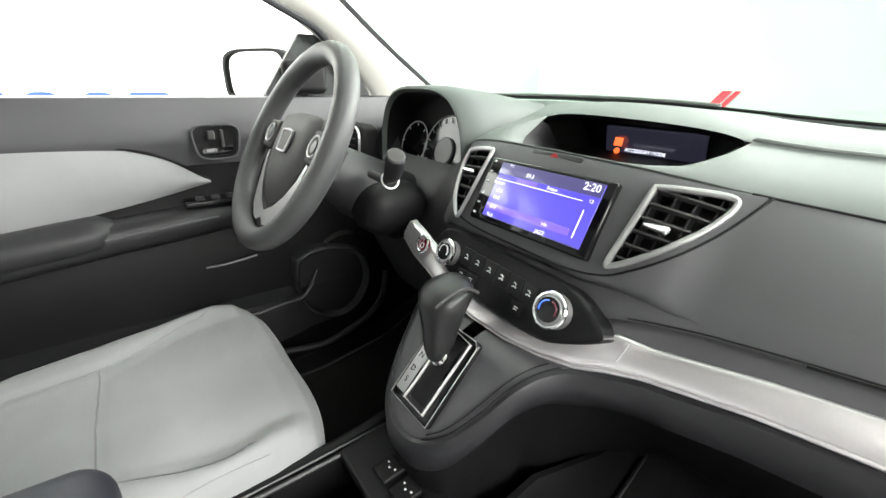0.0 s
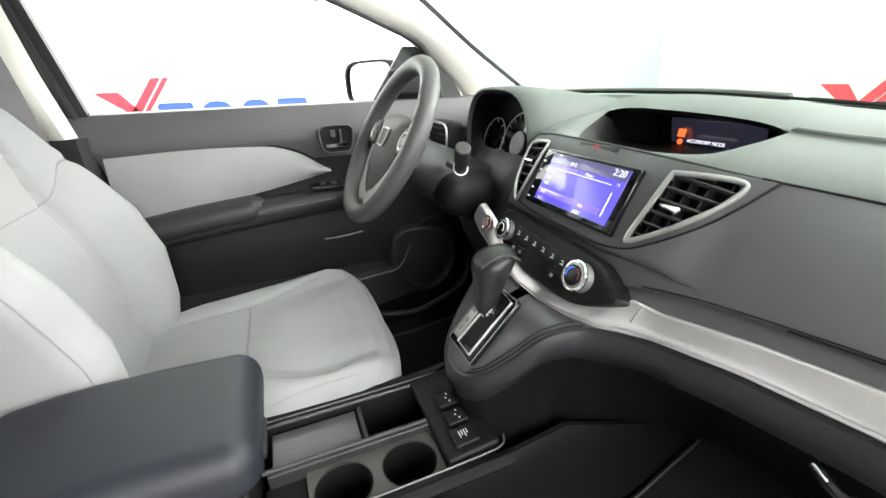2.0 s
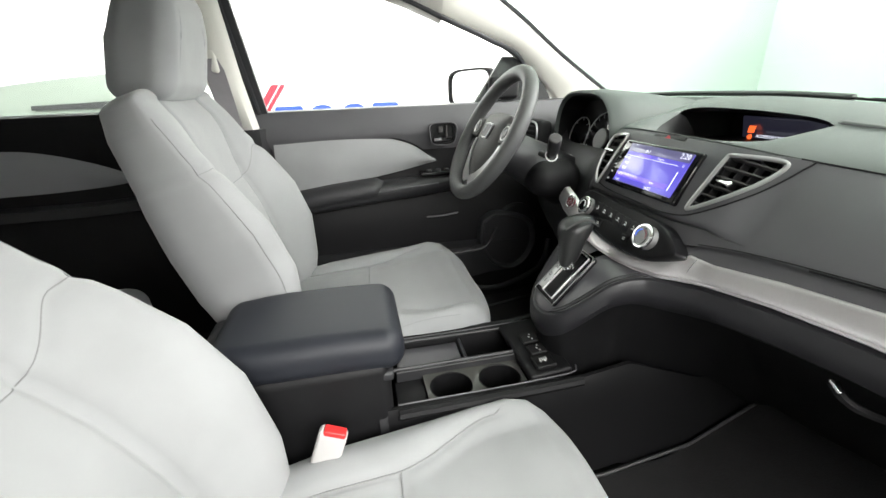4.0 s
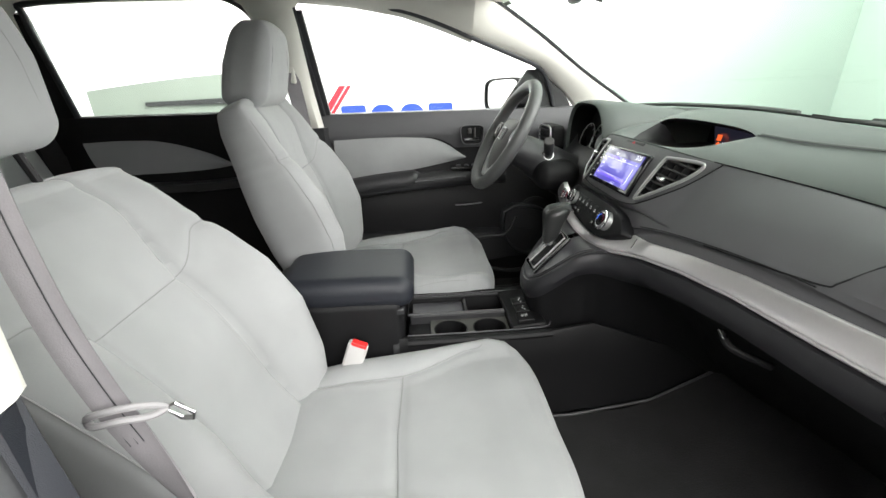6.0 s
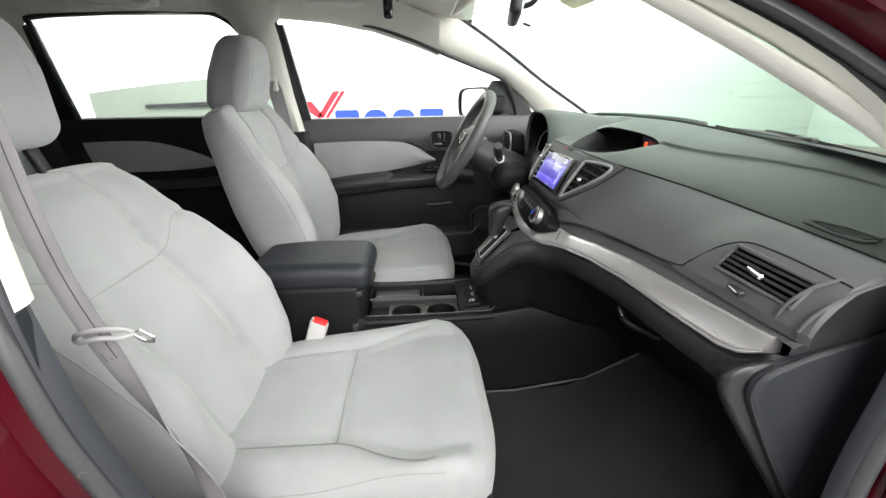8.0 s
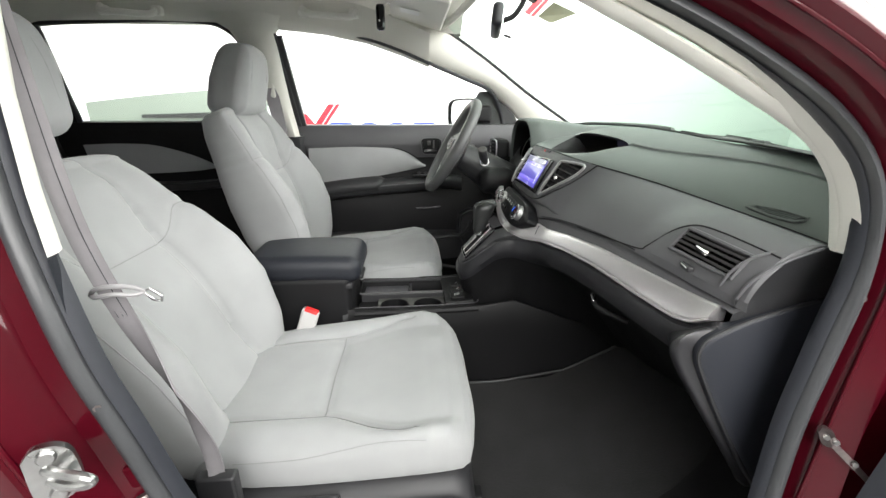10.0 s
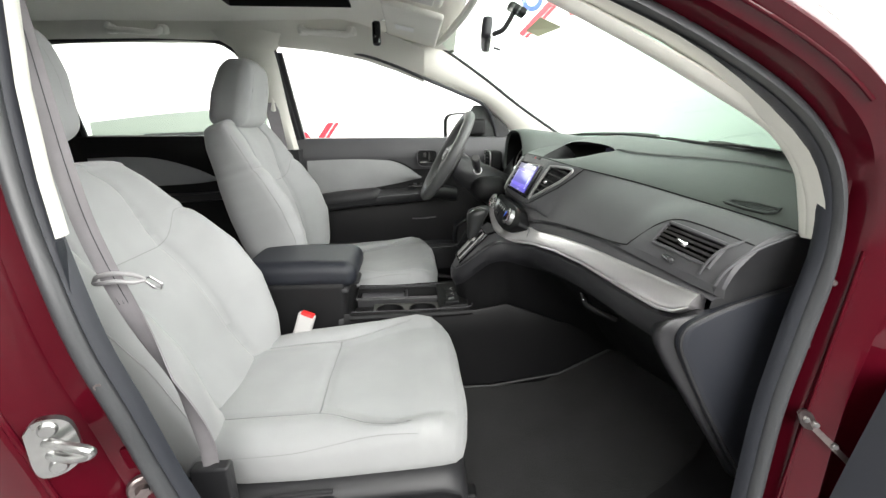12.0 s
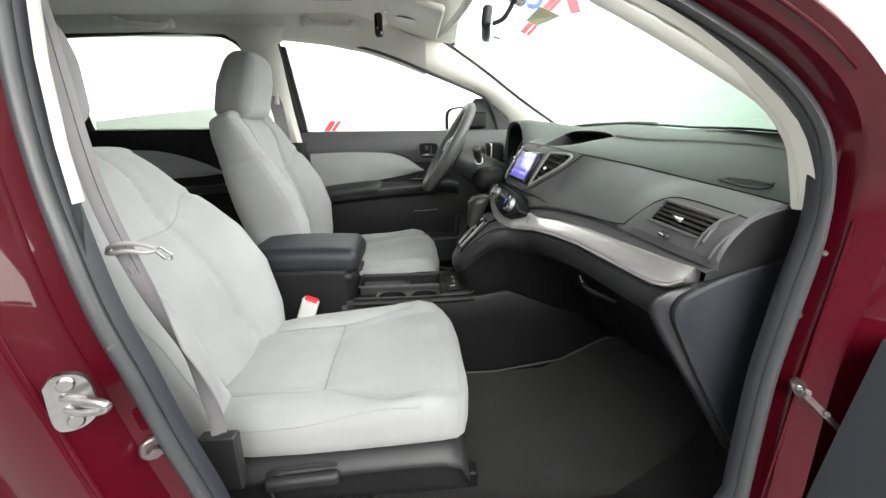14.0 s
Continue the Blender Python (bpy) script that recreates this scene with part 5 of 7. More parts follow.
gh = part("glovebox_handle", tube(spline([lower(-0.345)[4] + Vector((-0.012, 0, -0.006)), lower(-0.37)[4] + Vector((-0.016, 0, -0.022)), lower(-0.40)[5] + Vector((-0.016, 0, -0.004))], 14), 0.007, 8), "plastic_dark", dash, "black glovebox latch")
part("latch_edge", rbox(lower(-0.352)[4] + Vector((-0.018, 0, -0.006)), (0.008, 0.02, 0.006), 0.002, m=pose(0, 0, 0, 35, 0, 0).to_3x3()), "chrome", gh, "chrome latch edge")

# right end of the dash: pod shoulder and side cover

def end_cut(pts, y, back=0.0, drop=0.0):
    """Outline of the dash end at a depth, rounded at its corner."""
    line = spline([(x + back, y, z - drop * ease(0.70, 0.79, z)) for x, z in pts], 44)
    return line + [Vector((0.50, y, 0.50)), Vector((0.50, y, line[0].z + 0.012))]


END_A = [(0.400, 0.815), (0.323, 0.808), (0.268, 0.802), (0.240, 0.790), (0.232, 0.770), (0.247, 0.733), (0.289, 0.667), (0.353, 0.572), (0.40, 0.50)]
END_B = [(0.412, 0.846), (0.328, 0.822), (0.279, 0.800), (0.262, 0.787), (0.257, 0.766), (0.268, 0.737), (0.313, 0.655), (0.375, 0.556), (0.415, 0.50)]
part("end_block", loft([end_cut(END_A, -0.560, 0.050, 0.030), end_cut(END_A, -0.600, 0.030, 0.026), end_cut(END_A, -0.630, 0.010, 0.016), end_cut(END_A, -0.642, 0.0, 0.006), end_cut(END_A, -0.652, 0.003), end_cut(END_A, -0.655, 0.010)]), "knee", dash, "black corner block of the dash", sharp=60)
cap = part("end_cover", loft([end_cut(END_B, -0.650, 0.004), end_cut(END_B, -0.658, 0.0), end_cut(END_B, -0.664, 0.002), end_cut(END_B, -0.667, 0.007), end_cut(END_B, -0.668, 0.016)]), "vinyl", dash, "black side cover of the dash", sharp=60)
part("cover_rib", tube(end_cut(END_B, -0.6645, 0.004)[:44], 0.0028, 8), "plastic", cap, "raised rib")

# centre stack
# frame of reference of the stack's face: right is towards the passenger
sm_o = Vector((0.207, 0.0, 0.930))
sup = Vector((0.047, 0.0, 0.090)).normalized()
S = basis(sm_o, (0, -1, 0), sup)
sn = S.to_3x3() @ Vector((0, 0, 1))
if sn.x > 0:
    sn = -sn


def sp(u, v, d=0.0):
    """A point of the stack's face: u towards the passenger, v up, d out of it."""
    return sm_o + Vector((0.32 * max(0.0, u - 0.108), -u, 0)) + sup * v + sn * d


def plate(u0, u1, v0, v1, d, thick, r=0.004):
    c = sp((u0 + u1) / 2, (v0 + v1) / 2, d - thick / 2)
    return rbox(c, (u1 - u0, v1 - v0, thick), r, cuts=1, seg=2, m=Matrix((Vector((0, -1, 0)), sup, sn)).transposed())


R_OUT = [(0.138, 0.050), (0.165, 0.056), (0.197, 0.062), (0.205, 0.055), (0.195, 0.028), (0.175, -0.002), (0.152, -0.027), (0.130, -0.044), (0.126, -0.040), (0.130, -0.015), (0.135, 0.020)]
L_OUT = [(-0.162, 0.050), (-0.135, 0.053), (-0.108, 0.054), (-0.101, 0.048), (-0.104, 0.010), (-0.109, -0.025), (-0.115, -0.050), (-0.123, -0.053), (-0.141, -0.032), (-0.157, -0.002), (-0.165, 0.030)]


def smooth_outline(o):
    return [(p.x, p.y) for p in spline([Vector((*q, 0)) for q in o + [o[0]]], 60)[:-1]]


HOLES = [[(u + (sum(p[0] for p in o) / len(o) - u) * 0.08, v + (sum(p[1] for p in o) / len(o) - v) * 0.08) for u, v in smooth_outline(o)] for o in (R_OUT, L_OUT)]


def stack_row(y):
    top = crease(y)
    low = Vector((0.176 + 0.35 * max(0.0, abs(y - 0.01) - 0.10) ** 1.2, y, 0.872))
    wgt = ease(-0.225, -0.15, y) * (1 - ease(0.14, 0.185, y))
    bot = face(max(-0.69, y), 0.9).lerp(low, wgt)
    key = [top + Vector((0.006, 0, 0.0)), top + Vector((-0.003, 0, -0.004)), top.lerp(bot, 0.25) + Vector((-0.004, 0, 0.004)), top.lerp(bot, 0.5) + Vector((-0.005, 0, 0.004)), top.lerp(bot, 0.8) + Vector((-0.004, 0, 0.003)), bot, bot + Vector((0.012, 0, -0.012))]
    own = ease(-0.222, -0.175, y)
    out_ = Vector((-0.0012, 0, 0.0008))
    skin = [face(max(-0.69, y), t) + out_ for t in (0.0, 0.03, 0.22, 0.45, 0.72, 0.88, 0.93)]
    key = [b.lerp(a, own) for a, b in zip(key, skin)]
    return spline(key, 46)


verts, faces = grid([stack_row(-0.222 + 0.407 * k / 150) for k in range(151)])
keep = []
for q in faces:
    c = sum((verts[i] for i in q), Vector()) / 4
    u, v = -c.y, (c - sm_o).dot(sup)
    if not any(inside_of(u, v, h) for h in HOLES):
        keep.append(q)
part("stack_panel", (verts, keep), "dash", dash, "dark grey centre stack panel")
unit = part("head_unit", plate(-0.091, 0.106, -0.049, 0.044, 0.012, 0.02), "gloss", dash, "touch screen head unit with gloss black glass")
part("screen", plate(-0.066, 0.094, -0.040, 0.0375, 0.0135, 0.003, 0.001), "screen", unit, "lit blue violet touch screen")
scr_bar = lambda a, b, c, e, mm_: part("screen_field", plate(a, b, c, e, 0.0145, 0.001, 0.0004), mm_, unit)  # noqa: E731
scr_bar(-0.066, 0.094, 0.0215, 0.0375, "screen_top")
scr_bar(-0.066, 0.094, -0.0400, -0.0390, "screen_top")
scr_bar(-0.064, 0.074, -0.030, -0.021, "screen_bar")
scr_bar(-0.030, 0.004, 0.0150, 0.0205, "screen_bar")
scr_bar(-0.066, 0.074, 0.0135, 0.0142, "white_lit")
scr_bar(0.080, 0.0812, -0.030, 0.004, "white_lit")
SM = lambda u, v: basis(sp(u, v, 0.0156), (0, -1, 0), sup)  # noqa: E731
for body_, size, u, v in (("2:20", 0.0130, 0.080, 0.0305), ("FM", 0.0055, -0.046, 0.0345), ("89.3", 0.0075, -0.010, 0.0265), ("Refresh", 0.0062, -0.056, 0.0085), ("Preset", 0.0062, 0.030, 0.0175), ("88.1", 0.0066, -0.050, -0.002), ("88.5", 0.0066, -0.050, -0.012), ("89.3", 0.0066, -0.050, -0.0255), ("90.5", 0.0066, -0.050, -0.037), ("Info", 0.006, 0.040, -0.026), ("JAZZ", 0.0068, 0.038, -0.037), ("12", 0.006, 0.086, 0.015)):
    words(body_, size, SM(u, v), "white_lit", unit, "white screen lettering")
for k in range(6):
    part("side_mark", plate(-0.0845, -0.0805, 0.036 - 0.0155 * k, 0.039 - 0.0155 * k, 0.0135, 0.002, 0.0005), "white_print", unit, "white touch mark")
JO = [(0.226, 0.080), (0.222, 0.064), (0.209, 0.036), (0.194, 0.010), (0.173, -0.018), (0.146, -0.043), (0.122, -0.057), (0.08, -0.064), (0.0, -0.063), (-0.08, -0.060), (-0.125, -0.050), (-0.150, -0.028), (-0.172, 0.005)]
hz = part("hazard_button", plate(-0.035, 0.045, 0.058, 0.067, 0.004, 0.01, 0.003), "plastic", dash, "hazard button with red triangle")
part("triangle", loft([[sp(u, v, d) for u, v in ((-0.003, 0.0595), (0.011, 0.0595), (0.004, 0.066))] for d in (0.004, 0.0048)]), "logo_red", hz, "red triangle", False)


def sq(u, v, d=0.0):
    """A point on the stack panel itself, d out of it."""
    row = stack_row(-u)
    vs = [(p - sm_o).dot(sup) for p in row]
    x = float(np.interp(-v, [-a for a in vs], [p.x for p in row]))
    z = float(np.interp(-v, [-a for a in vs], [p.z for p in row]))
    return Vector((x, -u, z)) + sn * d


def stack_vent(outline, slats, label):
    """A centre outlet: chrome rim, dark throat, slats, blades and slider."""
    flat = smooth_outline(outline)
    rim = [sq(*p, 0.003) for p in flat]
    v = part("air_vent", well(rim, [p - sn * 0.04 for p in rim]), "plastic_dark", dash, label, sharp=50)
    part("chrome_rim", tube([p + sn * 0.001 for p in rim], 0.0036, 8, True, 0.8), "wheel_silver", v, "satin chrome rim")
    us, vs = [p[0] for p in outline], [p[1] for p in outline]

    def span(val, horiz):
        hits = []
        for i in range(len(flat)):
            (a, b), (c2, e) = flat[i - 1], flat[i]
            p, q, r_, s_ = (b, e, a, c2) if horiz else (a, c2, b, e)
            if (p - val) * (q - val) < 0:
                hits.append(r_ + (s_ - r_) * (val - p) / (q - p))
        return (min(hits), max(hits)) if len(hits) > 1 else None

    for k in range(slats):
        val = min(vs) + (max(vs) - min(vs)) * (k + 0.8) / (slats + 0.6)
        h = span(val, True)
        if h and h[1] - h[0] > 0.012:
            part("slat", loft([[sq(u, val + 0.0011, 0.001), sq(u, val - 0.0011, 0.001), sq(u, val - 0.0030, -0.010), sq(u, val - 0.0020, -0.010)] for u in [h[0] + 0.002 + (h[1] - h[0] - 0.004) * j / 4 for j in range(5)]]), "hub", v, smooth=False)
    nb_ = max(2, int((max(us) - min(us)) / 0.018))
    for k in range(nb_):
        val = min(us) + (max(us) - min(us)) * (k + 0.7) / (nb_ + 0.4)
        h = span(val, False)
        if h and h[1] - h[0] > 0.012:
            part("blade", loft([[sq(val - 0.0009, q, -0.004), sq(val + 0.0009, q, -0.004), sq(val + 0.0009, q, -0.018), sq(val - 0.0009, q, -0.018)] for q in (h[0] + 0.003, h[1] - 0.003)]), "plastic", v, smooth=False)
    return v


rv = stack_vent(R_OUT, 6, "centre air outlet with satin chrome rim")
part("slider", rbox(sq(0.155, 0.010, 0.004), (0.010, 0.030, 0.007), 0.003, m=pose(0, 0, 0, 0, -25, -14).to_3x3()), "chrome", rv, "chrome slider")
lv = stack_vent(L_OUT, 6, "centre air outlet with satin chrome rim")
part("slider", plate(-0.148, -0.122, 0.012, 0.019, 0.010, 0.01, 0.003), "chrome", lv, "chrome slider")

part("stack_joint", tube(spline([sq(u, v, 0.0008) for u, v in JO], 60), 0.0013, 6), "plastic_dark", dash, "dark joint round the centre stack")

# climate panel
cp_o = Vector((0.150, -0.004, 0.830))
cup = Vector((0.030, 0, 0.065)).normalized()
cn = Vector((-cup.z, 0, cup.x))


def cpt(u, v, d=0.0):
    """A point of the climate panel: u towards the passenger, v up, d out of it."""
    return cp_o + Vector((0.10 * max(0.0, abs(u) - 0.09), -u, 0)) + cup * v + cn * d


def cbox(u, v, su, sv_, d, thick, r=0.002):
    return rbox(cpt(u, v, d - thick / 2), (su, sv_, thick), r, cuts=1, seg=2, m=Matrix((Vector((0, -1, 0)), cup, cn)).transposed())


out = [(-0.150, 0.012), (-0.13, 0.036), (-0.09, 0.040), (-0.04, 0.038), (0.02, 0.037), (0.07, 0.036), (0.11, 0.030), (0.14, 0.010), (0.152, -0.004), (0.145, -0.012), (0.12, -0.026), (0.09, -0.036), (0.04, -0.038), (-0.02, -0.034), (-0.08, -0.024), (-0.12, -0.010)]
rim = spline([cpt(u, v, 0.004) for u, v in out + [out[0]]], 80)[:-1]
cl = part("climate_panel", loft([[p + cn * -0.03 for p in rim], rim, [cpt(0, 0, 0.008) + (p - cpt(0, 0, 0.004)) * 0.95 for p in rim]]), "gloss_button", dash, "gloss black climate control panel", sharp=50)


def knob(u, v, r, lit):
    k = part("control_knob", disc(cpt(u, v, 0.022), cn, r, 0.022, 32, r * 1.10, 0.004), "wheel_silver", cl, "satin silver rotary knob")
    part("grip_ring", ring(cpt(u, v, 0.019), cn, r * 0.98, 0.003, 32, 8), "chrome", k, "bright ring")
    part("knob_face", disc(cpt(u, v, 0.0232), cn, r * 0.74, 0.004, 28), "gloss", k, "gloss black knob face")
    for n, (a0, a1) in enumerate(((200, 100), (80, -20))):
        arc = [cpt(u + r * 0.55 * math.cos(radians(a0 + (a1 - a0) * i / 10)), v + r * 0.55 * math.sin(radians(a0 + (a1 - a0) * i / 10)), 0.0238) for i in range(11)]
        part("arc_mark", tube(arc, 0.0010, 5), lit[n], k)
    return k


knob(-0.098, 0.006, 0.0170, ("white_print", "white_print"))
knob(0.094, 0.002, 0.0195, ("blue_lit", "red_lit"))
start = part("start_button", disc(cpt(-0.160, -0.004, 0.019), cn, 0.0105, 0.007, 28, bevel=0.002), "start_red", dash, "red start button")
part("button_ring", ring(cpt(-0.160, -0.004, 0.019), cn, 0.0128, 0.0024, 32, 8), "chrome", start, "chrome ring")
part("button_mark", ring(cpt(-0.160, -0.006, 0.0195), cn, 0.0042, 0.0007, 20, 5), "white_print", start, "pale round mark")
part("button_mark", tube([cpt(-0.160, 0.001, 0.0196), cpt(-0.160, 0.005, 0.0196)], 0.0008, 5), "white_print", start, "pale stroke")
for k in range(6):
    u, v = -0.063 + 0.0235 * k, 0.012 - 0.0012 * k
    b = part("climate_button", cbox(u, v, 0.0231, 0.024, 0.0092, 0.008, 0.0008), "gloss_button", cl, "black climate button")
    part("button_mark", tube([cpt(u - 0.0024, v + 0.003, 0.0094), cpt(u + 0.0002, v + 0.0034, 0.0094), cpt(u + 0.0022, v + 0.0008, 0.0094)], 0.0008, 5), "white_print", b, "white button mark")
    part("button_mark", tube(spline([cpt(u + du, v + dv, 0.0094) for du, dv in ((-0.0034, -0.0026), (0.0, -0.0012), (0.0034, -0.0026))], 7), 0.0009, 5), "white_print", b, "white button mark")
for u in (-0.062, -0.042, 0.045):
    v = -0.013 - 0.04 * (u + 0.06)
    b = part("climate_button", cbox(u, v, 0.0195, 0.014, 0.0092, 0.008, 0.0008), "gloss_button", cl, "black climate button")
    for dv in (-0.0014, 0.0014):
        part("button_mark", tube([cpt(u - 0.003, v + dv, 0.0094), cpt(u + 0.003, v + dv, 0.0094)], 0.0007, 5), "white_print", b, "white button mark")

# driver side: lower cover, instrument hood and cluster
part("driver_panel", grid([[crease(y) + Vector((0.004, 0, -0.002)), crease(y).lerp(groove(y), 0.5) + Vector((-0.01, 0, 0.006)), groove(y), groove(y) + Vector((-0.012, 0, -0.04)), groove(y) + Vector((0.0, 0, -0.12)), groove(y) + Vector((0.04, 0, -0.20)), groove(y) + Vector((0.12, 0, -0.28))] for y in [0.155 + 0.52 * k / 30 for k in range(31)]]), "plastic", dash, "black driver side dash panel")


def hood_arc(x, w, h, n=24, base=0.905, c=0.345):
    """An arch across the dash: half width and height."""
    return [Vector((x, c + w * math.copysign(abs(math.cos(a)) ** 0.62, math.cos(a)), base + (h + 0.04) * math.sin(a) ** 0.62)) for a in [math.pi * k / n for k in range(n + 1)]]


hb = part("instrument_hood", grid([hood_arc(0.262, 0.134, 0.108), hood_arc(0.252, 0.138, 0.114), hood_arc(0.256, 0.144, 0.119), hood_arc(0.30, 0.150, 0.121), hood_arc(0.38, 0.155, 0.112), hood_arc(0.47, 0.165, 0.098), hood_arc(0.55, 0.19, 0.088)]), "dash_top", dash, "grey green hood over the instruments", sharp=60)
part("hood_lining", grid([hood_arc(0.262, 0.134, 0.108), hood_arc(0.33, 0.128, 0.095)]), "plastic_dark", hb, "black hood lining")
cluster = part("instrument_panel", loft([hood_arc(0.325, 0.132, 0.10) + [Vector((0.295, 0.345 - 0.132, 0.875)), Vector((0.295, 0.345 + 0.132, 0.875))], hood_arc(0.335, 0.132, 0.10) + [Vector((0.31, 0.345 - 0.132, 0.875)), Vector((0.31, 0.345 + 0.132, 0.875))]]), "plastic_dark", dash, "black instrument panel with round dials", False)
dn = Vector((-0.95, 0, 0.30)).normalized()
for cy, r in ((0.315, 0.070), (0.425, 0.046), (0.235, 0.020)):
    c = Vector((0.300, cy, 0.944 if r > 0.05 else 0.948))
    dl = part("dial", disc(c, dn, r, 0.006, 36), "gloss", cluster, "dark round dial")
    part("dial_ring", ring(c + dn * 0.001, dn, r, 0.0014, 36, 6), "dial", dl, "pale dial ring")
    s_, u_ = Vector((0, -1, 0)), dn.cross(Vector((0, -1, 0)))
    u_ = u_ if u_.z > 0 else -u_
    for k in range(15 if r > 0.05 else 7):
        a = radians(220 - 260 * k / (14 if r > 0.05 else 6))
        d = s_ * math.cos(a) + u_ * math.sin(a)
        part("tick", tube([c + d * (r * 0.80) + dn * 0.002, c + d * (r * 0.93) + dn * 0.002], 0.0011, 4), "dial", dl)
    if r > 0.05:
        part("hub_disc", disc(c + dn * 0.006, dn, r * 0.40, 0.006, 28, bevel=0.002), "hub_lit", dl, "pale grey centre disc")
lvn = part("corner_vent", rbox((0.222, 0.545, 0.945), (0.05, 0.13, 0.075), 0.014), "plastic_dark", dash, "black corner outlet")
for k in range(4):
    part("slat", rbox((0.196, 0.545, 0.925 + 0.014 * k), (0.012, 0.105, 0.003), 0.001), "plastic", lvn)
part("vent_rim", tube(spline([(0.196, 0.485, 0.915), (0.196, 0.485, 0.972), (0.196, 0.545, 0.980), (0.196, 0.607, 0.972), (0.196, 0.607, 0.915)], 20), 0.003, 6), "silver", lvn, "silver rim line")

# pedals under the dash
for name, y, z in (("brake_pedal", 0.33, 0.47), ("accelerator_pedal", 0.22, 0.45)):
    pd = thing(name, (0.55, y, z), "black rubber pedal on a steel arm", "pedal")
    part("pad", rbox((0.52, y, z), (0.03, 0.09 if "brake" in name else 0.05, 0.07), 0.008, m=pose(0, 0, 0, 0, -35, 0).to_3x3()), "rubber", pd)
    part("arm", tube([(0.54, y, z + 0.02), (0.60, y, z + 0.16), (0.62, y, z + 0.3)], 0.008, 6), "plastic_dark", pd)

# ---------------------------------------------------------------- steering wheel
whl = thing("steering_wheel", (0.03, 0.345, 0.97), "dark grey three spoke steering wheel", "steering wheel")
WC = Vector((0.010, 0.356, 0.971))
tilt = radians(30)
wu, wv = Vector((math.sin(tilt), 0, math.cos(tilt))), Vector((0, -1, 0))
wn = Vector((-math.cos(tilt), 0, math.sin(tilt)))


def wp(u, v, d=0.0):
    """A point of the wheel: u towards the passenger, v up the rim's plane, d to the driver."""
    return WC + wv * u + wu * v + wn * d


RIM = [wp(0.1615 * math.cos(a), 0.1615 * math.sin(a)) for a in [2 * math.pi * k / 64 for k in range(64)]]
part("rim", tube(RIM, 0.0182, 16, True), "rim", whl, "dark grey grained rim")
hub_out = [(-0.082, 0.052), (-0.03, 0.060), (0.03, 0.060), (0.082, 0.052), (0.084, 0.0), (0.074, -0.046), (0.048, -0.086), (0.016, -0.102), (-0.016, -0.102), (-0.048, -0.086), (-0.074, -0.046), (-0.084, 0.0)]
hs = spline([Vector((*p, 0)) for p in hub_out + [hub_out[0]]], 50)[:-1]
part("airbag_pad", loft([[wp(p.x, p.y, -0.036) for p in hs], [wp(p.x, p.y, -0.018) for p in hs], [wp(p.x * 0.96, p.y * 0.96, -0.006) for p in hs], [wp(p.x * 0.75, p.y * 0.75, 0.003) for p in hs], [wp(p.x * 0.3, p.y * 0.3, 0.006) for p in hs]]), "hub", whl, "charcoal airbag cover")
for s in (-1, 1):
    part("spoke", loft([[wp(s * u, v0, -0.022), wp(s * u, v0, -0.008), wp(s * u, v1, -0.008), wp(s * u, v1, -0.022)] for u, v0, v1 in ((0.055, -0.014, 0.040), (0.10, -0.016, 0.034), (0.140, -0.020, 0.026), (0.162, -0.022, 0.022))]), "hub", whl, "charcoal side spoke", sharp=50)
    pad = part("switch_pad", rbox(wp(s * 0.108, 0.010, -0.004), (0.052, 0.052, 0.010), 0.005, m=Matrix((wv, wu, wn)).transposed()), "hub", whl, "black switch pad")
    part("switch_ring", ring(wp(s * 0.106, 0.010, 0.003), wn, 0.0165, 0.0018, 28, 6), "wheel_silver", pad, "silver ring")
    part("switch_cap", disc(wp(s * 0.106, 0.010, 0.004), wn, 0.0115, 0.006, 20, bevel=0.002), "plastic", pad)
    part("lower_spoke", loft([[wp(s * (u - w), v + w * 0.5, -0.020), wp(s * (u - w), v + w * 0.5, -0.004), wp(s * (u + w), v - w * 0.5, -0.004), wp(s * (u + w), v - w * 0.5, -0.020)] for u, v, w in ((0.094, -0.020, 0.004), (0.086, -0.050, 0.006), (0.068, -0.082, 0.010), (0.046, -0.108, 0.015), (0.018, -0.124, 0.018), (0.0, -0.127, 0.018))]), "wheel_silver", whl, "silver lower spoke trim", sharp=50)
part("spoke_web", slab([wp(u, v, -0.010) for u, v in ((-0.045, -0.09), (0.045, -0.09), (0.040, -0.15), (-0.040, -0.15))], 0.014, -wn), "hub", whl, "charcoal lower spoke web", False)
em = part("emblem", loft([[wp(u * k, 0.004 + v * k, d) for u, v in ((-0.019, -0.017), (-0.021, 0.0), (-0.023, 0.017), (0.023, 0.017), (0.021, 0.0), (0.019, -0.017))] for k, d in ((1, 0.004), (1, 0.0085), (0.94, 0.0095))]), "hub", whl, "small plain emblem plate", False)
part("emblem_frame", tube([wp(u, 0.004 + v, 0.009) for u, v in ((-0.019, -0.017), (-0.021, 0.0), (-0.023, 0.017), (0.0, 0.019), (0.023, 0.017), (0.021, 0.0), (0.019, -0.017), (0.0, -0.019))], 0.0024, 8, True), "wheel_silver", em, "bright rounded edge")
col = thing("steering_column", (0.14, 0.345, 0.92), "black steering column cover with wiper stalk", "steering column")
part("shroud", loft([[wp(w * math.cos(a), h * math.sin(a) - 0.012, d) for a in [2 * math.pi * k / 24 for k in range(24)]] for d, w, h in ((-0.045, 0.050, 0.045), (-0.08, 0.056, 0.052), (-0.16, 0.060, 0.062), (-0.26, 0.06, 0.07))]), "plastic", col, "black column shroud")
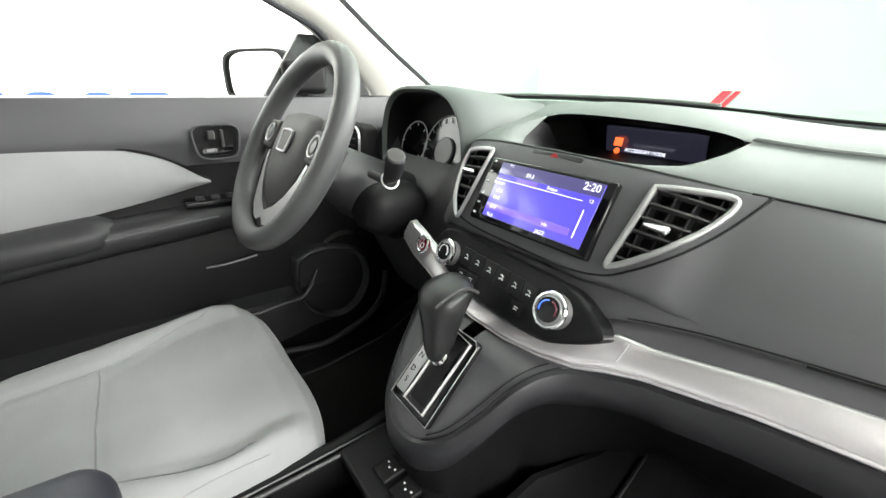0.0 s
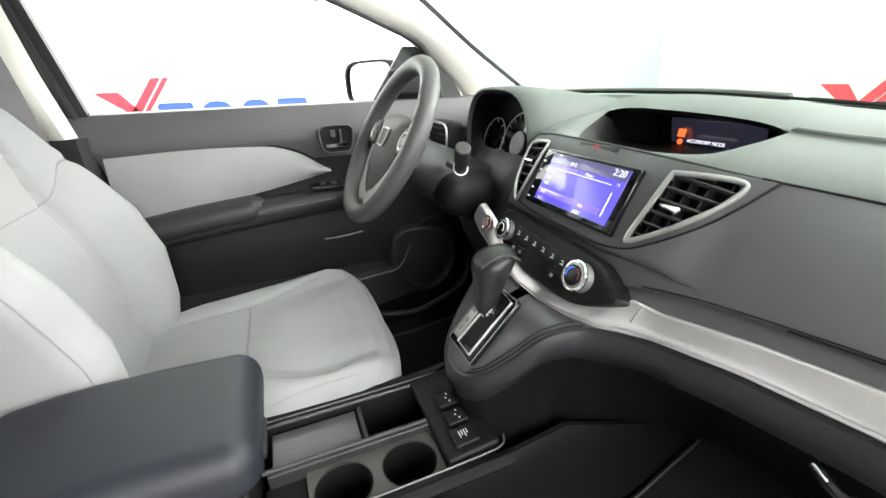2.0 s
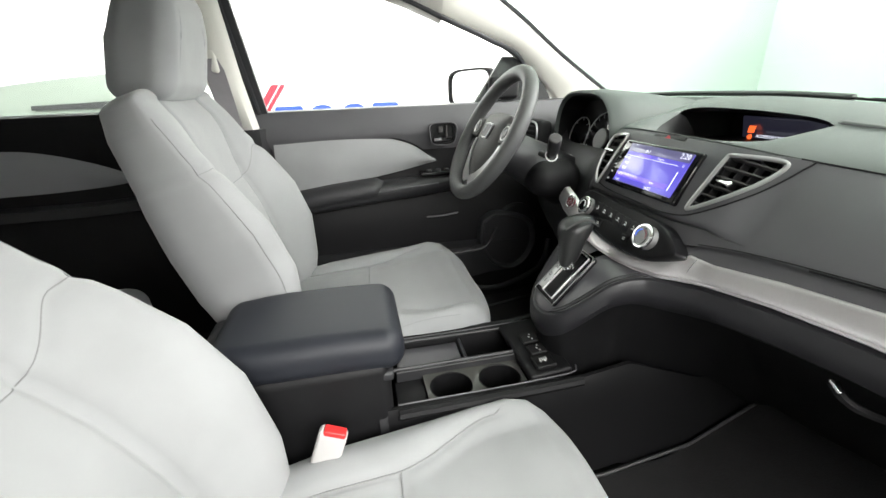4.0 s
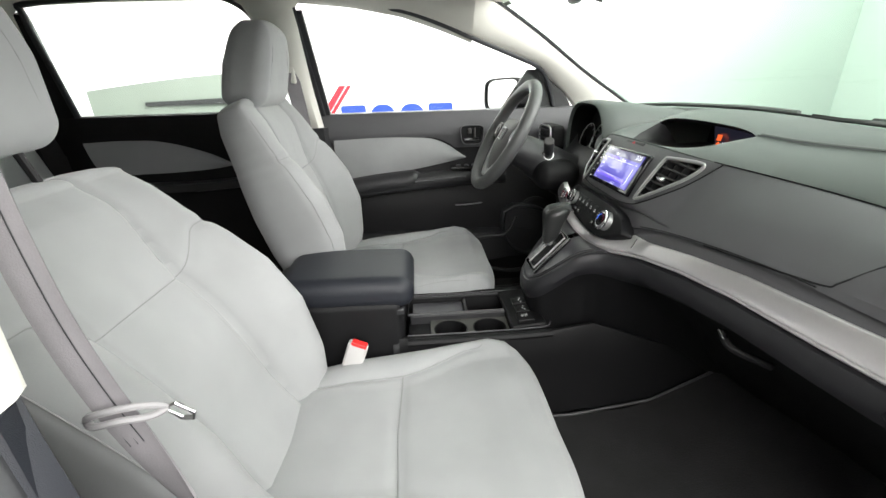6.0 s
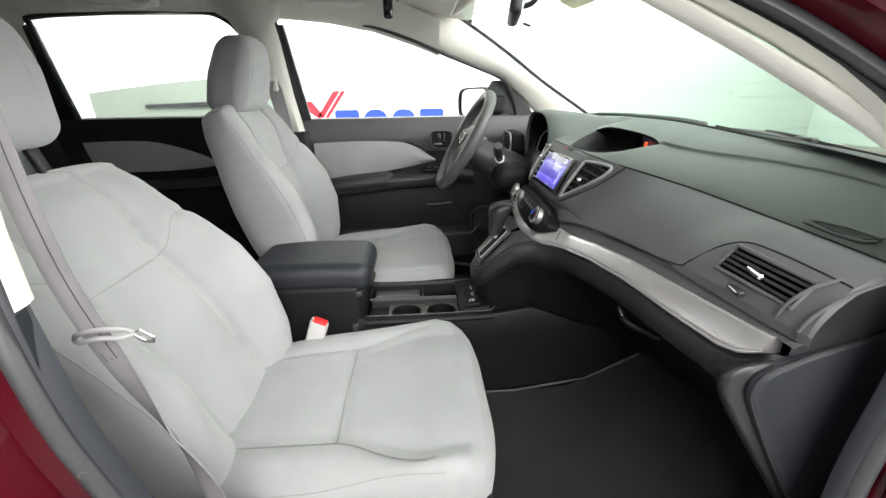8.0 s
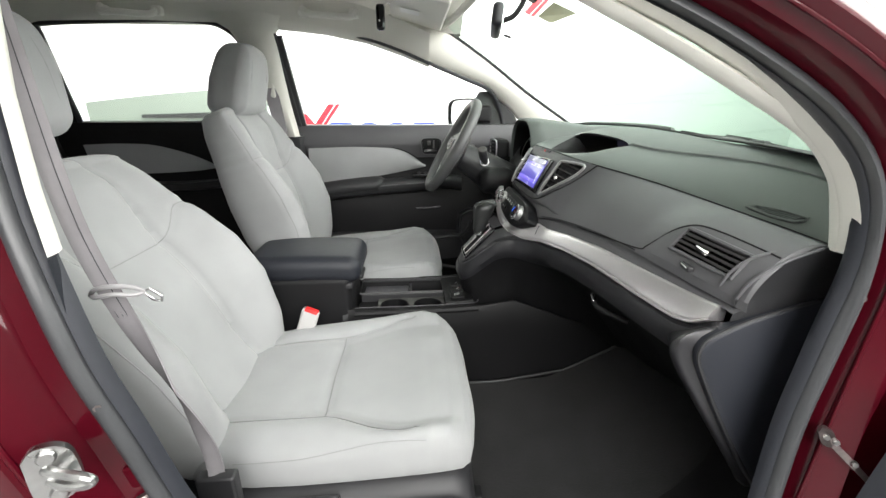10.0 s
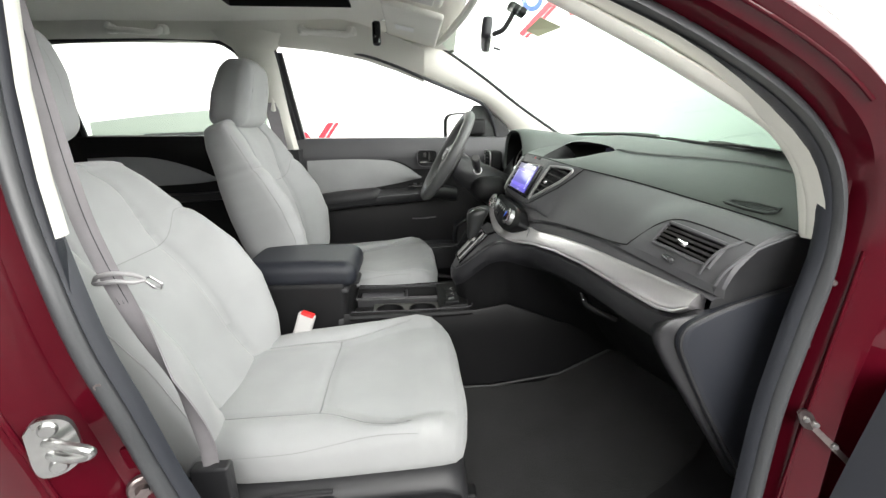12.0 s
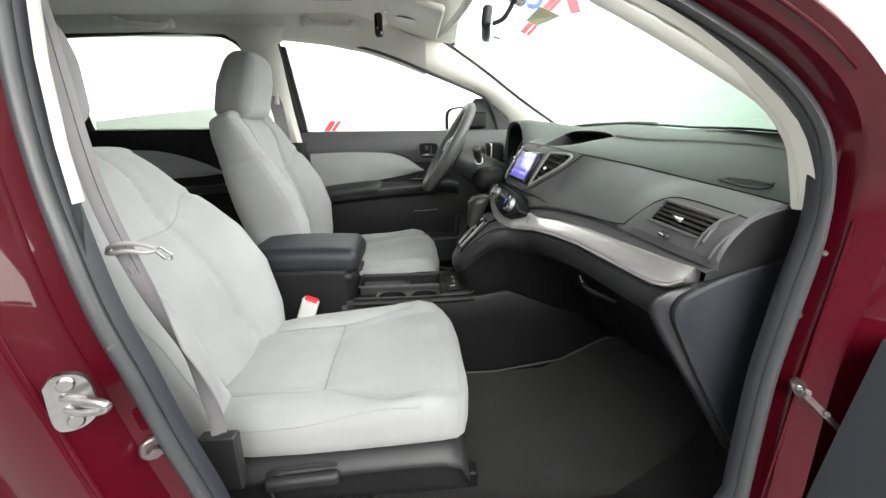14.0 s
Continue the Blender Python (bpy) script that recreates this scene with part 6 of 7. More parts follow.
part("key_panel", rbox((0.16, 0.30, 0.858), (0.13, 0.11, 0.09), 0.040, cuts=3, seg=4), "plastic_dark", col, "black lower column cover")
stl = part("wiper_stalk", tube(spline([(0.115, 0.275, 0.926), (0.105, 0.215, 0.930), (0.094, 0.172, 0.944), (0.083, 0.140, 0.976)], 14), [0.0070] * 8 + [0.0085, 0.0120, 0.0132, 0.0135, 0.0135, 0.0135], 14), "plastic", col, "black wiper stalk")
part("stalk_end", disc((0.0815, 0.1365, 0.980), (-0.2, -0.65, 0.72), 0.0132, 0.006, 20, bevel=0.002), "hub", stl, "grey stalk end cap")
part("stalk_band", ring((0.0975, 0.182, 0.936), (-0.15, -0.85, 0.45), 0.0130, 0.0015, 20, 6), "white_print", stl, "pale printed band")
part("light_stalk", tube([(0.10, 0.42, 0.955), (0.095, 0.50, 0.96), (0.09, 0.545, 0.965)], 0.011, 10), "plastic", col, "black light stalk")

# ---------------------------------------------------------------- centre console
con = thing("centre_console", (-0.1, 0, 0.32), "black centre console with cup holders and tray", "console")
# shifter housing: a plate rising between the console and the dash
rim_line = EDGE_LINE[:56]
spread = [abs(i / 55 - 0.42) / (0.42 if i < 23.1 else 0.58) for i in range(56)]
spine = [Vector((0.014 + 0.128 * (0.5 - 0.5 * math.cos(math.pi * e)), 0.002 + 0.12 * p.y, 0)) for e, p in zip(spread, rim_line)]
spine = [Vector((q.x, q.y, 0.690 + 1.02 * (q.x - 0.017) - 0.72 * max(0.0, q.x - 0.085))) for q in spine]
part("shifter_housing", grid([[q.lerp(p, k) + Vector((-0.7, 0, 0.7)) * h for p, q in zip(rim_line, spine)] for k, h in ((0.0, 0.0), (0.35, 0.001), (0.7, 0.002), (0.93, 0.002), (0.985, 0.001), (1.0, -0.0015))]), "console", con, "dark grey shifter housing", sharp=60)
part("housing_groove", tube([p + Vector((-0.0025, 0, 0.0022)) for p in EDGE_LINE[30:55]], 0.0012, 6), "plastic_dark", con, "dark groove along the housing")
part("housing_groove", tube([p.lerp(q, 0.09) + Vector((-0.0022, 0, 0.0026)) for p, q in zip(rim_line[31:54], spine[31:54])], 0.0008, 6), "plastic_dark", con, "fine groove along the housing")
gn = Vector((-0.73, 0, 0.68))


def gp(u, v, d=0.0):
    return Vector((0.055, 0.002, 0.732)) + Vector((0, -1, 0)) * u + Vector((0.68, 0, 0.73)) * v + gn * d


def gplate(u0, u1, v0, v1, d, thick, r=0.003):
    return rbox(gp((u0 + u1) / 2, (v0 + v1) / 2, d - thick / 2), (u1 - u0, v1 - v0, thick), r, cuts=1, seg=2, m=Matrix((Vector((0, -1, 0)), Vector((0.68, 0, 0.73)), gn)).transposed())


gate = part("gate_plate", gplate(-0.040, 0.042, -0.062, 0.058, 0.008, 0.012, 0.006), "gloss", con, "gloss black shift gate")
part("gate_slot", gplate(-0.006, 0.022, -0.045, 0.048, 0.0088, 0.003, 0.001), "plastic_dark", gate, "black slot cover")
part("gate_rim", tube([gp(u, v, 0.009) for u, v in ((-0.012, -0.052), (0.028, -0.052), (0.031, 0.050), (-0.006, 0.054))], 0.0021, 8, True), "silver", gate, "chrome slot rim")
part("letter_strip", gplate(-0.035, -0.016, -0.050, 0.048, 0.0088, 0.003, 0.001), "wheel_silver", gate, "satin silver letter strip")
part("gate_edge", tube([gp(u, v, 0.0075) for u, v in ((-0.038, -0.060), (0.040, -0.060), (0.041, 0.050), (0.034, 0.057), (-0.032, 0.057), (-0.038, 0.050))], 0.0008, 6, True), "wheel_silver", gate, "thin bright edge of the gate")
for n, (ch, v) in enumerate((("P", 0.038), ("R", 0.020), ("N", 0.002), ("D", -0.018), ("S", -0.034))):
    words(ch, 0.011, basis(gp(-0.026, v, 0.0092), (0, -1, 0), (0.68, 0, 0.73)), "gloss", gate, "dark letter")
sh = thing("gear_selector", (0.06, 0.01, 0.74), "black grained gear selector knob on a stem", "gear selector")
part("collar", disc(gp(0.005, 0.017, 0.020), gn, 0.013, 0.010, 24, bevel=0.003), "chrome", sh, "chrome collar")
part("stem", tube([gp(0.006, 0.016, 0.0), gp(0.004, 0.018, 0.03)], 0.008, 10), "chrome", sh, "bright stem")
K0, K1 = gp(0.003, 0.018, 0.018), Vector((0.075, 0.012, 0.845))
kr = []
for t, w, d_ in ((0.0, 0.012, 0.012), (0.12, 0.017, 0.016), (0.35, 0.020, 0.019), (0.55, 0.024, 0.023), (0.75, 0.030, 0.027), (0.88, 0.031, 0.028), (0.96, 0.027, 0.024), (1.0, 0.014, 0.012)):
    c = K0.lerp(K1, t)
    kr.append([c + Vector((d_ * math.copysign(abs(math.cos(a)) ** 0.8, math.cos(a)) * 1.15, w * math.copysign(abs(math.sin(a)) ** 0.8, math.sin(a)), d_ * 0.25 * math.cos(a))) for a in [2 * math.pi * k / 24 for k in range(24)]])
part("knob", loft(kr), "knob_black", sh, "black grained knob", sharp=70)
part("knob_trim", tube([K0.lerp(K1, 0.86) + Vector((-0.034 + 0.008 * k, -0.026 - 0.006 * math.sin(math.pi * k / 8), 0.002 + 0.016 * math.sin(math.pi * k / 8))) for k in range(9)], 0.0022, 6), "hub", sh, "grey trim on the knob")

# lower console with tray
cz = 0.568
part("console_body", loft([[Vector((x, y * w, z)) for y, z in ((0.118, 0.33), (0.112, cz - 0.02), (0.104, cz - 0.002), (-0.104, cz - 0.002), (-0.112, cz - 0.02), (-0.118, 0.33))] for x, w in ((-0.335, 1.0), (-0.315, 1.0))]), "plastic", con, "black console end")
side = lambda s: [(s * 0.118, 0.33), (s * 0.114, 0.50), (s * 0.112, cz - 0.012), (s * 0.106, cz + 0.004), (s * 0.098, cz + 0.004), (s * 0.096, cz - 0.004), (s * 0.094, 0.46)]  # noqa: E731
for s in (1, -1):
    # side walls take the shade-darkened plastic too
    part("console_side", grid([[Vector((x, y * k, z + dz)) for y, z in side(s)] for x, k, dz in ((-0.32, 1.0, 0.0), (-0.15, 1.0, 0), (0.0, 1.0, 0.0), (0.05, 1.03, 0.0), (0.14, 1.05, 0.015), (0.30, 1.05, -0.05), (0.55, 1.0, -0.10))]), "knee_shade", con, "black console side wall, shade in the colour", sharp=50)
    part("rim_flare", tube(spline([(-0.30, s * 0.112, cz - 0.004), (-0.05, s * 0.112, cz - 0.002), (0.04, s * 0.116, cz + 0.004)], 24), 0.010, 8), "plastic_dark", con, "flared upper edge")
part("tray_floor", slab([(-0.315, -0.096, 0.47), (-0.03, -0.096, 0.47), (-0.03, 0.096, 0.47), (-0.315, 0.096, 0.47)], 0.01, (0, 0, -1)), "plastic_dark", con, "", False)
part("centre_rib", rbox((-0.165, -0.004, 0.527), (0.26, 0.008, 0.088), 0.003), "plastic", con, "rib between tray and cup holders")
part("coin_tray", rbox((-0.222, 0.046, 0.553), (0.135, 0.082, 0.006), 0.002), "console", con, "shallow smooth tray")
part("pocket_wall", rbox((-0.148, 0.046, 0.535), (0.008, 0.084, 0.06), 0.003), "plastic", con)
part("tray_frame", tube([(-0.30, 0.090, cz + 0.003), (-0.05, 0.090, cz + 0.003), (-0.045, 0.004, cz + 0.001), (-0.30, 0.004, cz + 0.001)], 0.004, 6, True), "plastic", con, "raised tray edge")
for x in (-0.195, -0.098):
    cup = part("cup_holder", loft([[Vector((x + r * math.cos(a), -0.052 + r * 0.95 * math.sin(a), z)) for a in [2 * math.pi * k / 28 for k in range(28)]] for r, z in ((0.040, 0.555), (0.038, 0.475))], False), "plastic_dark", con, "round cup holder")
    part("cup_rim", tube([Vector((x + 0.0405 * math.cos(a), -0.052 + 0.0385 * math.sin(a), 0.556)) for a in [2 * math.pi * k / 28 for k in range(28)]], 0.0014, 6, True), "plastic_dark", cup, "smooth rim")


def holed(x, z):
    """One cell of the insert: a square plate with a round hole."""
    ang = [2 * math.pi * (k + 0.5) / 48 for k in range(48)]
    hole_ = [Vector((x + 0.0405 * math.cos(a), -0.052 + 0.0385 * math.sin(a), z)) for a in ang]
    edge_ = [Vector((x + 0.0485 * max(-1, min(1, 1.42 * math.cos(a))), -0.0505 + 0.0445 * max(-1, min(1, 1.42 * math.sin(a))), z)) for a in ang]
    return grid([edge_, hole_, [p + Vector((0, 0, -0.012)) for p in hole_]], True)


part("cup_insert", join(holed(-0.195, 0.5565), holed(-0.098, 0.5565)), "insert", con, "grey insert round the cup holders", sharp=40)
part("insert_end", rbox((-0.272, -0.0505, 0.545), (0.056, 0.088, 0.006), 0.002), "plastic_dark", con, "black end of the insert")
for y in (-0.0985, 0.0985):
    part("rim_line", tube(spline([(-0.30, y, cz + 0.0062), (-0.12, y, cz + 0.0062), (0.0, y, cz + 0.0085), (0.035, y * 0.96, cz + 0.0095), (0.046, y * 0.80, cz + 0.010)], 30), 0.0016, 6), "console", con, "lighter grey line along the rim")
part("switch_panel", rbox((-0.008, 0.002, 0.571), (0.085, 0.186, 0.02), 0.006, m=pose(0, 0, 0, 0, -5, 0).to_3x3()), "plastic_dark", con, "black switch panel")
for y in (0.018, -0.022):
    b = part("seat_heat_switch", rbox((-0.010, y, 0.584), (0.034, 0.030, 0.008), 0.003, m=pose(0, 0, 0, 0, -5, 0).to_3x3()), "plastic_dark", con, "black rocker switch")
    for k in (-1, 0, 1):
        part("switch_mark", rbox((-0.010 + 0.004 * abs(k), y + 0.008 * k, 0.5885), (0.0025, 0.003, 0.001), 0.0003, cuts=1, seg=1), "white_print", b, "white switch mark")
so = part("power_socket", rbox((-0.013, -0.062, 0.584), (0.040, 0.036, 0.009), 0.003, m=pose(0, 0, 0, 0, -5, 0).to_3x3()), "plastic_dark", con, "black socket cover")
for k in range(4):
    part("print_bar", rbox((-0.020 + 0.004 * k, -0.062 + 0.002 * (k % 2), 0.5888 + 0.0006 * k), (0.0014, 0.013 - 0.004 * (k % 2), 0.001), 0.0003, cuts=1, seg=1), "white_print", so, "white printed bar")

armr = thing("console_armrest", (-0.44, 0, 0.5), "padded black armrest on the console box", "armrest")
part("storage_box", rbox((-0.445, 0.0, 0.50), (0.275, 0.215, 0.34), 0.02, cuts=3), "plastic_dark", armr, "black storage box")
part("padded_lid", rbox((-0.437, 0.002, 0.682), (0.315, 0.222, 0.075), 0.033, cuts=6, seg=5, f=lambda q: Vector((q.x, q.y * (1 - 0.12 * ease(-0.05, -0.16, q.x)), q.z + 0.006 * (1 - (q.x / 0.16) ** 2)))), "vinyl", armr, "padded dark blue black vinyl lid")
part("lid_latch", rbox((-0.292, 0.0, 0.640), (0.02, 0.07, 0.014), 0.005), "plastic", armr, "latch under the lid")
part("lid_base", rbox((-0.445, 0.0, 0.642), (0.285, 0.212, 0.018), 0.006), "plastic", armr, "black lid base")
part("hinge_end", rbox((-0.60, 0.0, 0.655), (0.05, 0.19, 0.07), 0.022), "plastic", armr, "hinge end of the box")

# ---------------------------------------------------------------- seats


def seat(y0, dz, lean, near, label, dx=0.0, head=(0.0, 0.0)):
    """A front seat: cushion, backrest, headrest with seams; lean tips the backrest back, in degrees."""
    st_ = thing("front_seat", (-0.3, y0, floor_z(-0.3)), label, "car seat", "front seats")
    up = Vector((dx, y0, dz))
    def turns(p):
        """Angles of a ring whose points lie evenly across the front, and fewer behind."""
        us = [0.45 * (1 - 2 * k / 104) + 0.55 * math.cos(math.pi * k / 104) for k in range(105)]
        return [math.acos(math.copysign(abs(u) ** (1 / p), u)) for u in us] + [math.pi + math.pi * (k + 1) / 28 for k in range(27)]

    def split(x):
        """Where the side seams of the cushion run, as a share of its half width."""
        return 0.60 + 0.24 * ease(-0.32, -0.15, x)

    def cushion_ring(x, w, top, bot, bol, sink=0.0):
        pts = []
        for a in turns(0.5):
            c, s = math.cos(a), math.sin(a)
            u = math.copysign(abs(c) ** 0.5, c)
            v = math.copysign(abs(s) ** 0.6, s)
            mid = (top + bot) / 2
            z = mid + v * (top - mid)
            if s > 0:
                z += bol * ease(split(x) - 0.14, min(0.97, split(x) + 0.22), abs(u)) * v - 0.006 * (1 - ease(0.0, 0.5, abs(u))) - 0.006 * math.exp(-(((abs(u) - split(x)) / 0.03) ** 2)) * ease(-0.10, -0.16, x) - 0.006 * math.exp(-(((x + 0.306 + 0.01 * (1 - abs(u))) / 0.012) ** 2)) * (1 - ease(0.55, 0.64, abs(u)))
            pts.append(Vector((x - 0.015 * abs(u) ** 4 * ease(-0.2, -0.03, x), u * w, z)) + up)
        return pts

    prof = [(-0.535, 0.17, 0.515, 0.47, 0.0), (-0.53, 0.205, 0.535, 0.455, 0.004), (-0.50, 0.218, 0.540, 0.45, 0.012), (-0.42, 0.228, 0.541, 0.452, 0.026), (-0.33, 0.234, 0.542, 0.458, 0.032), (-0.25, 0.237, 0.546, 0.464, 0.036), (-0.17, 0.238, 0.553, 0.468, 0.046), (-0.11, 0.237, 0.561, 0.468, 0.048), (-0.07, 0.233, 0.563, 0.466, 0.034), (-0.043, 0.227, 0.556, 0.466, 0.010), (-0.028, 0.215, 0.542, 0.472, 0.0), (-0.020, 0.19, 0.522, 0.485, 0.0)]
    fine = []
    for k in range(89):
        s = (len(prof) - 1) * k / 88
        i = min(int(s), len(prof) - 2)
        fine.append([a + (b - a) * (s - i) for a, b in zip(prof[i], prof[i + 1])])
    cush = part("cushion", loft([cushion_ring(*f) for f in fine]), "fabric", st_, "light grey fabric cushion", sharp=80)

    def cz_(x, u):
        f = lerp(x, prof)
        c = abs(u) ** 2.0
        s = max(0.0, 1 - c * c) ** 0.5
        mid = (f[1] + f[2]) / 2
        v = s**0.6
        return Vector((x - 0.015 * abs(u) ** 4 * ease(-0.2, -0.03, x), u * f[0], mid + v * (f[1] - mid) + f[3] * ease(split(x) - 0.14, min(0.97, split(x) + 0.22), abs(u)) * v - 0.006 * (1 - ease(0.0, 0.5, abs(u))) - 0.0045)) + up

    seam = lambda pts, host, r=0.0013: part("seam", tube(pts, r, 5), "thread", host, "")  # noqa: E731
    for s in (-1, 1):
        seam([cz_(x, s * split(x)) for x in [-0.49 + 0.35 * k / 30 for k in range(31)]], cush)
        seam([cz_(-0.14 + 0.035 * k / 8, s * (split(-0.14) + 0.13 * (k / 8) ** 1.5)) + Vector((0, 0, 0.002)) for k in range(9)], cush)
        seam([cz_(x, s * (0.978 - 0.035 * math.exp(-(((x + 0.21) / 0.09) ** 2)))) + Vector((0, s * 0.001, 0.004)) for x in [-0.45 + 0.335 * k / 30 for k in range(31)]], cush, 0.0007)
    seam([cz_(-0.306 - 0.01 * (1 - abs(u)), u) for u in [-0.60 + 1.20 * k / 24 for k in range(25)]], cush)

    # backrest along its own line, leaned about the hinge
    hinge = Vector((-0.52, 0, 0.50))
    turn = Matrix.Rotation(radians(-lean), 4, "Y")

    def tip(v):
        return turn @ (v - hinge) + hinge + up

    line = [(-0.492, 0.50), (-0.520, 0.57), (-0.556, 0.68), (-0.588, 0.78), (-0.612, 0.86), (-0.636, 0.935), (-0.657, 0.995), (-0.672, 1.036)]
    wid = [0.205, 0.225, 0.240, 0.246, 0.242, 0.228, 0.222, 0.206]
    tf = [0.015, 0.02, 0.025, 0.025, 0.022, 0.020, 0.018, 0.010]
    tb = [0.08, 0.098, 0.112, 0.112, 0.108, 0.102, 0.096, 0.086]
    bol = [0.03, 0.075, 0.105, 0.099, 0.072, 0.036, 0.018, 0.008]
    L = spline([(x, 0, z) for x, z in line], 70)
    T = [k / 69 * 7 for k in range(70)]
    at = lambda tab, t: float(np.interp(t, range(8), tab))  # noqa: E731

    def seam_u(t):
        return 0.41 + 0.07 * ease(4.0, 5.8, t) + 0.05 * ease(1.8, 0.4, t)

    def yoke(u):
        """Height of the yoke seam: level in the middle, rising over the bolsters."""
        return 3.86 + 0.70 * ease(0.38, 0.76, abs(u))

    def back_pt(t, a):
        i = min(68, int(t / 7 * 69))
        c0 = Vector([float(np.interp(t, T, [p[j] for p in L])) for j in range(3)])
        d = (L[i + 1] - L[i]).normalized()
        fn = Vector((d.z, 0, -d.x))
        c, s = math.cos(a), math.sin(a)
        u = math.copysign(abs(c) ** 0.55, c)
        v = math.copysign(abs(s) ** 0.65, s)
        dent = math.exp(-(((t - yoke(u)) / 0.13) ** 2))
        us = seam_u(t)
        if s >= 0:
            groove_ = 0.010 * math.exp(-(((abs(u) - us) / 0.026) ** 2)) + 0.003 * dent
            q = max(0.0, min(1.0, (abs(u) - us) / 0.48))
            bulge = 0.55 * ease(us - 0.08, us + 0.46, abs(u)) + 0.45 * (1 - (1 - q) ** 2)
            off = v * at(tf, t) + v**0.5 * at(bol, t) * (1 - 0.08 * dent) * bulge - groove_
        else:
            off = v * at(tb, t)
        return tip(c0 + fn * (off - 0.015 + 0.006 * max(0.0, s) * math.cos(2.2 * t + 0.4) * (1 - abs(u))) + Vector((0, u * at(wid, t) * (1 - 0.012 * dent), 0)))

    rings = [[back_pt(7 * k / 139, a) for a in turns(0.55)] for k in range(140)]
    apex = (rings[-1][52] + rings[-1][118]) / 2
    rings += [[apex + (p - apex) * k + Vector((-0.008 * (1 - k), 0, 0.032 * (1 - k * k) ** 0.5)) for p in rings[-1]] for k in (0.985, 0.95, 0.88, 0.75, 0.55, 0.2)]
    back = part("backrest", loft(rings), "fabric", st_, "light grey fabric backrest", sharp=80)

    def bs(t, u):
        c = abs(u) ** (1 / 0.55)
        return back_pt(t, math.acos(math.copysign(c, u)))

    for s in (-1, 1):
        seam([bs(t, s * seam_u(t)) for t in [0.3 + 6.5 * k / 40 for k in range(41)]], back)
        seam([bs(yoke(0.41 + 0.55 * k / 18), s * (0.41 + 0.55 * k / 18)) for k in range(19)], back, 0.0010)
        seam([bs(t, s * 0.965) for t in [0.6 + 5.6 * k / 30 for k in range(31)]], back)
    seam([bs(yoke(u), u) for u in [-0.41 + 0.82 * k / 22 for k in range(23)]], back, 0.0009)

    hc = Vector((-0.690, 0, 1.136))

    def hr(q):
        k = q.z / 0.10
        return Vector((q.x * (1 - 0.26 * max(0.0, k) ** 1.5) + 0.020 * k, q.y * (1 - 0.20 * max(0, k) ** 1.6), q.z - 0.010 * (q.y / 0.11) ** 2 * (1 if k > 0 else -0.3)))

    lift = Vector((head[0], 0, head[1]))

    vs_, fs_ = rbox((0, 0, 0), (0.118, 0.238, 0.215), 0.036, cuts=6, seg=6, f=hr)
    head = part("headrest", ([tip(hc + v) + lift for v in vs_], fs_), "fabric", st_, "light grey fabric headrest", sharp=80)
    for s in (-1, 1):
        seam([tip(hc + hr(Vector((0.058 - 0.004 * (abs(z) / 0.09) ** 6, s * (0.070 - 0.01 * z / 0.09), z)))) + lift for z in [-0.085 + 0.17 * k / 16 for k in range(17)]], head)
        part("post", tube([tip(Vector((-0.69, s * 0.055, 0.99))), tip(Vector((-0.698, s * 0.055, 1.09))) + lift], 0.006, 8), "plastic_dark", head, "dark headrest post")
    # base
    base = part("seat_base", rbox(Vector((-0.285, 0, 0.42)) + up, (0.44, 0.40, 0.11), 0.02), "plastic_dark", st_, "black seat frame")
    for s in (-1, 1):
        part("rail", rbox(Vector((-0.26, s * 0.17, 0.352 - dz / 2)) + up, (0.50, 0.035, 0.04), 0.006), "plastic_dark", base, "black slide rail")
    sd = -1 if near < 0 else 1
    sv_ = part("side_shield", loft([[Vector((x, sd * y, z)) + up for y, z in ((0.17, zt + 0.01), (0.218, zt + 0.002), (0.234, zt - 0.006), (0.247, zt - 0.019), (0.250, zt - 0.027), (0.244, zt - 0.035), (0.237, zt - 0.045), (0.236, 0.40), (0.22, 0.37), (0.17, 0.37))] for x, zt in ((-0.56, 0.455), (-0.50, 0.465), (-0.40, 0.468), (-0.28, 0.474), (-0.16, 0.480), (-0.08, 0.482), (-0.05, 0.472), (-0.035, 0.44))]), "plastic", st_, "black plastic side shield", sharp=60)
    part("recline_lever", rbox(Vector((-0.33, sd * 0.256, 0.448)) + up, (0.13, 0.022, 0.026), 0.010, m=pose(0, 0, 0, 0, -4, 0).to_3x3()), "plastic", sv_, "black recline lever")
    part("lever_recess", tube(spline([Vector((-0.385, sd * 0.25, 0.405)) + up, Vector((-0.39, sd * 0.252, 0.45)) + up, Vector((-0.37, sd * 0.252, 0.470)) + up, Vector((-0.27, sd * 0.252, 0.476)) + up], 16), 0.004, 6), "plastic", sv_, "raised recess edge")
    return st_


seat(-0.350, 0.0, 12.0, -1, "light grey fabric passenger seat, reclined, on black base", 0.0, (-0.020, 0.062))
seat(0.345, 0.042, -2.0, 1, "light grey fabric driver seat, upright, on black base", -0.014)

# rear bench
bench = thing("rear_bench", (-1.3, 0.0, 0.33), "grey fabric rear bench seat in shadow", "rear seat")
part("cushion", rbox((-1.22, 0.0, 0.52), (0.52, 1.18, 0.16), 0.055, cuts=6, seg=4, f=lambda q: Vector((q.x, q.y, q.z + 0.02 * math.cos(5.3 * q.y)))), "fabric_side", bench, "grey fabric cushion")
part("backrest", rbox((-1.56, 0.0, 0.80), (0.16, 1.18, 0.62), 0.06, cuts=6, seg=4, m=pose(0, 0, 0, 0, -18, 0).to_3x3()), "fabric_side", bench, "grey fabric backrest")
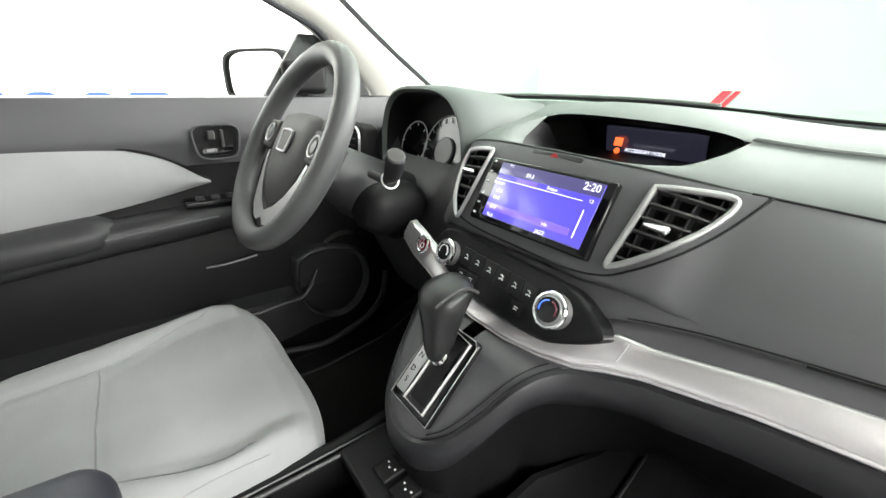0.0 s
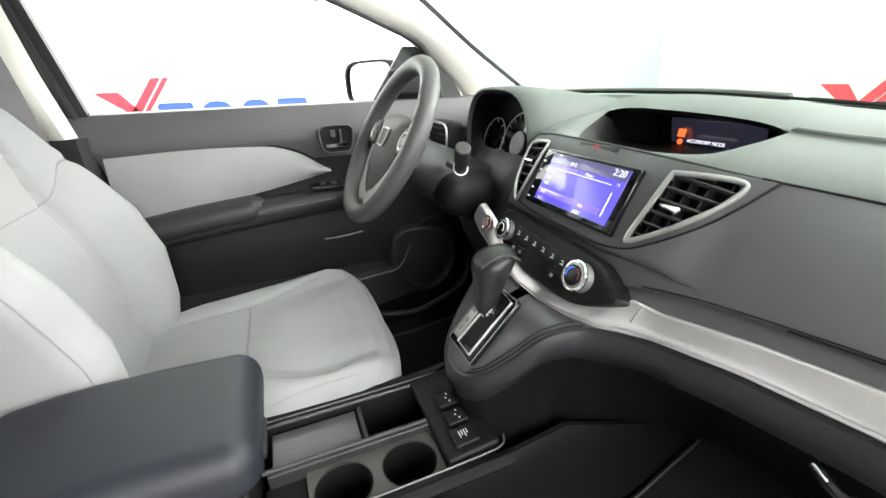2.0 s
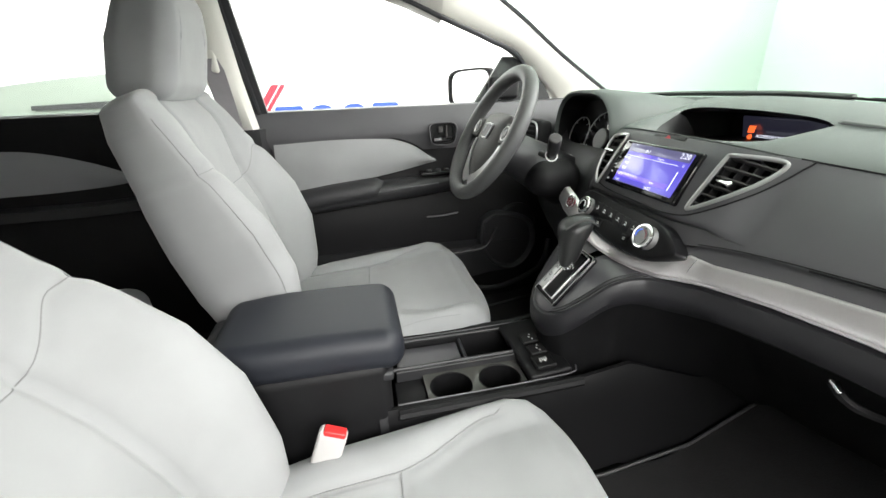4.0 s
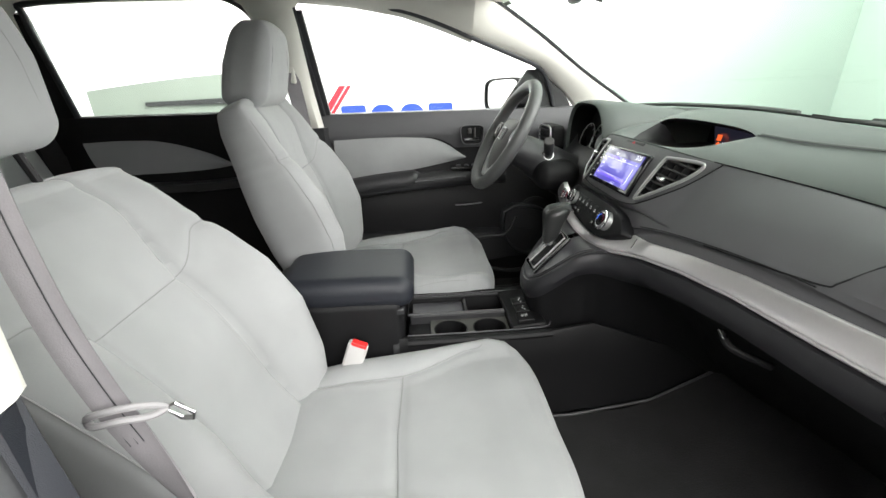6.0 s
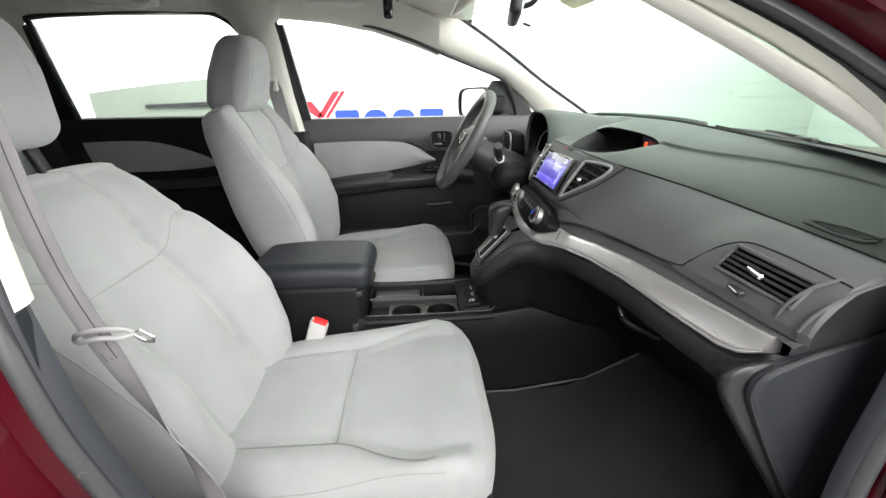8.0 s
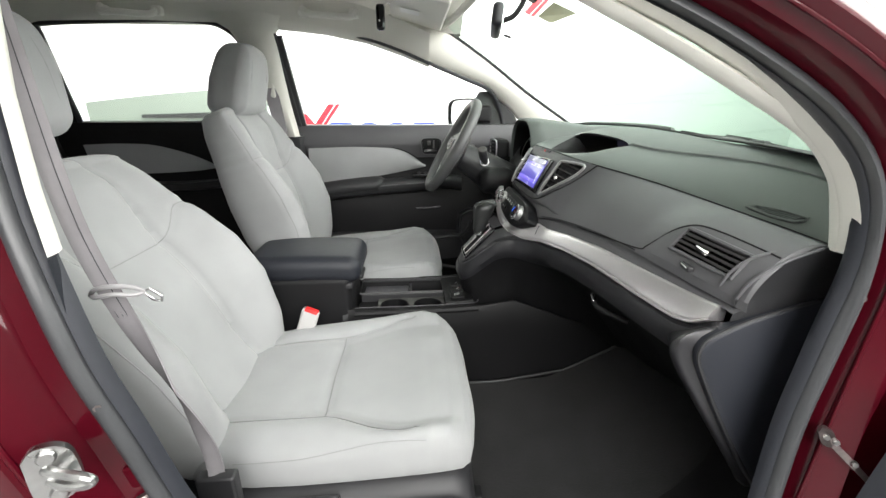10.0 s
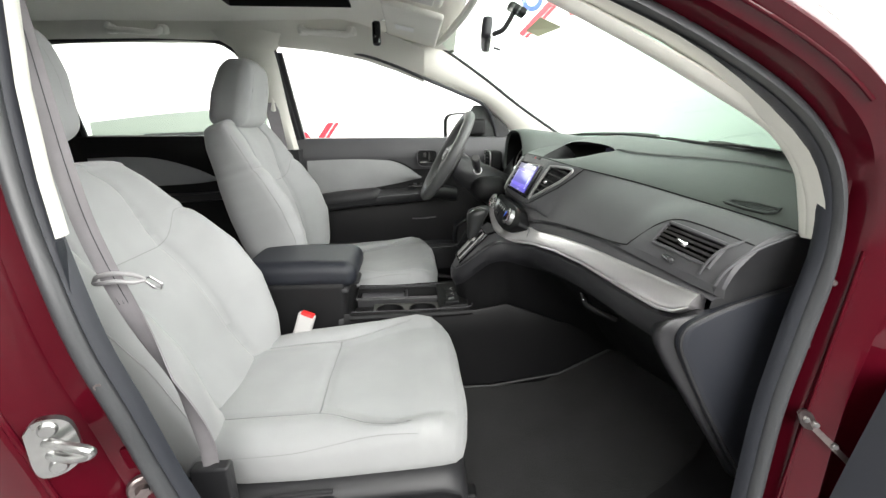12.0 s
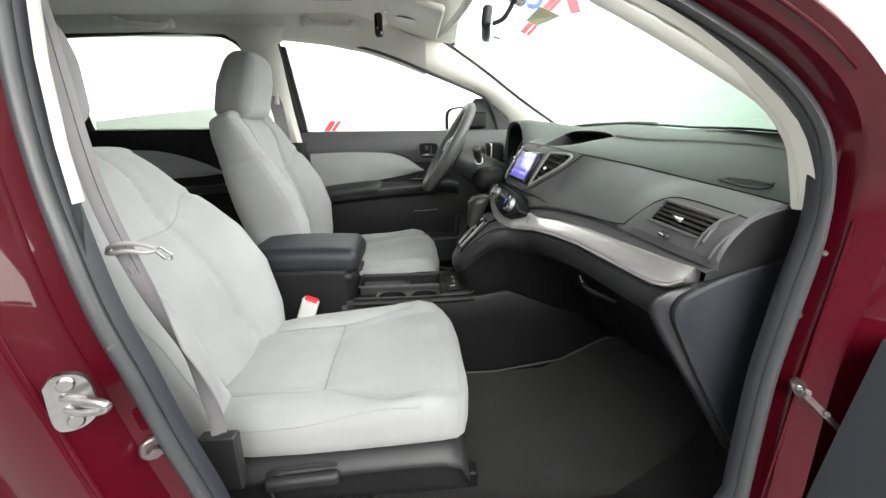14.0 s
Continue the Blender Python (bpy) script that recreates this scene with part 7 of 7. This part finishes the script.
part("base", rbox((-1.25, 0, 0.39), (0.46, 1.12, 0.13), 0.02), "plastic_dark", bench, "black bench base")
for y in (-0.36, 0.36):
    part("headrest", rbox((-1.70, y, 1.10), (0.10, 0.26, 0.15), 0.045, cuts=4, seg=4), "fabric_side", bench, "grey fabric headrest")

# ---------------------------------------------------------------- belts


def ribbon(pts, width, side, thick=0.0012, fold=0.0):
    rows = []
    n = len(pts)
    for i, p in enumerate(pts):
        s = Vector(lerp(i / (n - 1), side)).normalized() * (width / 2)
        d = (Vector(pts[min(n - 1, i + 1)]) - Vector(pts[max(0, i - 1)])).normalized()
        nn = d.cross(s).normalized() * thick
        rows.append([p - s + nn, p - s * 0.4 + nn * (1 + fold), p + s * 0.4 + nn * (1 - fold), p + s + nn, p + s - nn, p - s - nn])
    return loft(rows)


bl = thing("seat_belt", (-0.48, -0.64, 0.9), "grey woven passenger seat belt hanging beside the seat", "seat belt", "seat belts")
path = spline([(-0.575, -0.600, 1.25), (-0.553, -0.622, 1.16), (-0.536, -0.640, 1.083), (-0.529, -0.645, 1.02), (-0.519, -0.648, 0.951), (-0.500, -0.650, 0.876), (-0.468, -0.650, 0.772), (-0.447, -0.648, 0.703), (-0.432, -0.646, 0.625), (-0.432, -0.646, 0.56)], 44)
part("webbing", ribbon(path, 0.022, ((0, 0.8, 0.55, 0.16), (0.55, 0.8, 0.5, 0.16), (0.72, 0.5, -0.75, 0.3), (0.86, 0.9, 0.0, 0.2), (1, 0.85, 0.45, 0.16)), fold=1.2), "belt", bl, "grey woven webbing")
for o in (-0.0045, 0.0005, 0.005):
    part("fold_line", tube([p + Vector((0.8 * o - 0.0012, 0.5 * o - 0.0020, 0.0)) for p in path[:26]], 0.0005, 5), "rubber", bl, "dark fold of the webbing")
tg = part("tongue", tube(spline([(-0.521, -0.656, 0.884), (-0.508, -0.665, 0.895), (-0.490, -0.663, 0.898), (-0.474, -0.654, 0.893), (-0.466, -0.647, 0.884), (-0.474, -0.655, 0.883), (-0.490, -0.664, 0.888), (-0.508, -0.666, 0.886), (-0.521, -0.656, 0.884)], 40)[:-1], 0.0029, 8, True), "tongue", bl, "grey looped belt tongue")
part("latch_plate", tube([(-0.467, -0.647, 0.884), (-0.459, -0.646, 0.887), (-0.447, -0.645, 0.876), (-0.449, -0.645, 0.870), (-0.457, -0.646, 0.872)], 0.0020, 8, True), "zinc", tg, "bright slotted latch plate")
part("anchor_cover", rbox((-0.432, -0.646, 0.538), (0.056, 0.022, 0.10), 0.005), "plastic", bl, "black anchor cover")
bk = thing("belt_buckle", (-0.40, -0.155, 0.55), "light grey belt buckle with red release button", "belt buckle")
bm_ = pose(0, 0, 0, 0, 20, -8).to_3x3()
part("case", rbox((-0.417, -0.158, 0.565), (0.044, 0.022, 0.085), 0.007, m=bm_), "beltgrey", bk, "light grey buckle case")
part("release_button", rbox(Vector((-0.417, -0.158, 0.565)) + bm_ @ Vector((0.002, -0.002, 0.040)), (0.034, 0.017, 0.012), 0.003, m=bm_), "red_plastic", bk, "red release button")
part("stalk", tube([(-0.43, -0.157, 0.53), (-0.455, -0.155, 0.47), (-0.47, -0.155, 0.44)], 0.011, 8, flat=0.6), "plastic_dark", bk, "black stalk")
bd = thing("seat_belt", (-0.65, 0.55, 1.1), "grey woven driver seat belt on the far pillar", "seat belt", "seat belts")
part("webbing", ribbon(spline([(-0.655, 0.555, 1.17), (-0.645, 0.57, 1.05), (-0.635, 0.585, 0.9), (-0.62, 0.59, 0.7)], 16), 0.046, ((0, 0.8, 0.3, 0), (1, 0.8, 0.3, 0))), "belt", bd)

# ---------------------------------------------------------------- the open door beside the camera
od = thing("door_3", (0.52, -0.80, 0.3), "open front passenger door, black inner panel", "car door", kind="structure")
hx = Vector((0.470, -0.742, 0))
way = Vector((0.45, -0.893, 0)).normalized()
inn = Vector((-way.y, way.x, 0))
if inn.x > 0:
    inn = -inn


def dp(u, d, z):
    return hx + way * u + inn * d + Vector((0, 0, z))


part("inner_panel", loft([[dp(u, d, z) for u, z in ((0.0, 0.30), (0.0, 0.50), (0.012, 0.64), (0.025, 0.776), (0.25, 0.80), (0.95, 0.82), (0.95, 0.30))] for d in (0.0, 0.03)]), "vinyl", od, "dark inner trim panel", sharp=30)
part("outer_skin", loft([[dp(u, d, z) for u, z in ((0.02, 0.25), (0.02, 0.55), (0.04, 0.77), (0.98, 0.81), (1.0, 0.25))] for d in (-0.002, -0.06)]), "red", od, "dark red outer door skin", sharp=30)
